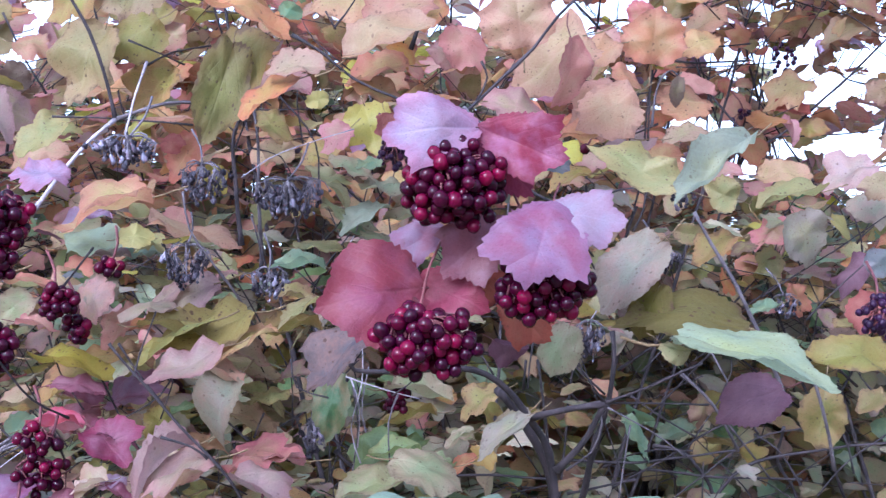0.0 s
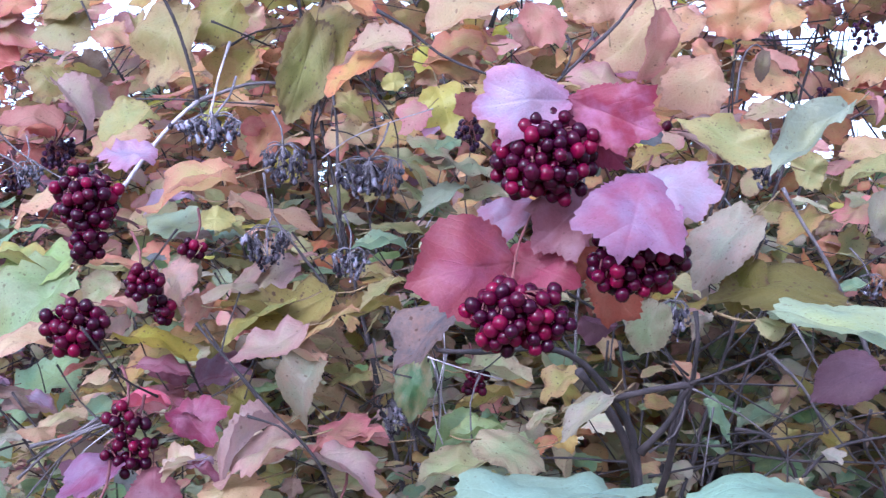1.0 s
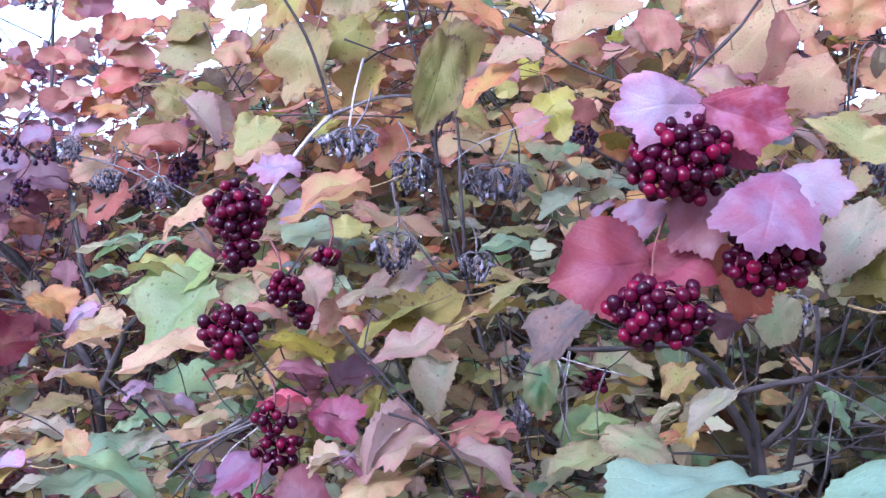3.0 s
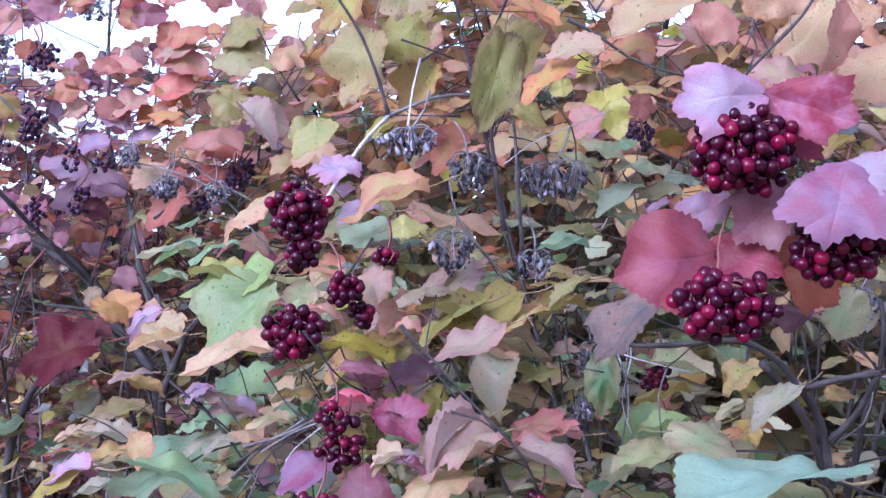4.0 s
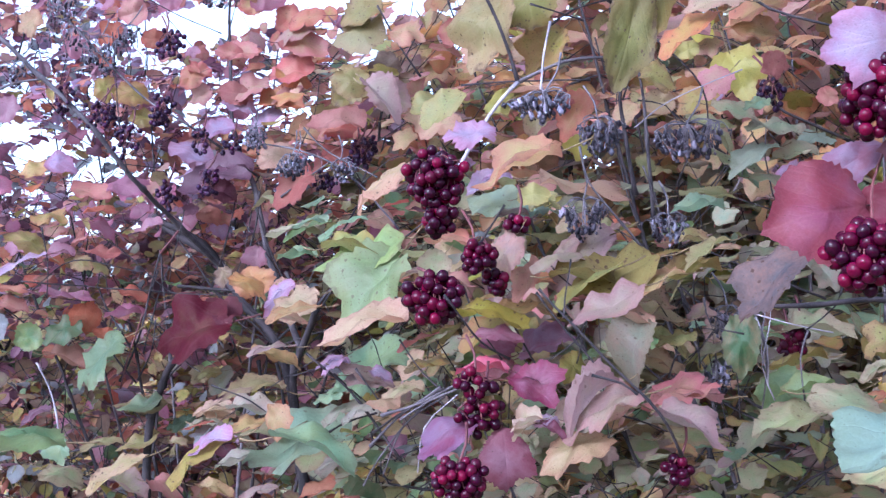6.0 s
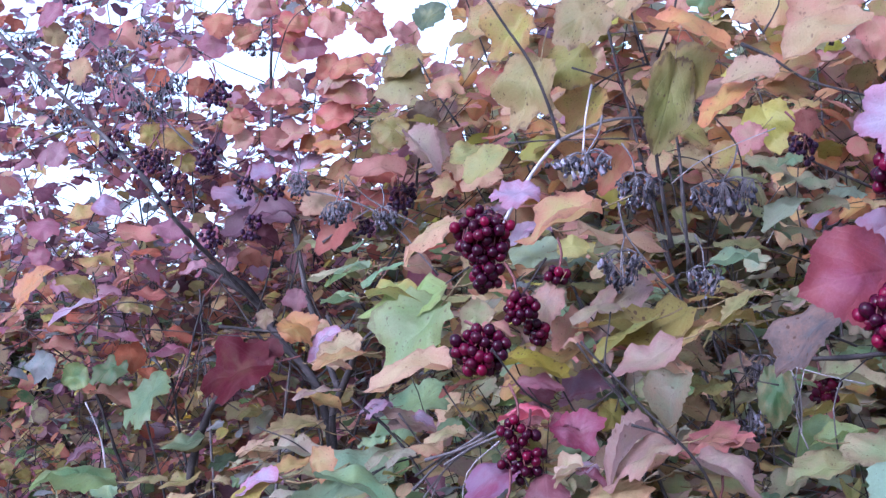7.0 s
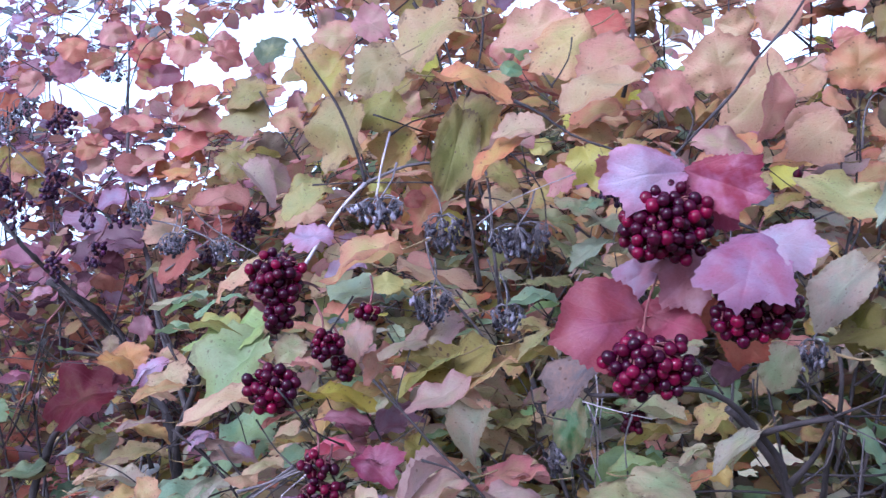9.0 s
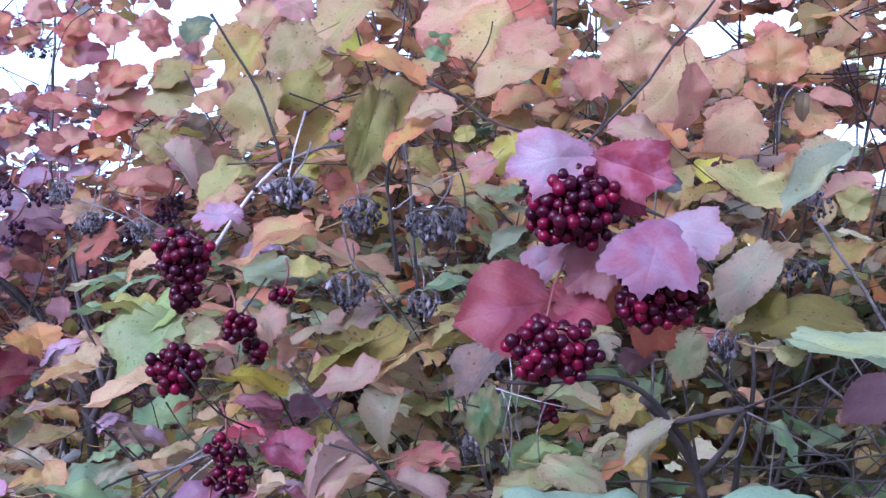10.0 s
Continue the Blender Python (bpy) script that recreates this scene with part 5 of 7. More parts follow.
leaf(front, "heart", 2, "salmon", -0.286, 1.266, 1.780, -24, -63, 122, 0.042)
leaf(front, "oval", 3, "olive", -0.296, 1.263, 1.804, -29, -56, 133, 0.050)
leaf(front, "heart", 4, "coral", -0.204, 1.452, 1.896, -88, -22, 173, 0.037)
leaf(front, "lobed", 5, "green", -0.168, 1.358, 1.879, -87, -9, 151, 0.040)
leaf(front, "oval", 0, "mint", -0.196, 1.357, 1.836, -119, 67, 152, 0.031, 1.09)
leaf(front, "heart", 1, "russet", -0.028, 1.230, 1.839, -14, -54, 116, 0.064)
leaf(front, "oval", 2, "salmon", -0.024, 1.262, 1.831, -11, -52, 109, 0.065)
leaf(front, "heart", 3, "russet", -0.107, 1.231, 1.804, -14, 46, -102, 0.057)
leaf(front, "oval", 4, "salmon", -0.038, 1.307, 1.752, -3, -42, 105, 0.081)
leaf(front, "oval", 5, "tan", -0.104, 1.299, 1.730, -10, 48, -91, 0.066)
leaf(front, "oval", 0, "pink", -0.121, 1.077, 1.678, -1, -44, 112, 0.063)
leaf(front, "oval", 1, "yellow", -0.148, 1.473, 1.748, -117, -74, -133, 0.033, 1.09)
leaf(front, "lobed", 7, "olivetan", -0.211, 1.286, 1.685, -11, 48, -89, 0.052)
leaf(front, "lobed", 0, "olivetan", -0.363, 1.290, 1.726, 7, 46, -88, 0.071)
leaf(front, "oval", 5, "yellowgreen", -0.286, 1.253, 1.699, 4, -37, 114, 0.045)
leaf(front, "lobed", 2, "russet", -0.064, 1.284, 1.692, -78, 12, -148, 0.036)
leaf(front, "lobed", 3, "coral", 0.040, 1.297, 1.771, 9, -53, 98, 0.052)
leaf(front, "heart", 2, "pink", 0.020, 1.245, 1.747, 13, -59, 101, 0.042)
leaf(front, "heart", 3, "yellow", -0.010, 1.340, 1.776, -21, -43, 122, 0.026)
leaf(front, "oval", 4, "salmon", 0.021, 1.307, 1.859, -7, 57, -87, 0.059)
leaf(front, "heart", 5, "orange", 0.120, 1.324, 1.837, 140, -62, -34, 0.048, 1.10)
leaf(front, "heart", 0, "coral", 0.224, 1.371, 1.827, 31, 71, -69, 0.038)
leaf(front, "oval", 1, "pink", 0.039, 1.052, 1.659, -7, 51, -88, 0.072)
leaf(front, "oval", 2, "orange", 0.203, 1.250, 1.658, 4, -31, 103, 0.083)
leaf(front, "oval", 3, "palepink", 0.240, 1.286, 1.661, -8, -32, 105, 0.064)
leaf(front, "oval", 4, "salmon", 0.280, 1.344, 1.651, 6, -52, 99, 0.053)
leaf(right, "oval", 5, "olivetan", 0.336, 1.450, 1.699, -1, -46, 100, 0.063)
leaf(front, "oval", 0, "russet", 0.308, 1.540, 1.779, -9, 47, -105, 0.063)
leaf(front, "heart", 1, "orange", 0.212, 1.425, 1.766, -19, 47, -96, 0.048)
leaf(front, "heart", 2, "russet", -0.313, 1.273, 1.657, -4, 75, -98, 0.029)
leaf(front, "oval", 3, "tan", -0.177, 1.374, 1.660, 134, -78, -34, 0.044, 1.10)
leaf(front, "heart", 4, "olivetan", -0.134, 1.430, 1.682, -28, -44, 126, 0.058)
leaf(front, "heart", 0, "mint", -0.070, 1.291, 1.638, -15, -29, 116, 0.032)
leaf(front, "lobed", 5, "yellowgreen", -0.225, 1.372, 1.600, -78, 18, -127, 0.036)
leaf(front, "lobed", 6, "yellowgreen", -0.355, 1.305, 1.553, -5, 18, -99, 0.045)
leaf(front, "oval", 3, "palegreen", -0.257, 1.421, 1.568, -3, 24, -83, 0.064)
leaf(front, "oval", 4, "mint", -0.122, 1.390, 1.570, -8, 31, -90, 0.044)
leaf(front, "lobed", 1, "yellowgreen", -0.012, 1.107, 1.518, 0, -19, 103, 0.026)
leaf(front, "oval", 0, "green", -0.248, 1.378, 1.486, 3, -20, 114, 0.041)
leaf(front, "heart", 1, "palepink", -0.237, 1.327, 1.512, -3, -15, 101, 0.035)
leaf(front, "heart", 2, "yellowgreen", -0.320, 1.365, 1.506, 9, -14, 107, 0.048)
leaf(front, "lobed", 5, "olivetan", -0.190, 1.285, 1.488, 3, 18, -90, 0.059)
leaf(front, "oval", 4, "olivetan", 0.160, 1.227, 1.615, -5, -23, 111, 0.054)
leaf(front, "oval", 5, "greyleaf", 0.164, 1.228, 1.601, -20, 24, -97, 0.054)
leaf(front, "lobed", 0, "brown", 0.167, 1.281, 1.583, 2, 20, -82, 0.049)
leaf(front, "lobed", 1, "gold", 0.212, 1.542, 1.587, -36, 36, -104, 0.034)
leaf(front, "lobed", 2, "tan", 0.262, 1.349, 1.555, 5, -23, 106, 0.055)
leaf(front, "heart", 3, "yellowgreen", 0.335, 1.306, 1.595, 125, -68, -26, 0.045, 1.05)
leaf(right, "oval", 4, "coral", 0.355, 1.357, 1.632, 4, -30, 104, 0.068)
leaf(right, "heart", 5, "olivetan", 0.344, 1.361, 1.556, -12, -20, 113, 0.065)
leaf(front, "oval", 0, "palegreen", 0.282, 1.250, 1.561, -8, 17, -91, 0.046)
leaf(front, "heart", 1, "olivetan", 0.121, 1.128, 1.510, -83, -3, -134, 0.038)
leaf(front, "heart", 2, "yellow", 0.222, 1.046, 1.458, -25, -27, 111, 0.021, 1.05)
leaf(front, "lobed", 1, "palegreen", 0.038, 1.018, 1.456, 9, -15, 102, 0.024)
leaf(front, "oval", 4, "lavender", -0.644, 1.268, 1.467, -13, -23, 104, 0.054)
leaf(front, "oval", 5, "tan", -0.608, 1.256, 1.439, 2, -16, 115, 0.073)
leaf(left, "heart", 1, "olive", -0.880, 1.753, 1.309, 14, -11, 111, 0.114)
leaf(front, "oval", 2, "lavender", -0.603, 1.334, 1.366, -2, -15, 112, 0.046)
leaf(front, "oval", 3, "mint", -0.593, 1.337, 1.343, -17, -20, 110, 0.045)
leaf(front, "heart", 4, "palepink", -0.607, 1.334, 1.351, -4, 11, -94, 0.071)
leaf(front, "heart", 5, "lavender", -0.560, 1.290, 1.355, -9, 17, -93, 0.034)
leaf(front, "oval", 0, "tan", -0.495, 1.302, 1.333, -10, -17, 119, 0.060)
leaf(front, "oval", 1, "greyleaf", -0.532, 1.247, 1.317, -3, -12, 108, 0.056)
leaf(front, "oval", 2, "greyleaf", -0.813, 1.408, 1.308, -3, 14, -86, 0.077)
leaf(front, "oval", 3, "palegreen", -0.701, 1.427, 1.280, -1, -8, 105, 0.095)
leaf(front, "oval", 4, "mint", -0.694, 1.276, 1.280, 0, 5, -87, 0.126)
leaf(front, "oval", 5, "russet", -0.488, 1.349, 1.397, -6, -6, 114, 0.061)
leaf(front, "oval", 0, "olive", -0.455, 1.356, 1.372, -8, 11, -89, 0.056)
leaf(front, "oval", 1, "tan", -0.382, 1.260, 1.440, -8, -12, 109, 0.044)
leaf(front, "lobed", 2, "lavender", -0.298, 1.101, 1.307, 11, -11, 113, 0.039)
leaf(front, "lobed", 3, "cream", -0.316, 1.078, 1.307, -12, -11, 116, 0.030)
leaf(front, "oval", 4, "magenta", -0.313, 1.078, 1.306, -17, 19, -94, 0.034)
leaf(front, "oval", 5, "salmon", -0.376, 1.280, 1.458, 2, 14, -88, 0.060)
leaf(front, "lobed", 6, "russet", -0.259, 1.279, 1.432, 14, -13, 106, 0.045)
leaf(front, "oval", 1, "olivetan", -0.249, 1.282, 1.415, -3, 16, -96, 0.081)
leaf(front, "oval", 2, "cream", -0.254, 1.180, 1.410, -11, 14, -92, 0.056)
leaf(front, "oval", 3, "olive", -0.199, 1.287, 1.457, -3, 12, -92, 0.045)
leaf(front, "oval", 4, "yellowgreen", -0.230, 1.288, 1.382, -8, 20, -85, 0.065)
leaf(front, "oval", 5, "green", -0.269, 1.283, 1.367, -3, -14, 111, 0.045)
leaf(front, "lobed", 4, "olive", -0.305, 1.227, 1.369, -68, 11, -127, 0.046)
leaf(front, "heart", 1, "palegreen", -0.222, 1.292, 1.344, -10, -12, 116, 0.046)
leaf(front, "oval", 2, "tan", -0.248, 1.267, 1.357, -13, 12, -94, 0.073)
leaf(front, "oval", 3, "greyleaf", -0.162, 1.204, 1.297, -1, -12, 103, 0.067)
leaf(front, "heart", 4, "green", -0.141, 1.353, 1.369, -13, 23, -85, 0.054)
leaf(front, "heart", 5, "palegreen", -0.139, 1.303, 1.362, 11, -20, 111, 0.032)
leaf(front, "oval", 0, "green", -0.088, 1.513, 1.383, -9, 14, -85, 0.043)
leaf(front, "oval", 1, "palegreen", -0.049, 1.519, 1.378, -6, 11, -94, 0.043)
leaf(front, "oval", 2, "olive", -0.012, 1.630, 1.331, -6, -7, 103, 0.089)
leaf(front, "oval", 3, "green", -0.023, 1.632, 1.290, 5, -10, 108, 0.073)
leaf(front, "heart", 4, "palegreen", -0.078, 1.417, 1.327, -70, -14, 155, 0.050)
leaf(front, "oval", 5, "olive", -0.479, 1.404, 1.356, 10, -12, 108, 0.076)
leaf(left, "oval", 0, "palegreen", -0.673, 1.518, 1.467, -15, 13, -91, 0.080)
leaf(front, "heart", 1, "russet", -0.424, 1.359, 1.390, -4, -14, 104, 0.037)
leaf(front, "oval", 2, "olivetan", -0.370, 1.313, 1.429, -27, 24, -93, 0.047)
# low left leaves: mauve and russet tints darkened to carry the shade there
leaf(left, "oval", 3, "mauve", -1.331, 1.728, 1.507, -9, 11, -79, 0.100)
leaf(left, "heart", 4, "russet", -1.254, 1.751, 1.479, -81, 1, -133, 0.062)
leaf(left, "heart", 5, "russet", -1.404, 1.710, 1.484, 7, 20, -88, 0.065)
leaf(left, "heart", 0, "darkgreen", -1.262, 1.752, 1.445, -28, -29, 136, 0.081, 1.05)
leaf(left, "heart", 1, "green", -1.334, 1.734, 1.430, -99, -74, -148, 0.057, 1.05)
leaf(left, "oval", 2, "mauve", -1.151, 1.781, 1.452, 7, -10, 107, 0.076)
leaf(left, "oval", 3, "russet", -1.182, 1.764, 1.562, 11, -27, 115, 0.064)
leaf(left, "heart", 4, "olivetan", -1.267, 1.741, 1.559, -34, 35, -106, 0.042, 1.05)
leaf(left, "heart", 5, "mauve", -1.231, 1.745, 1.621, -25, 18, -83, 0.061)
leaf(left, "lobed", 4, "tan", -0.920, 1.651, 1.281, 15, -11, 112, 0.074)
leaf(left, "oval", 1, "greyleaf", -0.924, 1.547, 1.275, -12, 9, -77, 0.094)
leaf(front, "oval", 2, "lavender", -0.785, 1.377, 1.265, 0, -10, 112, 0.058)
leaf(front, "heart", 3, "ashen", -0.633, 1.411, 1.353, -7, -19, 119, 0.040)
leaf(front, "heart", 4, "lavender", -0.604, 1.313, 1.374, -24, -19, 113, 0.040)
leaf(front, "oval", 5, "palepink", -0.608, 1.313, 1.362, -15, 16, -86, 0.064)
leaf(front, "heart", 0, "mint", -0.608, 1.316, 1.327, -10, -14, 112, 0.041)
leaf(front, "oval", 1, "greyleaf", -0.581, 1.325, 1.313, -5, -14, 116, 0.063)
leaf(front, "heart", 2, "tan", -0.508, 1.240, 1.320, 4, -11, 106, 0.044)
leaf(left, "oval", 3, "olive", -1.125, 1.803, 1.286, 8, -16, 108, 0.096)
leaf(left, "heart", 4, "olive", -1.030, 1.824, 1.345, -2, -21, 115, 0.055)
leaf(left, "oval", 5, "green", -0.748, 1.672, 1.581, -5, -13, 108, 0.089)
leaf(left, "oval", 0, "mint", -0.714, 1.578, 1.574, -4, -14, 106, 0.062)
leaf(left, "lobed", 1, "mauve", -0.949, 1.827, 1.562, -86, -11, 173, 0.051)
leaf(left, "oval", 2, "mauve", -1.264, 1.741, 1.567, 3, -30, 108, 0.071)
leaf(left, "oval", 3, "russet", -1.409, 1.706, 1.518, -8, 21, -81, 0.064)
leaf(left, "oval", 4, "russet", -1.246, 1.758, 1.426, -17, 25, -88, 0.066)
leaf(left, "heart", 5, "russet", -1.190, 1.767, 1.495, -6, 11, -86, 0.066)
leaf(left, "lobed", 6, "slate", -1.404, 1.711, 1.472, -73, -20, 176, 0.066)
leaf(left, "heart", 1, "plum", -1.328, 1.747, 1.290, -13, -13, 114, 0.073)
leaf(left, "oval", 2, "russet", -1.329, 1.738, 1.392, -14, 14, -90, 0.092)
leaf(left, "oval", 3, "olive", -1.141, 1.802, 1.238, -14, -16, 116, 0.084)
leaf(left, "lobed", 2, "darkgreen", -1.079, 1.817, 1.260, -1, -18, 117, 0.061)
leaf(front, "oval", 5, "palepink", -0.680, 1.343, 1.391, 7, -8, 113, 0.068)
leaf(left, "heart", 0, "brown", -1.009, 1.814, 1.528, -77, -2, 168, 0.042)
leaf(left, "heart", 1, "mauve", -1.388, 1.701, 1.640, 102, -68, 24, 0.041, 1.05)
leaf(left, "lobed", 6, "olivetan", -1.328, 1.717, 1.639, 3, 24, -89, 0.071)
leaf(left, "heart", 3, "russet", -1.188, 1.756, 1.636, 8, -18, 117, 0.060)
leaf(left, "lobed", 0, "mauve", -1.109, 1.779, 1.616, -18, -26, 121, 0.053)
leaf(front, "oval", 5, "palegreen", 0.003, 1.614, 1.308, -9, 14, -94, 0.051)
leaf(front, "heart", 0, "salmon", 0.059, 1.616, 1.282, 0, 14, -100, 0.043)
leaf(front, "heart", 1, "olivetan", 0.169, 1.613, 1.319, 8, 30, -92, 0.043, 1.05)
leaf(front, "lobed", 4, "palegreen", 0.169, 1.615, 1.290, -11, 9, -104, 0.035)
leaf(right, "heart", 3, "darkgreen", 0.347, 1.614, 1.312, -20, -19, 104, 0.064)
leaf(right, "lobed", 6, "brown", 0.333, 1.510, 1.364, -84, 13, -141, 0.049)
leaf(front, "lobed", 7, "olive", 0.057, 1.609, 1.374, -83, -5, 134, 0.067)
leaf(front, "heart", 0, "greyleaf", 0.260, 1.605, 1.441, -14, -20, 100, 0.045)
leaf(front, "heart", 1, "yellowgreen", 0.154, 1.201, 1.476, -23, 29, -118, 0.031, 1.05)
leaf(right, "lobed", 2, "salmon", 0.492, 1.600, 1.509, -82, -6, 114, 0.051)
leaf(right, "heart", 3, "mint", 0.407, 1.401, 1.478, -18, -19, 102, 0.041)
leaf(front, "heart", 4, "coral", 0.215, 1.477, 1.838, -76, -9, 158, 0.044)
leaf(right, "heart", 5, "tan", 0.443, 1.771, 1.932, -1, -49, 95, 0.076)
leaf(right, "lobed", 6, "salmon", 0.506, 1.871, 1.924, 97, -76, -0, 0.044)
leaf(right, "lobed", 7, "tan", 0.600, 1.876, 1.857, -27, -35, 118, 0.093)
leaf(right, "oval", 2, "russet", 0.540, 1.880, 1.805, -1, 45, -106, 0.066)
leaf(right, "oval", 3, "olivetan", 0.577, 1.882, 1.779, -8, 74, -102, 0.059)
leaf(front, "oval", 4, "salmon", 0.272, 1.587, 1.686, -5, 40, -109, 0.073)
leaf(right, "lobed", 3, "coral", 0.384, 1.491, 1.633, 9, -31, 97, 0.044)
leaf(right, "oval", 0, "olivetan", 0.431, 1.589, 1.656, 12, 50, -97, 0.079)
leaf(right, "lobed", 5, "palepink", 0.600, 1.588, 1.675, -20, -33, 102, 0.087)
leaf(front, "oval", 2, "olivetan", 0.280, 1.395, 1.566, -107, 78, 147, 0.044, 1.01)
leaf(front, "oval", 3, "palegreen", 0.217, 1.293, 1.592, 8, -25, 89, 0.042)
leaf(right, "oval", 4, "tan", 0.750, 1.968, 1.972, -7, -45, 105, 0.101)
leaf(right, "lobed", 1, "salmon", 0.687, 1.965, 2.015, -21, 43, -120, 0.088)
leaf(right, "lobed", 2, "tan", 0.778, 1.976, 1.866, -32, -52, 120, 0.056)
leaf(right, "heart", 1, "olivetan", 0.610, 1.968, 1.984, -38, -56, 136, 0.058)
leaf(right, "lobed", 4, "tan", 0.661, 1.690, 1.657, 20, -65, 76, 0.061)
leaf(right, "lobed", 5, "olive", 0.475, 1.403, 1.450, 5, 12, -91, 0.048)
leaf(right, "heart", 4, "brown", 0.405, 1.496, 1.559, -14, -28, 99, 0.038)
leaf(right, "heart", 5, "olive", 0.576, 1.510, 1.359, -8, -29, 101, 0.047, 1.05)
leaf(right, "lobed", 0, "palegreen", 0.357, 1.404, 1.446, -22, 14, -104, 0.043)
leaf(front, "heart", 1, "mauve", 0.094, 1.284, 1.722, -27, 44, -116, 0.047)
leaf(front, "lobed", 2, "orange", 0.190, 1.481, 1.770, -85, 19, -160, 0.089)
leaf(front, "heart", 3, "greyleaf", 0.220, 1.499, 1.515, -165, -88, -100, 0.038, 1.05)
leaf(front, "oval", 4, "palegreen", 0.108, 1.562, 1.333, -44, -5, 103, 0.134)
leaf(front, "oval", 5, "palegreen", -0.133, 1.339, 1.649, -16, 29, -98, 0.063)
leaf(front, "heart", 0, "palegreen", -0.036, 1.365, 1.612, 9, -22, 110, 0.071)
leaf(front, "heart", 1, "frost", -0.067, 1.359, 1.592, -17, -17, 119, 0.068)
leaf(front, "oval", 2, "palegreen", -0.017, 1.372, 1.583, 1, -35, 104, 0.059)
leaf(front, "oval", 3, "yellowgreen", -0.155, 1.336, 1.628, -5, 27, -80, 0.049)
leaf(front, "heart", 4, "frost", 0.003, 1.426, 1.608, 10, -33, 111, 0.049)
leaf(front, "oval", 5, "palegreen", -0.097, 1.355, 1.561, -7, 21, -81, 0.057)
branch(front, "dark", 0.0010, 0.0006, (0.114, 0.983, 1.528), (0.106, 0.983, 1.521), (0.098, 0.982, 1.512))
branch(front, "dark", 0.0010, 0.0006, (0.114, 0.983, 1.528), (0.109, 0.984, 1.513), (0.103, 0.984, 1.495))
branch(front, "dark", 0.0010, 0.0006, (0.114, 0.983, 1.528), (0.122, 0.985, 1.521), (0.130, 0.987, 1.511))
branch(front, "dark", 0.0010, 0.0006, (0.114, 0.983, 1.528), (0.123, 0.986, 1.515), (0.132, 0.988, 1.500))
branch(front, "dark", 0.0010, 0.0006, (0.114, 0.983, 1.528), (0.118, 0.984, 1.532), (0.121, 0.984, 1.534))
branch(front, "dark", 0.0010, 0.0008, (-0.183, 1.382, 1.559), (-0.171, 1.382, 1.585), (-0.161, 1.381, 1.607))
branch(front, "grey", 0.0010, 0.0008, (-0.213, 1.275, 1.575), (-0.207, 1.277, 1.554), (-0.202, 1.280, 1.531))
branch(front, "dark", 0.0009, 0.0007, (-0.143, 1.388, 1.556), (-0.129, 1.389, 1.572), (-0.118, 1.389, 1.588))
branch(front, "pale", 0.0009, 0.0007, (-0.116, 1.393, 1.548), (-0.106, 1.393, 1.565), (-0.103, 1.392, 1.580))
branch(front, "dark", 0.0011, 0.0009, (0.159, 1.179, 1.583), (0.184, 1.182, 1.592), (0.211, 1.186, 1.594))
branch(front, "dark", 0.0012, 0.0011, (0.206, 1.239, 1.553), (0.216, 1.239, 1.575), (0.221, 1.237, 1.603))
branch(left, "dark", 0.0031, 0.0022, (-1.172, 1.945, 1.505), (-1.025, 1.868, 1.489), (-0.916, 1.784, 1.478), (-0.800, 1.703, 1.438))
branch(left, "dark", 0.0025, 0.0019, (-0.839, 1.692, 1.505), (-0.824, 1.697, 1.470), (-0.796, 1.704, 1.440))
branch(left, "dark", 0.0031, 0.0015, (-0.798, 1.704, 1.438), (-0.774, 1.705, 1.465), (-0.715, 1.661, 1.490), (-0.633, 1.622, 1.509))
branch(left, "dark", 0.0087, 0.0056, (-0.888, 1.829, 0.989), (-0.880, 1.814, 1.187), (-0.881, 1.809, 1.246), (-0.883, 1.802, 1.325), (-0.834, 1.753, 1.394), (-0.795, 1.704, 1.442))
branch(left, "dark", 0.0037, 0.0031, (-0.976, 1.893, 1.279), (-0.983, 1.888, 1.321), (-0.987, 1.885, 1.357))
branch(front, "dark", 0.0014, 0.0011, (-0.625, 1.331, 1.352), (-0.599, 1.338, 1.325), (-0.576, 1.343, 1.303))
branch(front, "dark", 0.0011, 0.0010, (-0.833, 1.402, 1.341), (-0.779, 1.412, 1.315), (-0.727, 1.424, 1.271))
branch(front, "grey", 0.0019, 0.0015, (-0.519, 1.199, 1.308), (-0.473, 1.205, 1.321), (-0.426, 1.210, 1.343))
branch(front, "dark", 0.0009, 0.0007, (-0.150, 1.145, 1.421), (-0.144, 1.148, 1.393), (-0.113, 1.154, 1.382))
branch(front, "dark", 0.0010, 0.0008, (-0.194, 1.196, 1.338), (-0.189, 1.195, 1.352), (-0.184, 1.195, 1.363))
branch(front, "dark", 0.0010, 0.0008, (-0.223, 1.189, 1.358), (-0.210, 1.193, 1.345), (-0.200, 1.195, 1.335))
branch(front, "dark", 0.0011, 0.0011, (-0.255, 1.053, 1.353), (-0.227, 1.058, 1.343), (-0.213, 1.061, 1.332))
branch(left, "dark", 0.0074, 0.0050, (-1.343, 2.212, 1.649), (-1.258, 2.178, 1.600), (-1.175, 2.144, 1.553), (-1.124, 2.106, 1.492))
branch(left, "dark", 0.0019, 0.0015, (-0.999, 1.958, 1.677), (-1.014, 1.961, 1.607), (-1.054, 1.965, 1.492))
branch(left, "dark", 0.0019, 0.0015, (-1.011, 1.958, 1.651), (-0.986, 1.970, 1.557), (-0.956, 1.981, 1.480))
branch(left, "grey", 0.0015, 0.0011, (-0.789, 1.680, 1.737), (-0.754, 1.689, 1.696), (-0.661, 1.657, 1.641))
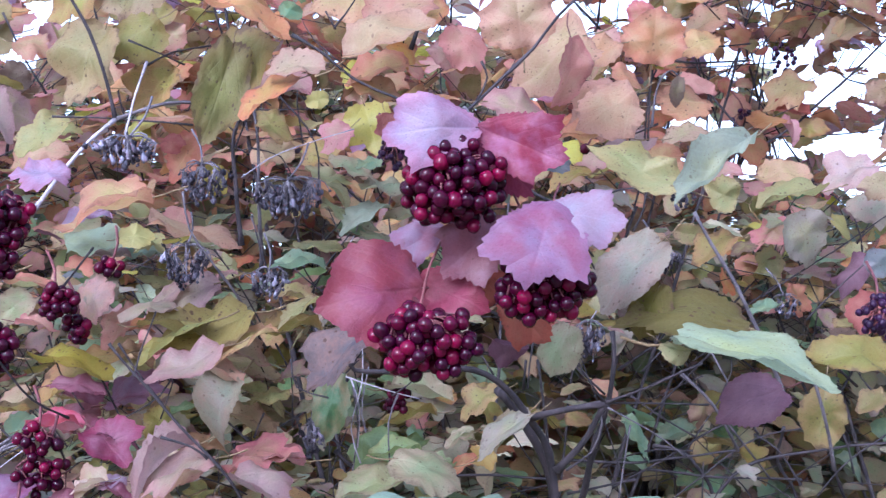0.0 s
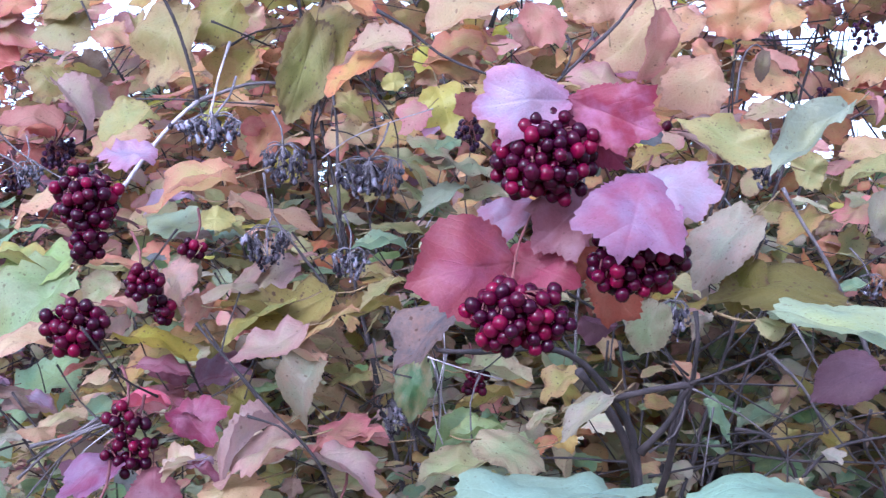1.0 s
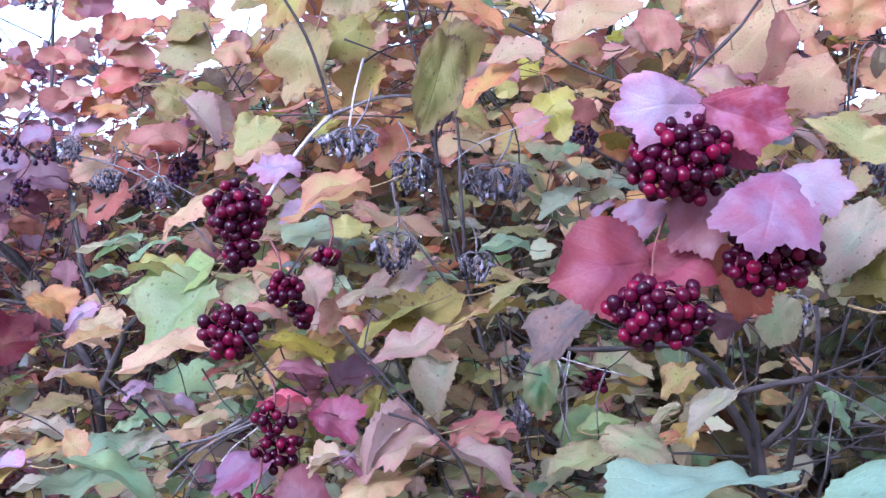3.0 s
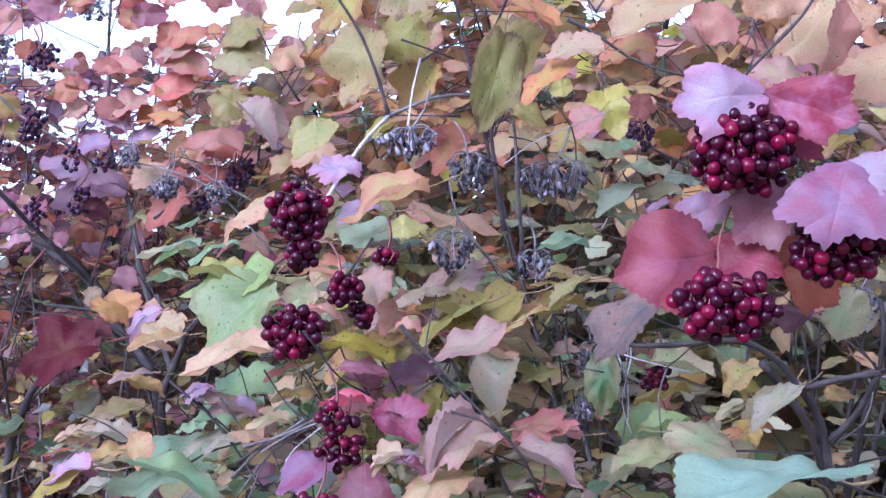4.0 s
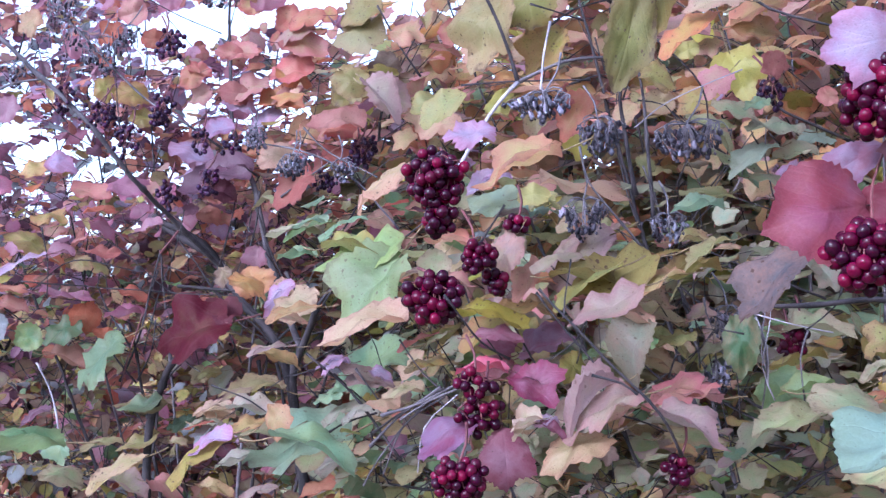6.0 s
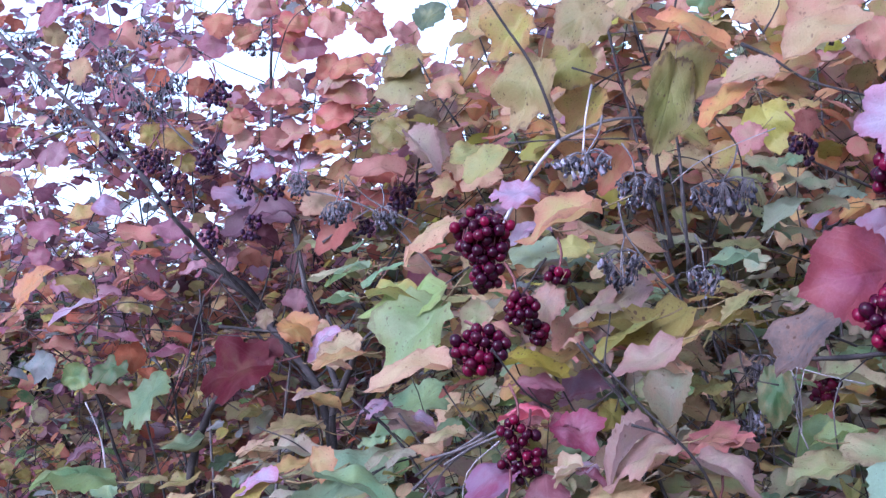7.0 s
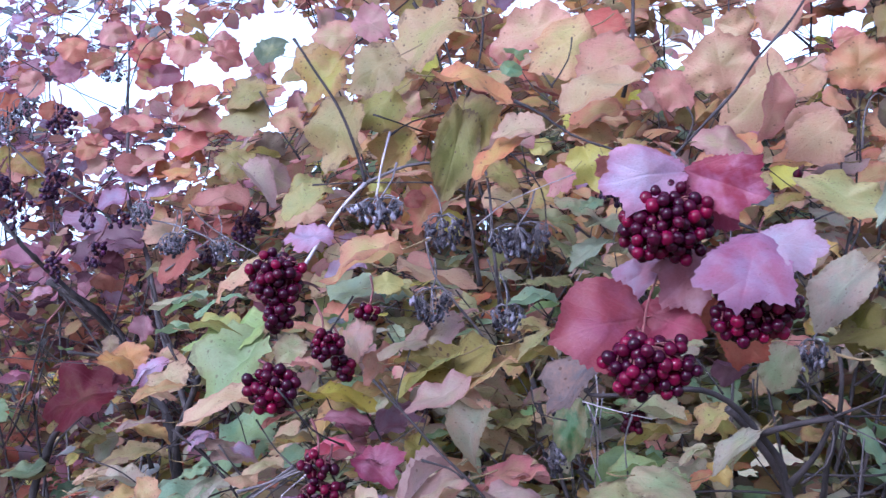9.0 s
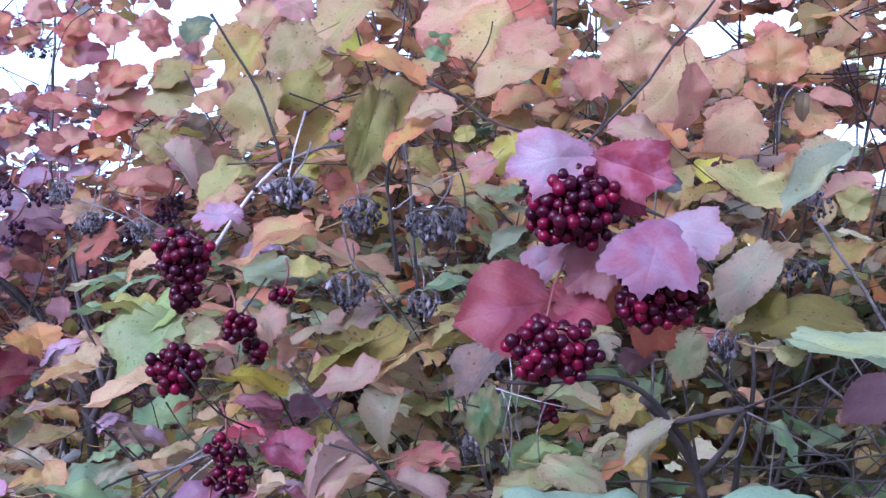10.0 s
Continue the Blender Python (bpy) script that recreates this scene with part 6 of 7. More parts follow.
branch(left, "grey", 0.0015, 0.0011, (-0.837, 1.682, 1.627), (-0.794, 1.687, 1.653), (-0.753, 1.691, 1.677))
branch(front, "dark", 0.0012, 0.0010, (-0.381, 1.154, 1.491), (-0.367, 1.155, 1.510), (-0.351, 1.155, 1.532))
branch(front, "dark", 0.0012, 0.0010, (0.029, 1.354, 1.440), (0.044, 1.356, 1.418), (0.059, 1.357, 1.395))
branch(front, "dark", 0.0012, 0.0011, (0.141, 1.336, 1.415), (0.162, 1.337, 1.396), (0.188, 1.349, 1.372))
branch(front, "dark", 0.0011, 0.0009, (0.102, 1.304, 1.439), (0.098, 1.306, 1.407), (0.096, 1.308, 1.381))
branch(front, "dark", 0.0012, 0.0010, (0.190, 1.299, 1.503), (0.203, 1.297, 1.541), (0.219, 1.294, 1.586))
branch(front, "dark", 0.0010, 0.0009, (0.223, 1.307, 1.400), (0.248, 1.305, 1.426), (0.264, 1.303, 1.448))
branch(front, "dark", 0.0012, 0.0010, (0.218, 1.359, 1.372), (0.253, 1.370, 1.348), (0.301, 1.393, 1.319))
branch(front, "grey", 0.0012, 0.0010, (0.296, 1.304, 1.432), (0.322, 1.308, 1.387), (0.360, 1.332, 1.328))
branch(front, "dark", 0.0012, 0.0011, (0.444, 1.311, 1.342), (0.454, 1.312, 1.317), (0.462, 1.315, 1.285))
branch(front, "grey", 0.0011, 0.0010, (0.211, 1.418, 1.237), (0.219, 1.415, 1.286), (0.227, 1.412, 1.331))
branch(right, "dark", 0.0025, 0.0015, (0.342, 1.520, 1.219), (0.390, 1.516, 1.267), (0.457, 1.515, 1.285), (0.583, 1.514, 1.300))
branch(right, "dark", 0.0019, 0.0015, (0.273, 1.567, 1.259), (0.365, 1.568, 1.249), (0.480, 1.568, 1.245))
branch(right, "dark", 0.0014, 0.0011, (0.372, 1.513, 1.322), (0.398, 1.515, 1.289), (0.424, 1.518, 1.252))
branch(front, "dark", 0.0016, 0.0014, (0.155, 1.468, 1.241), (0.184, 1.468, 1.247), (0.241, 1.467, 1.258))
branch(right, "dark", 0.0031, 0.0021, (0.377, 1.627, 1.120), (0.368, 1.600, 1.218), (0.342, 1.567, 1.261), (0.319, 1.565, 1.283), (0.281, 1.565, 1.291))
branch(right, "dark", 0.0025, 0.0019, (0.503, 1.627, 1.120), (0.482, 1.600, 1.218), (0.449, 1.566, 1.268), (0.442, 1.513, 1.318))
branch(right, "dark", 0.0011, 0.0010, (0.487, 1.519, 1.230), (0.517, 1.516, 1.267), (0.576, 1.513, 1.311))
branch(right, "dark", 0.0011, 0.0010, (0.294, 1.520, 1.222), (0.331, 1.518, 1.252), (0.405, 1.514, 1.304), (0.472, 1.513, 1.318))
branch(front, "dark", 0.0010, 0.0009, (0.205, 1.516, 1.267), (0.257, 1.515, 1.289), (0.324, 1.515, 1.289))
branch(front, "dark", 0.0015, 0.0012, (-0.566, 1.304, 1.279), (-0.511, 1.292, 1.310), (-0.461, 1.269, 1.332))
branch(front, "dark", 0.0011, 0.0010, (-0.686, 1.385, 1.249), (-0.659, 1.388, 1.274), (-0.622, 1.394, 1.289))
branch(front, "dark", 0.0012, 0.0010, (-0.367, 1.230, 1.407), (-0.347, 1.237, 1.363), (-0.319, 1.247, 1.307))
branch(front, "grey", 0.0012, 0.0011, (-0.475, 1.318, 1.320), (-0.518, 1.312, 1.294), (-0.561, 1.307, 1.248), (-0.583, 1.305, 1.214))
branch(front, "grey", 0.0011, 0.0010, (-0.488, 1.336, 1.323), (-0.538, 1.329, 1.279), (-0.565, 1.328, 1.224))
branch(front, "dark", 0.0012, 0.0010, (-0.582, 1.295, 1.359), (-0.560, 1.302, 1.324), (-0.544, 1.306, 1.302))
branch(front, "dark", 0.0011, 0.0009, (-0.288, 1.440, 1.549), (-0.257, 1.449, 1.504), (-0.224, 1.459, 1.443))
branch(front, "dark", 0.0010, 0.0008, (-0.128, 1.374, 1.460), (-0.110, 1.381, 1.410), (-0.099, 1.387, 1.362))
branch(front, "pale", 0.0008, 0.0007, (-0.090, 1.385, 1.403), (-0.099, 1.387, 1.348), (-0.085, 1.393, 1.306))
branch(left, "dark", 0.0011, 0.0010, (-0.770, 1.657, 1.510), (-0.789, 1.656, 1.475), (-0.809, 1.656, 1.423))
branch(left, "dark", 0.0015, 0.0011, (-1.181, 1.884, 1.535), (-1.216, 1.883, 1.453), (-1.261, 1.881, 1.351))
branch(left, "dark", 0.0012, 0.0010, (-1.090, 1.902, 1.511), (-1.033, 1.919, 1.426), (-0.954, 1.938, 1.371))
branch(front, "dark", 0.0015, 0.0022, (0.174, 1.060, 1.817), (0.220, 1.211, 1.915), (0.255, 1.508, 2.069), (0.268, 1.920, 2.028), (0.242, 2.058, 1.540), (0.192, 1.982, 1.143))
branch(front, "red", 0.0011, 0.0011, (0.020, 0.980, 1.634), (0.031, 0.883, 1.608), (0.023, 0.856, 1.588), (0.014, 0.848, 1.578))
branch(front, "red", 0.0011, 0.0010, (0.031, 0.883, 1.608), (0.051, 0.872, 1.565), (0.067, 0.866, 1.524), (0.070, 0.862, 1.500))
branch(front, "red", 0.0011, 0.0010, (0.031, 0.893, 1.610), (0.014, 0.885, 1.546), (-0.007, 0.866, 1.497), (-0.014, 0.827, 1.462))
branch(front, "green", 0.0012, 0.0015, (0.049, 0.857, 1.309), (0.073, 0.935, 1.283), (0.106, 1.130, 1.205), (0.124, 1.450, 1.049))
branch(front, "green", 0.0012, 0.0015, (0.190, 0.858, 1.323), (0.232, 0.966, 1.279), (0.322, 1.339, 1.117))
cluster(left, "dry", -1.363, 1.780, 2.083, 0.076, 0.044, 20, 0.04)
cluster(left, "dry", -1.444, 1.765, 1.991, 0.065, 0.049, 20, 0.04)
cluster(left, "dry", -1.309, 1.805, 1.982, 0.098, 0.065, 20, 0.04)
cluster(left, "dry", -1.238, 1.817, 2.075, 0.060, 0.044, 20, 0.04)
cluster(left, "dry", -1.339, 1.699, 1.896, 0.062, 0.042, 20, 0.04)
cluster(left, "dry", -1.169, 1.794, 1.962, 0.053, 0.043, 20, 0.04)
cluster(left, "dry", -1.469, 1.751, 2.069, 0.065, 0.044, 20, 0.04)
cluster(left, "dark", -1.026, 1.684, 1.906, 0.059, 0.045, 18, 0.04)
cluster(left, "dark", -1.207, 1.744, 1.809, 0.073, 0.047, 18, 0.04)
cluster(left, "dark", -1.136, 1.717, 1.751, 0.061, 0.051, 18, 0.04)
cluster(left, "dark", -1.050, 1.687, 1.782, 0.040, 0.035, 18, 0.04)
cluster(left, "dark", -0.718, 1.738, 1.692, 0.058, 0.048, 18, 0.04)
cluster(left, "dark", -0.984, 1.716, 1.666, 0.049, 0.045, 18, 0.04)
cluster(left, "dark", -1.264, 1.725, 1.844, 0.047, 0.052, 18, 0.04)
cluster(left, "dark", -0.794, 1.772, 1.658, 0.040, 0.035, 18, 0.04)
branch(left, "dark", 0.0031, 0.0019, (-1.283, 1.987, 1.147), (-1.261, 1.988, 1.214), (-1.250, 1.986, 1.281), (-1.221, 1.989, 1.336), (-1.164, 2.001, 1.389))
branch(left, "dark", 0.0037, 0.0025, (-1.000, 2.071, 1.128), (-1.009, 2.060, 1.220), (-1.017, 2.050, 1.311), (-1.022, 2.043, 1.380), (-0.980, 2.051, 1.422), (-0.960, 2.053, 1.467))
branch(left, "dark", 0.0025, 0.0015, (-1.022, 2.043, 1.380), (-1.062, 2.027, 1.428), (-1.113, 2.008, 1.477), (-1.170, 1.984, 1.572), (-1.199, 1.971, 1.619))
branch(left, "dark", 0.0012, 0.0009, (-1.302, 1.637, 1.519), (-1.170, 1.677, 1.500), (-1.038, 1.716, 1.482), (-0.925, 1.750, 1.469))
branch(left, "dark", 0.0012, 0.0009, (-1.113, 1.703, 1.383), (-1.081, 1.704, 1.480), (-1.046, 1.708, 1.556), (-1.026, 1.708, 1.624))
branch(left, "dark", 0.0011, 0.0009, (-1.284, 1.644, 1.503), (-1.213, 1.660, 1.548), (-1.101, 1.695, 1.521))
branch(left, "dark", 0.0015, 0.0011, (-1.126, 1.703, 1.339), (-1.098, 1.707, 1.392), (-1.089, 1.705, 1.441))
branch(left, "red", 0.0012, 0.0010, (-1.128, 1.651, 1.329), (-1.106, 1.652, 1.395), (-1.082, 1.654, 1.452))
branch(left, "dark", 0.0010, 0.0009, (-0.974, 1.829, 1.606), (-0.922, 1.852, 1.509), (-0.914, 1.861, 1.425))
branch(left, "dark", 0.0011, 0.0009, (-0.957, 1.831, 1.631), (-0.978, 1.832, 1.554), (-1.004, 1.830, 1.494))
leaf(front, "lobed", 4, "greyleaf", -0.351, 1.227, 1.484, 7, -24, 103, 0.042)
leaf(front, "oval", 1, "cream", -0.276, 1.205, 1.471, 7, -18, 110, 0.064)
leaf(front, "oval", 2, "goldolive", -0.311, 1.183, 1.454, -3, 14, -87, 0.073)
leaf(front, "oval", 3, "russet", -0.318, 1.234, 1.427, 7, 19, -100, 0.050)
leaf(front, "oval", 4, "brown", -0.289, 1.227, 1.425, -2, 15, -95, 0.048)
leaf(front, "lobed", 1, "tan", -0.244, 1.241, 1.428, -3, 15, -101, 0.068)
leaf(front, "heart", 0, "yellowgreen", -0.167, 1.251, 1.380, -8, -13, 110, 0.048)
leaf(front, "lobed", 3, "palepink", -0.175, 1.249, 1.397, 13, 26, -97, 0.037)
leaf(front, "oval", 2, "olive", -0.135, 1.279, 1.452, -1, -11, 111, 0.080)
leaf(front, "lobed", 5, "magenta", -0.361, 1.166, 1.347, -6, 13, -90, 0.061)
leaf(front, "oval", 4, "cream", -0.256, 1.146, 1.323, -11, -15, 100, 0.074)
leaf(front, "oval", 5, "salmon", -0.231, 1.139, 1.316, -13, -28, 118, 0.047, 1.04)
leaf(front, "lobed", 0, "pink", -0.140, 1.187, 1.319, 7, -9, 105, 0.078)
leaf(front, "oval", 1, "palegreen", -0.202, 1.164, 1.280, 7, 18, -93, 0.067)
leaf(front, "oval", 2, "lightgreen", -0.024, 1.268, 1.316, 2, -15, 107, 0.065)
leaf(front, "lobed", 3, "lightgreen", 0.014, 1.252, 1.303, -10, -8, 107, 0.066)
leaf(front, "oval", 4, "palegreen", 0.034, 1.272, 1.339, -12, -12, 102, 0.035)
leaf(front, "lobed", 5, "olivetan", 0.071, 1.423, 1.373, -25, -18, 109, 0.065)
leaf(front, "lobed", 6, "palegreen", 0.088, 1.306, 1.351, -19, -9, 110, 0.063)
leaf(front, "heart", 1, "green", -0.132, 1.436, 1.367, 13, 15, -97, 0.066)
leaf(front, "oval", 2, "palegreen", -0.069, 1.411, 1.376, -2, 15, -97, 0.085)
leaf(front, "heart", 3, "greyleaf", -0.074, 1.443, 1.344, -11, -12, 107, 0.056)
leaf(front, "oval", 4, "olivetan", -0.261, 1.325, 1.352, 8, 27, -95, 0.042)
leaf(front, "oval", 5, "tan", -0.286, 1.274, 1.334, -10, 9, -86, 0.059)
leaf(front, "oval", 0, "yellowgreen", -0.276, 1.331, 1.393, -3, 13, -88, 0.047)
leaf(front, "oval", 1, "olive", -0.131, 1.386, 1.360, -14, -13, 102, 0.050)
leaf(front, "oval", 2, "yellowgreen", -0.622, 1.312, 1.512, -5, 10, -92, 0.091)
leaf(front, "oval", 3, "mint_sheen", -0.429, 1.347, 1.550, 2, 19, -89, 0.066)
leaf(front, "oval", 4, "yellowgreen", -0.323, 1.336, 1.555, -9, -24, 111, 0.046)
leaf(front, "lobed", 1, "coral", -0.443, 1.201, 1.460, -3, 12, -92, 0.047)
leaf(front, "oval", 0, "goldolive", -0.429, 1.195, 1.422, -7, 9, -93, 0.095)
leaf(front, "oval", 1, "magenta", -0.401, 1.179, 1.394, 7, 17, -97, 0.061)
leaf(front, "oval", 2, "red", -0.361, 1.165, 1.355, 6, -9, 95, 0.059)
leaf(front, "oval", 3, "olivetan", -0.518, 1.332, 1.358, 6, 14, -92, 0.043)
leaf(front, "heart", 4, "palegreen", -0.473, 1.333, 1.397, -13, -12, 98, 0.038)
leaf(front, "heart", 5, "tan", -0.530, 1.325, 1.449, -13, 12, -97, 0.052)
leaf(left, "oval", 0, "tan", -0.928, 1.810, 1.493, -16, 18, -103, 0.076)
leaf(front, "oval", 1, "salmon", -0.710, 1.330, 1.430, 3, 13, -85, 0.055)
leaf(left, "oval", 2, "green", -0.717, 1.525, 1.517, 6, -13, 101, 0.061)
leaf(front, "oval", 3, "tan", -0.267, 1.363, 1.526, 3, -14, 95, 0.055)
leaf(front, "heart", 4, "palepink", -0.253, 1.316, 1.494, 2, -18, 98, 0.040)
branch(front, "dark", 0.0011, 0.0009, (-0.320, 1.143, 1.436), (-0.292, 1.148, 1.395), (-0.258, 1.154, 1.348), (-0.230, 1.169, 1.318))
branch(front, "dark", 0.0008, 0.0007, (-0.130, 1.283, 1.402), (-0.122, 1.286, 1.369), (-0.119, 1.287, 1.350))
branch(front, "dark", 0.0008, 0.0007, (-0.150, 1.281, 1.402), (-0.128, 1.284, 1.386), (-0.106, 1.288, 1.363))
branch(front, "pale", 0.0008, 0.0006, (-0.101, 1.266, 1.396), (-0.091, 1.269, 1.364), (-0.094, 1.272, 1.320))
branch(front, "dark", 0.0010, 0.0008, (-0.266, 1.169, 1.424), (-0.291, 1.189, 1.381), (-0.348, 1.207, 1.350))
branch(front, "dark", 0.0025, 0.0016, (-0.126, 1.350, 1.309), (-0.110, 1.353, 1.292), (-0.087, 1.355, 1.282))
branch(front, "dark", 0.0007, 0.0006, (-0.179, 1.308, 1.414), (-0.160, 1.312, 1.375), (-0.154, 1.316, 1.335))
branch(front, "dark", 0.0007, 0.0006, (-0.214, 1.274, 1.428), (-0.198, 1.277, 1.402), (-0.189, 1.280, 1.364))
leaf(front, "oval", 2, "palepink", -1.008, 1.394, 1.220, -19, 14, -87, 0.077)
leaf(front, "lobed", 1, "mint", -1.122, 1.466, 1.274, -80, 2, 169, 0.051)
leaf(front, "heart", 4, "palegreen", -1.084, 1.374, 1.238, -16, 8, -92, 0.070)
leaf(front, "heart", 5, "pink", -0.938, 1.411, 1.209, -14, 8, -89, 0.061)
leaf(front, "oval", 0, "tan", -0.879, 1.426, 1.202, -11, 12, -82, 0.060)
leaf(front, "oval", 1, "palepink", -0.721, 1.360, 1.204, 7, -12, 116, 0.055)
leaf(front, "oval", 2, "greyleaf", -0.791, 1.445, 1.233, -2, -14, 110, 0.062)
leaf(left, "oval", 3, "green", -1.118, 1.774, 1.300, -6, -21, 110, 0.083)
leaf(left, "oval", 4, "tan", -0.910, 1.618, 1.296, 8, -12, 109, 0.064)
leaf(left, "heart", 5, "tan", -0.816, 1.539, 1.269, 18, -15, 116, 0.068)
leaf(left, "oval", 0, "palegreen", -0.934, 1.614, 1.279, -11, -14, 108, 0.056)
leaf(left, "oval", 1, "olive", -1.085, 1.580, 1.248, 11, -12, 113, 0.069)
leaf(front, "heart", 2, "tan", -0.716, 1.354, 1.315, -80, 7, 157, 0.052)
leaf(left, "lobed", 5, "olivetan", -1.011, 1.597, 1.246, -10, 15, -86, 0.035)
leaf(front, "lobed", 6, "russet", -0.648, 1.377, 1.213, -9, -8, 119, 0.060)
branch(front, "dark", 0.0009, 0.0007, (-0.494, 1.207, 1.394), (-0.471, 1.214, 1.355), (-0.435, 1.224, 1.315), (-0.418, 1.230, 1.276))
branch(front, "dark", 0.0009, 0.0007, (-0.416, 1.219, 1.443), (-0.405, 1.223, 1.404), (-0.382, 1.231, 1.364))
branch(front, "dark", 0.0009, 0.0007, (-0.270, 1.196, 1.437), (-0.278, 1.197, 1.400), (-0.292, 1.197, 1.357))
branch(front, "dark", 0.0009, 0.0007, (-0.183, 1.264, 1.434), (-0.166, 1.270, 1.395), (-0.165, 1.273, 1.343))
branch(front, "pale", 0.0007, 0.0006, (-0.087, 1.230, 1.442), (-0.086, 1.234, 1.393), (-0.098, 1.235, 1.344), (-0.088, 1.239, 1.307))
branch(front, "dark", 0.0009, 0.0007, (-0.135, 1.276, 1.381), (-0.127, 1.281, 1.342), (-0.126, 1.285, 1.284))
branch(front, "dark", 0.0009, 0.0007, (-0.245, 1.159, 1.305), (-0.211, 1.166, 1.292), (-0.177, 1.174, 1.273))
branch(front, "grey", 0.0010, 0.0008, (-0.048, 1.242, 1.379), (-0.058, 1.242, 1.349), (-0.056, 1.245, 1.305))
branch(front, "dark", 0.0009, 0.0007, (-0.012, 1.195, 1.427), (-0.022, 1.194, 1.404), (-0.052, 1.190, 1.381))
branch(front, "dark", 0.0009, 0.0007, (-0.332, 1.231, 1.491), (-0.314, 1.237, 1.458), (-0.284, 1.245, 1.431))
branch(front, "dark", 0.0008, 0.0007, (-0.610, 1.335, 1.450), (-0.577, 1.344, 1.399), (-0.565, 1.350, 1.355))
branch(front, "dark", 0.0010, 0.0007, (-0.740, 1.470, 1.345), (-0.693, 1.478, 1.359), (-0.629, 1.488, 1.388))
branch(front, "dark", 0.0010, 0.0007, (-0.386, 1.235, 1.287), (-0.394, 1.236, 1.255), (-0.389, 1.239, 1.223))
branch(front, "pale", 0.0007, 0.0006, (-0.421, 1.175, 1.331), (-0.459, 1.170, 1.296), (-0.471, 1.171, 1.247))

# ---------------------------------------------------------------- the rest of the foliage


# openings through the foliage: bearing, height, and half sizes, seen from the meadow's edge
LEFT_OPENINGS = (
    (-0.557, 0.288, 0.052, 0.016),
    (-0.455, 0.298, 0.031, 0.020),
    (-0.406, 0.305, 0.026, 0.015),
    (-0.346, 0.306, 0.023, 0.030),
    (-0.374, 0.335, 0.031, 0.012),
    (-0.528, 0.349, 0.013, 0.007),
    (-0.580, 0.363, 0.016, 0.007),
    (-0.772, 0.204, 0.026, 0.009),
    (-0.738, 0.179, 0.023, 0.009),
    (-0.623, 0.302, 0.010, 0.006),
    (-0.745, 0.349, 0.013, 0.007),
)
RIGHT_OPENINGS = (
    (0.109, 0.262, 0.015, 0.014),
    (0.228, 0.176, 0.026, 0.008),
    (0.328, 0.208, 0.036, 0.011),
    (0.298, 0.208, 0.021, 0.010),
    (0.352, 0.160, 0.031, 0.011),
    (0.252, 0.138, 0.018, 0.011),
    (0.151, 0.282, 0.018, 0.010),
    (0.244, 0.236, 0.016, 0.007),
    (0.299, 0.236, 0.021, 0.007),
    (0.369, 0.236, 0.021, 0.007),
    (0.285, 0.282, 0.013, 0.007),
    (0.307, 0.155, 0.018, 0.007),
    (-0.378, 0.244, 0.018, 0.012),
    (-0.364, 0.277, 0.010, 0.010),
    (0.069, -0.095, 0.015, 0.011),
    (0.047, -0.107, 0.011, 0.007),
    (0.078, -0.098, 0.019, 0.009),
    (-0.785, -0.011, 0.011, 0.009),
    (-0.787, 0.012, 0.006, 0.005),
    (-0.793, -0.043, 0.007, 0.007),
)
OPENINGS = LEFT_OPENINGS + RIGHT_OPENINGS


def in_opening(p, grow):
    u, v = p.x / p.y, (p.z - 1.45) / p.y
    return any(((u - gu) / ru) ** 2 + ((v - gv) / rv) ** 2 < grow for gu, gv, ru, rv in OPENINGS)


# hollows in the front of the thicket, where the dark stems show: the same four numbers, and the depth
HOLLOWS = ((-0.67, -0.09, 0.06, 0.06, 2.5), (-0.50, -0.06, 0.045, 0.09, 2.5), (-0.59, 0.0, 0.08, 0.03, 2.2), (0.17, -0.09, 0.06, 0.05, 1.9), (0.05, -0.13, 0.04, 0.03, 1.9), (0.30, -0.10, 0.05, 0.05, 1.9))


def in_hollow(p):
    u, v = p.x / p.y, (p.z - 1.45) / p.y
    return any(p.y < deep and ((u - gu) / ru) ** 2 + ((v - gv) / rv) ** 2 < 1 for gu, gv, ru, rv, deep in HOLLOWS)


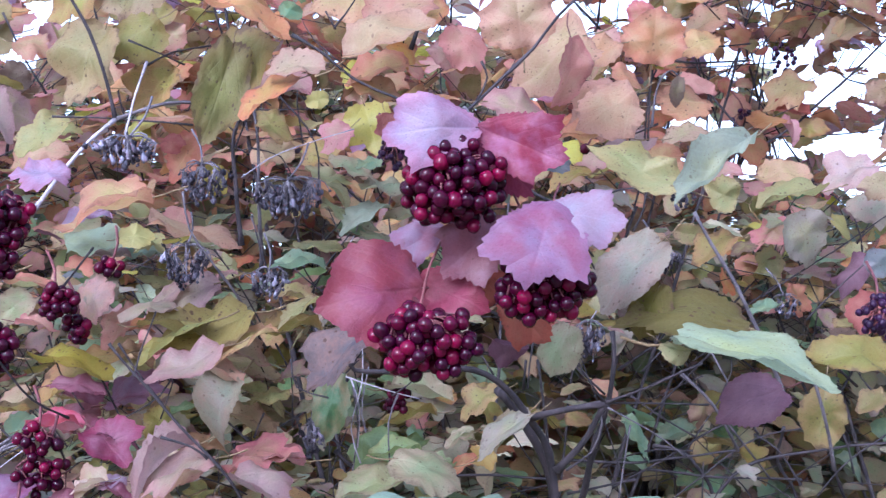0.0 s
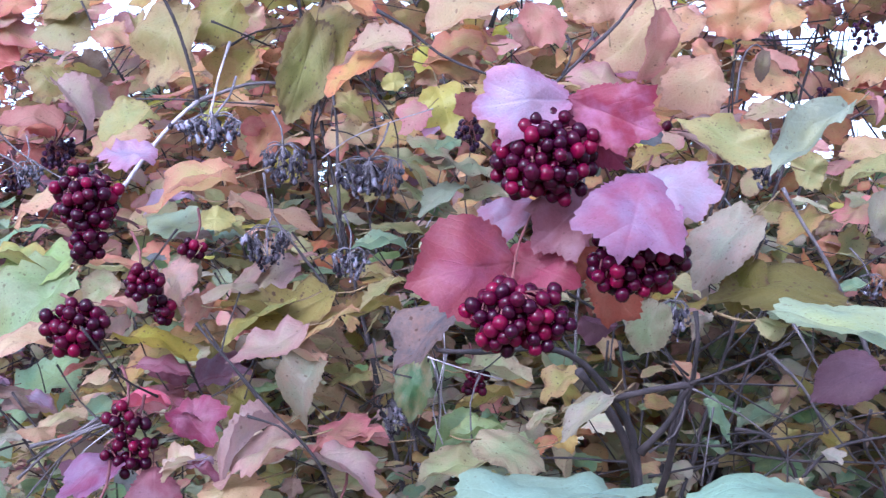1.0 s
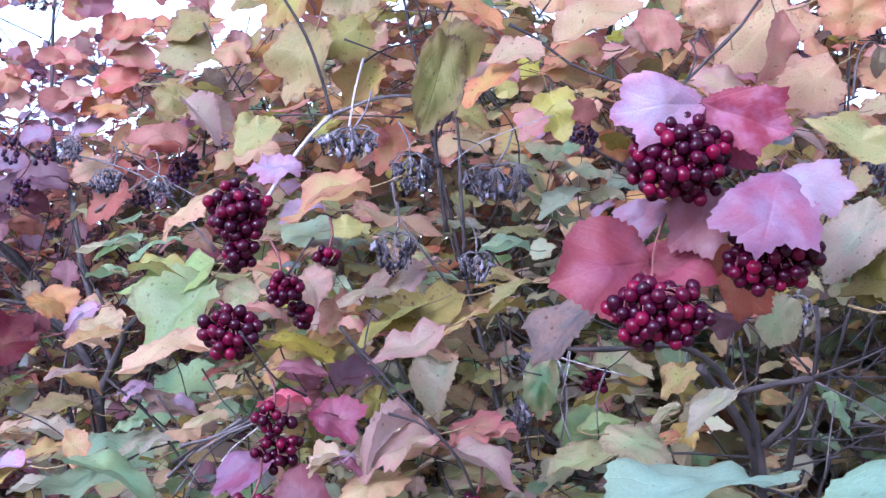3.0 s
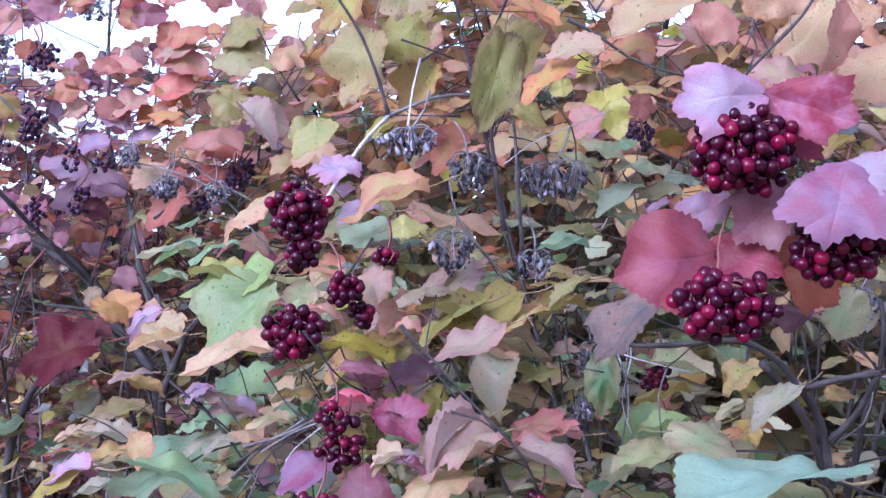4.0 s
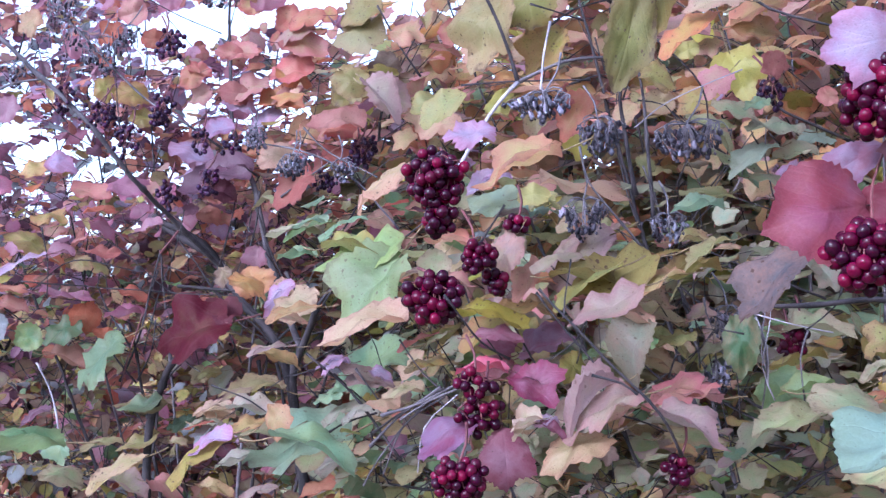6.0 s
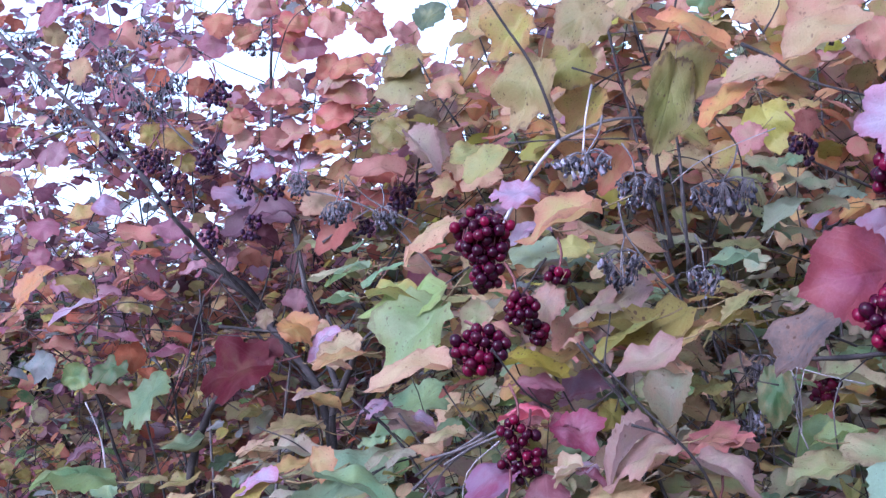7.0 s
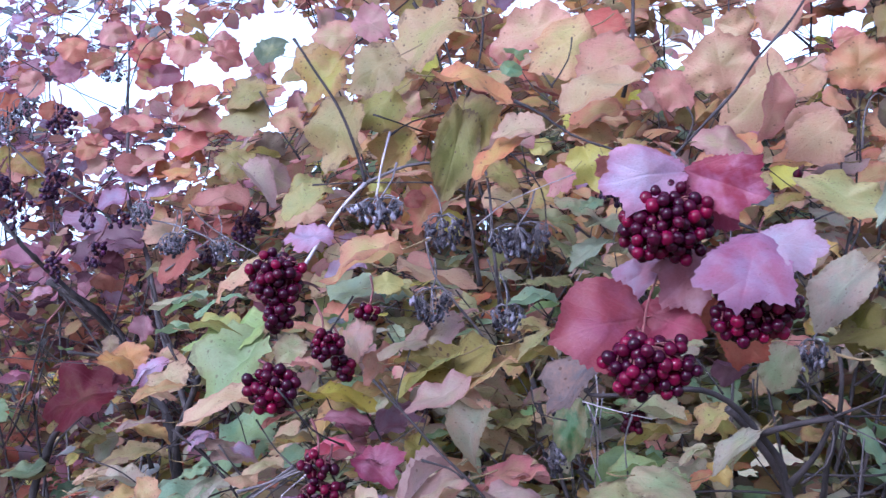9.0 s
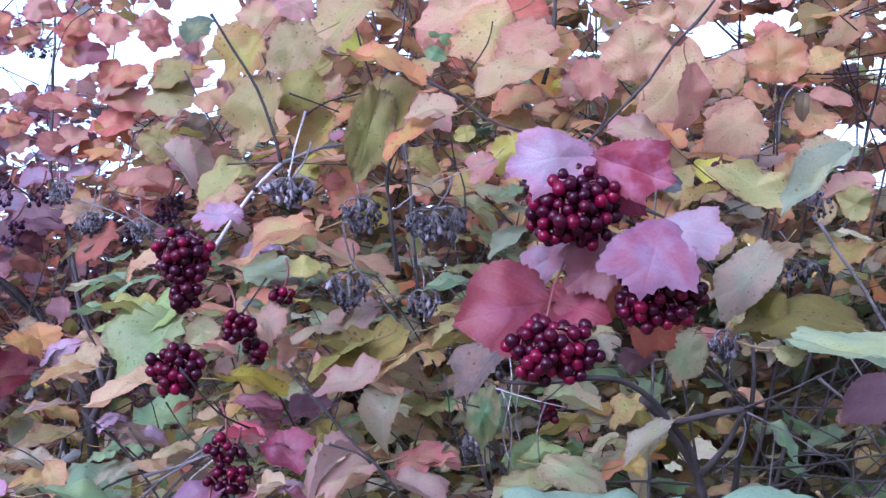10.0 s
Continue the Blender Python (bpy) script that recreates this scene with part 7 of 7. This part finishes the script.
class Foliage:
    """Small leaves and twigs of one shrub: the nearest leaves become parts, the rest is gathered into one mesh."""

    def __init__(self, shrub, near, most, blades=None):
        self.shrub, self.near, self.most, self.made = shrub, near, most, 0
        self.verts, self.faces, self.uvs, self.mat, self.count = [], [], [], [], 0
        self.names = list(LEAF)
        self.blades = blades or SMALL
        self.tv, self.tf = [], []

    def add(self, variant, colour, m, size):
        if in_hollow(m.translation) or (m.translation.y > 1.3 and in_opening(m.translation + m.col[1].xyz * size * 0.5, 1.9)):
            return
        if m.translation.y < self.near and self.made < self.most and -1.6 < m.translation.x < 0.9 and 1.15 < m.translation.z < 2.2:
            self.made += 1
            ob = mesh_object("leaf", shared_leaf("small", variant, colour), self.shrub)
            ob.matrix_basis = m @ Matrix.Diagonal((size, size, size, 1))
            return
        verts, faces, uvs, stalk = self.blades[variant]
        mm = np.array(m @ Matrix.Diagonal((size, size, size, 1)))
        v = np.array([tuple(p) for p in verts]) @ mm[:3, :3].T + mm[:3, 3]
        self.verts.append(v)
        self.faces += [tuple(i + self.count for i in f) for f in faces]
        self.count += len(verts)
        self.uvs += uvs
        k = self.names.index(colour)
        self.mat += [k] * (len(faces) - stalk) + [len(self.names)] * stalk

    def twig(self, points, r0, r1):
        if any(in_opening(p, 1.5) for p in (points[0], points[len(points) // 2], points[-1])):
            return
        v, f = tube(points, r0, r1, 5, 0.05)
        self.tf += [tuple(i + len(self.tv) for i in q) for q in f]
        self.tv += v

    def finish(self):
        if self.verts:
            me = make_mesh("foliage", np.concatenate(self.verts).tolist(), self.faces, [LEAF[n] for n in self.names] + [BARK["green"]])
            loops = np.zeros(len(me.loops), dtype=np.int32)
            me.loops.foreach_get("vertex_index", loops)
            table = np.array(self.uvs, dtype=np.float32)[loops]
            for layer in ("blade", "rim"):
                me.uv_layers.new(name=layer)
            me.uv_layers["blade"].data.foreach_set("uv", table[:, :2].ravel())
            rimmed = np.zeros((len(loops), 2), dtype=np.float32)
            rimmed[:, 0] = table[:, 2]
            me.uv_layers["rim"].data.foreach_set("uv", rimmed.ravel())
            me.polygons.foreach_set("material_index", self.mat)
            tagged(mesh_object("foliage", me, self.shrub), kind="stuff").matrix_basis = Matrix()
        if self.tv:
            tagged(mesh_object("brushwood", make_mesh("brushwood", self.tv, self.tf, [BARK["dark"]]), self.shrub), kind="stuff").matrix_basis = Matrix()


def shoot(fol, rnd, start, way, length, size, palette, pairs, flat=0.4):
    """A twig with leaves in opposite pairs that droop from its knots."""
    way = way.normalized()
    sag = Vector((rnd.uniform(-0.15, 0.15), rnd.uniform(-0.1, 0.1), rnd.uniform(-0.25, 0.1))) * length
    pts = [start, start + way * length * 0.5 + sag * 0.3, start + way * length + sag]
    fol.twig(pts, 0.0011, 0.0005)
    cross = way.cross(Vector((0, 0, 1))).normalized()
    for i in range(pairs):
        f = (i + 1) / pairs
        p = start + way * length * f + sag * f * f
        turn = rnd.uniform(0, math.pi)
        for side in (1, -1):
            s = size * rnd.uniform(0.65, 1.2)
            out = (cross * math.cos(turn) + Vector((0, 0, 1)) * math.sin(turn) * 0.6) * side + way * 0.5 + Vector((rnd.uniform(-0.3, 0.3), rnd.uniform(-0.5, 0.2), rnd.uniform(-0.75, 0.1)))
            out.normalize()
            face = Vector((rnd.uniform(-0.5, 0.5), rnd.uniform(-1.0, 0.15), rnd.uniform(0.1, 1.0)))
            if rnd.random() < flat:
                face = Vector((rnd.uniform(-0.3, 0.3), rnd.uniform(-0.45, 0.1), 1.0))
                out.z *= 0.4
                out.normalize()
            x = out.cross(face).normalized()
            zz = x.cross(out)
            m = Matrix((x, out, zz)).transposed().to_4x4()
            m.translation = p + out * s * 0.3
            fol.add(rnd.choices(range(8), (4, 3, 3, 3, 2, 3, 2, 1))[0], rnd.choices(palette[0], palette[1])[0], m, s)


def pal(**weights):
    return (list(weights), list(weights.values()))


TOP = pal(salmon=6, orange=5, tan=4, coral=3, pink=2, olivetan=2, olive=1, yellow=0.6, palepink=1, lavender=0.5)
TOP_LEFT = pal(coral=7, salmon=4, pink=4, mauve=2, lavender=1.2, olivetan=1, russet=2)
MIDDLE = pal(salmon=3, tan=3, olivetan=2, olive=0.8, yellowgreen=3.5, palegreen=4, yellow=1.5, pink=1.5, palepink=2, mint=2, greyleaf=2, frost=1.2)
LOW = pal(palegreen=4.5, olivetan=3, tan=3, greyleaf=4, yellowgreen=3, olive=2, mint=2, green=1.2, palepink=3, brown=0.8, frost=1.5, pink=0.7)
# left mixes: plum, slate and brown put the dim shade into the leaf colours
LOW_LEFT_SHADE = pal(slate=3, mauve=1, olive=4, brown=3, olivetan=2.5, greyleaf=1.5, green=2, darkgreen=3, russet=1.2, plum=1.2, palegreen=1)
MID_LEFT_SHADE = pal(mauve=3, pink=1, coral=2.5, tan=1.5, olivetan=2.5, russet=4, brown=2, lavender=0.5, plum=3, olive=1.5)
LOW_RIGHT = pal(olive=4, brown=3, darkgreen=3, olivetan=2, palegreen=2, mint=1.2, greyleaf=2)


FAR_LEFT = pal(mauve=4, lavender=2, plum=3, coral=2, slate=2, pink=1.2, russet=2, olivetan=1)


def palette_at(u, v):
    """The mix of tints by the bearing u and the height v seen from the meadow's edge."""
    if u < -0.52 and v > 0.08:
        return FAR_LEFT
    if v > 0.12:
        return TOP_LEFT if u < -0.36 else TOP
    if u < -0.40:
        return MID_LEFT_SHADE if v > 0.0 else LOW_LEFT_SHADE
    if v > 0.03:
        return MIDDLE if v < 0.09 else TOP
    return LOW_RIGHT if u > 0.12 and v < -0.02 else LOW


def keep_at(u, v, p):
    """How much of the foliage stands there: open towards the sky at both upper sides, and among the bare stems low down."""
    k = 1.0
    if v > 0.13 and u < -0.52:
        k = 0.95
    elif v > 0.13 and u < -0.25:
        k = 0.78
    elif v > 0.06 and u < -0.55:
        k = 1.0
    elif v > 0.07 and u > 0.12:
        k = 0.75
    elif v > 0.2:
        k = 0.9
    if u > 0.08 and v < -0.05:
        k = min(k, 0.28)
    if u < -0.4 and v < -0.04:
        k = min(k, 0.6)
    return k


def fill(fol, seed, thick, xs, ys, zs, size, pairs, flat=0.4):
    """Shoots spread through a block of the thicket, thinner towards its hidden ends. thick: shoots in a cubic metre."""
    rnd = random.Random(seed)
    count = int(thick * (xs[1] - xs[0]) * (ys[1] - ys[0]) * (zs[1] - zs[0]))
    spread = sorted((rnd.uniform(*ys), rnd.uniform(*xs), rnd.uniform(*zs)) for _ in range(count))
    for y, x, z in spread:
        p = Vector((x, y, z))
        u, v = x / y, (z - 1.45) / y
        k = keep_at(u, v, p)
        if z > 2.45 or z < 0.95 or x < -2.2 or x > 1.35:
            k *= 0.4
        # an uneven front and crown
        edge = noise.noise(Vector((x * 1.7, z * 1.7, seed)))
        if y < ys[0] + 0.28 * (edge + 0.4) or z > zs[1] - 0.35 * (0.5 + edge) or rnd.random() > k:
            continue
        way = Vector((rnd.uniform(-1, 1), rnd.uniform(-0.7, 0.5), rnd.uniform(-0.3, 1.0)))
        if rnd.random() < ((0.08 if v > 0.1 else 0.3) if u < -0.3 else 0.4 if u > 0.08 and v < 0 else 0.26 if v < 0.02 else 0.14):
            # a bare forked twig
            up = Vector((rnd.uniform(-0.8, 0.8), rnd.uniform(-0.3, 0.3), rnd.uniform(0.2, 1.0))).normalized() * rnd.uniform(0.12, 0.36)
            bow = Vector((rnd.uniform(-0.07, 0.07), rnd.uniform(-0.06, 0.06), rnd.uniform(-0.05, 0.05)))
            fol.twig([p - up * 0.5, p + bow, p + up * 0.5], rnd.uniform(0.0014, 0.003), 0.0009)
            for _ in range(2):
                f = rnd.uniform(-0.2, 0.4)
                side = Vector((rnd.uniform(-1, 1), rnd.uniform(-0.4, 0.4), rnd.uniform(0.0, 0.8))) * rnd.uniform(0.05, 0.16)
                fol.twig([p + bow * 0.6 + up * f, p + bow * 0.6 + up * f + side * 0.5 + Vector((0, 0, 0.01)), p + up * f + side], 0.0013, 0.0006)
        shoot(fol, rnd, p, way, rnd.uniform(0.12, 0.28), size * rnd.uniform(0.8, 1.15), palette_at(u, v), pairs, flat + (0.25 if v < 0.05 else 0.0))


def stems(shrub, seed, x, y, count, high, lean):
    """Stems that rise from the shrub's foot and arch apart."""
    rnd = random.Random(seed)
    for i in range(count):
        a = 2 * math.pi * (i + rnd.random() * 0.6) / count
        dx, dy = math.cos(a), math.sin(a) * 0.35
        h = high * rnd.uniform(0.8, 1.0)
        w = lean * rnd.uniform(0.6, 1.1)
        branch(shrub, rnd.choice(("dark", "grey")), rnd.uniform(0.005, 0.008), 0.0012,
               (x + dx * 0.08, y + dy * 0.1, -0.06), (x + dx * w * 0.3, y + dy * w * 0.4, h * 0.35), (x + dx * w * 0.7, y + dy * w * 0.8, h * 0.7), (x + dx * w, y + dy * w, h))


stems(front, 31, 0.0, 2.0, 8, 2.5, 0.75)
stems(left, 32, -1.5, 2.6, 7, 2.6, 0.85)
stems(right, 33, 1.1, 2.4, 7, 2.5, 0.8)
front_foliage = Foliage(front, 1.8, 70)
fill(front_foliage, 11, 430, (-0.8, 0.7), (1.62, 2.5), (0.35, 2.6), 0.062, 3)
fill(front_foliage, 15, 420, (-0.7, 0.42), (1.28, 1.72), (0.95, 1.42), 0.036, 3, 0.7)
fill(front_foliage, 16, 260, (-0.7, 0.42), (1.42, 1.75), (1.40, 1.72), 0.040, 3, 0.5)
fill(front_foliage, 14, 70, (-0.95, 0.02), (1.12, 1.45), (0.6, 1.46), 0.060, 2, 0.85)
fill(front_foliage, 19, 260, (-0.65, 0.35), (2.2, 2.8), (1.55, 2.35), 0.06, 3)
front_foliage.finish()
left_foliage = Foliage(left, 2.6, 220)
fill(left_foliage, 12, 430, (-2.7, -0.6), (2.1, 3.1), (0.35, 2.75), 0.046, 3)
fill(left_foliage, 17, 270, (-1.95, -1.0), (2.0, 2.6), (1.62, 2.35), 0.045, 3)
fill(left_foliage, 22, 260, (-2.1, -0.55), (2.2, 2.9), (1.85, 2.55), 0.036, 4)
fill(left_foliage, 18, 200, (-2.0, -0.95), (2.1, 2.9), (1.45, 1.85), 0.045, 3)
left_foliage.finish()
right_foliage = Foliage(right, 2.3, 295)
fill(right_foliage, 13, 320, (0.3, 1.95), (1.85, 2.9), (0.35, 2.7), 0.057, 3)
fill(right_foliage, 21, 330, (0.3, 1.4), (1.95, 2.7), (1.6, 2.4), 0.036, 4)
right_foliage.finish()


def rear_shrub(x, y, seed, high, palette, label, count, name="viburnum_shrub", group="shrubs of the thicket"):
    """A dense bush further back, with its own stems from the ground."""
    ob = shrub_at(x, y, label, name, group)
    rnd = random.Random(seed)
    fol = Foliage(ob, -1, 0, TINY)
    for i in range(7):
        a = rnd.uniform(0, 2 * math.pi)
        tip = (x + math.cos(a) * 0.7, y + math.sin(a) * 0.4, high * rnd.uniform(0.7, 1.0))
        branch(ob, "dark", 0.014, 0.004, (x + math.cos(a) * 0.08, y + math.sin(a) * 0.08, -0.05), (x + math.cos(a) * 0.25, y + math.sin(a) * 0.2, high * 0.4), tip)
    for i in range(count):
        a, r, h = rnd.uniform(0, 2 * math.pi), math.sqrt(rnd.random()), rnd.random() ** 0.8
        w = 0.95 * (1 - 0.35 * h * h)
        p = Vector((x + math.cos(a) * r * w, y + math.sin(a) * r * 0.6, 0.25 + (high - 0.25) * h * (1 - 0.25 * r * rnd.random())))
        shoot(fol, rnd, p, Vector((math.cos(a), math.sin(a), rnd.uniform(-0.2, 0.8))), rnd.uniform(0.15, 0.35), 0.075, palette, 4)
    fol.finish()


for _i, (_x, _y, _h, _p, _n) in enumerate((
    (-3.5, 3.7, 2.0, LOW_LEFT_SHADE, 430), (-2.4, 3.8, 2.0, MID_LEFT_SHADE, 430), (-1.4, 3.6, 2.0, MID_LEFT_SHADE, 600), (-0.5, 3.3, 2.35, MIDDLE, 950), (0.35, 3.4, 2.25, MIDDLE, 950), (1.3, 3.7, 1.62, LOW_RIGHT, 600), (2.3, 3.8, 1.55, LOW_RIGHT, 430))):
    rear_shrub(_x, _y, 50 + _i, _h, _p, "dense green and tan shrub at the back of the thicket", _n)
for _i, (_x, _y, _h) in enumerate(((-5.6, 7.4, 1.7), (-3.8, 7.6, 1.8), (-2.0, 7.5, 2.2), (-0.2, 7.8, 2.5), (1.6, 7.6, 2.2), (3.4, 8.0, 1.9))):
    rear_shrub(_x, _y, 80 + _i, _h, pal(gold=5, orange=2, yellow=2, tan=1), "golden yellow autumn bush beyond the thicket", 520, "autumn_bush", "golden bushes beyond the thicket")
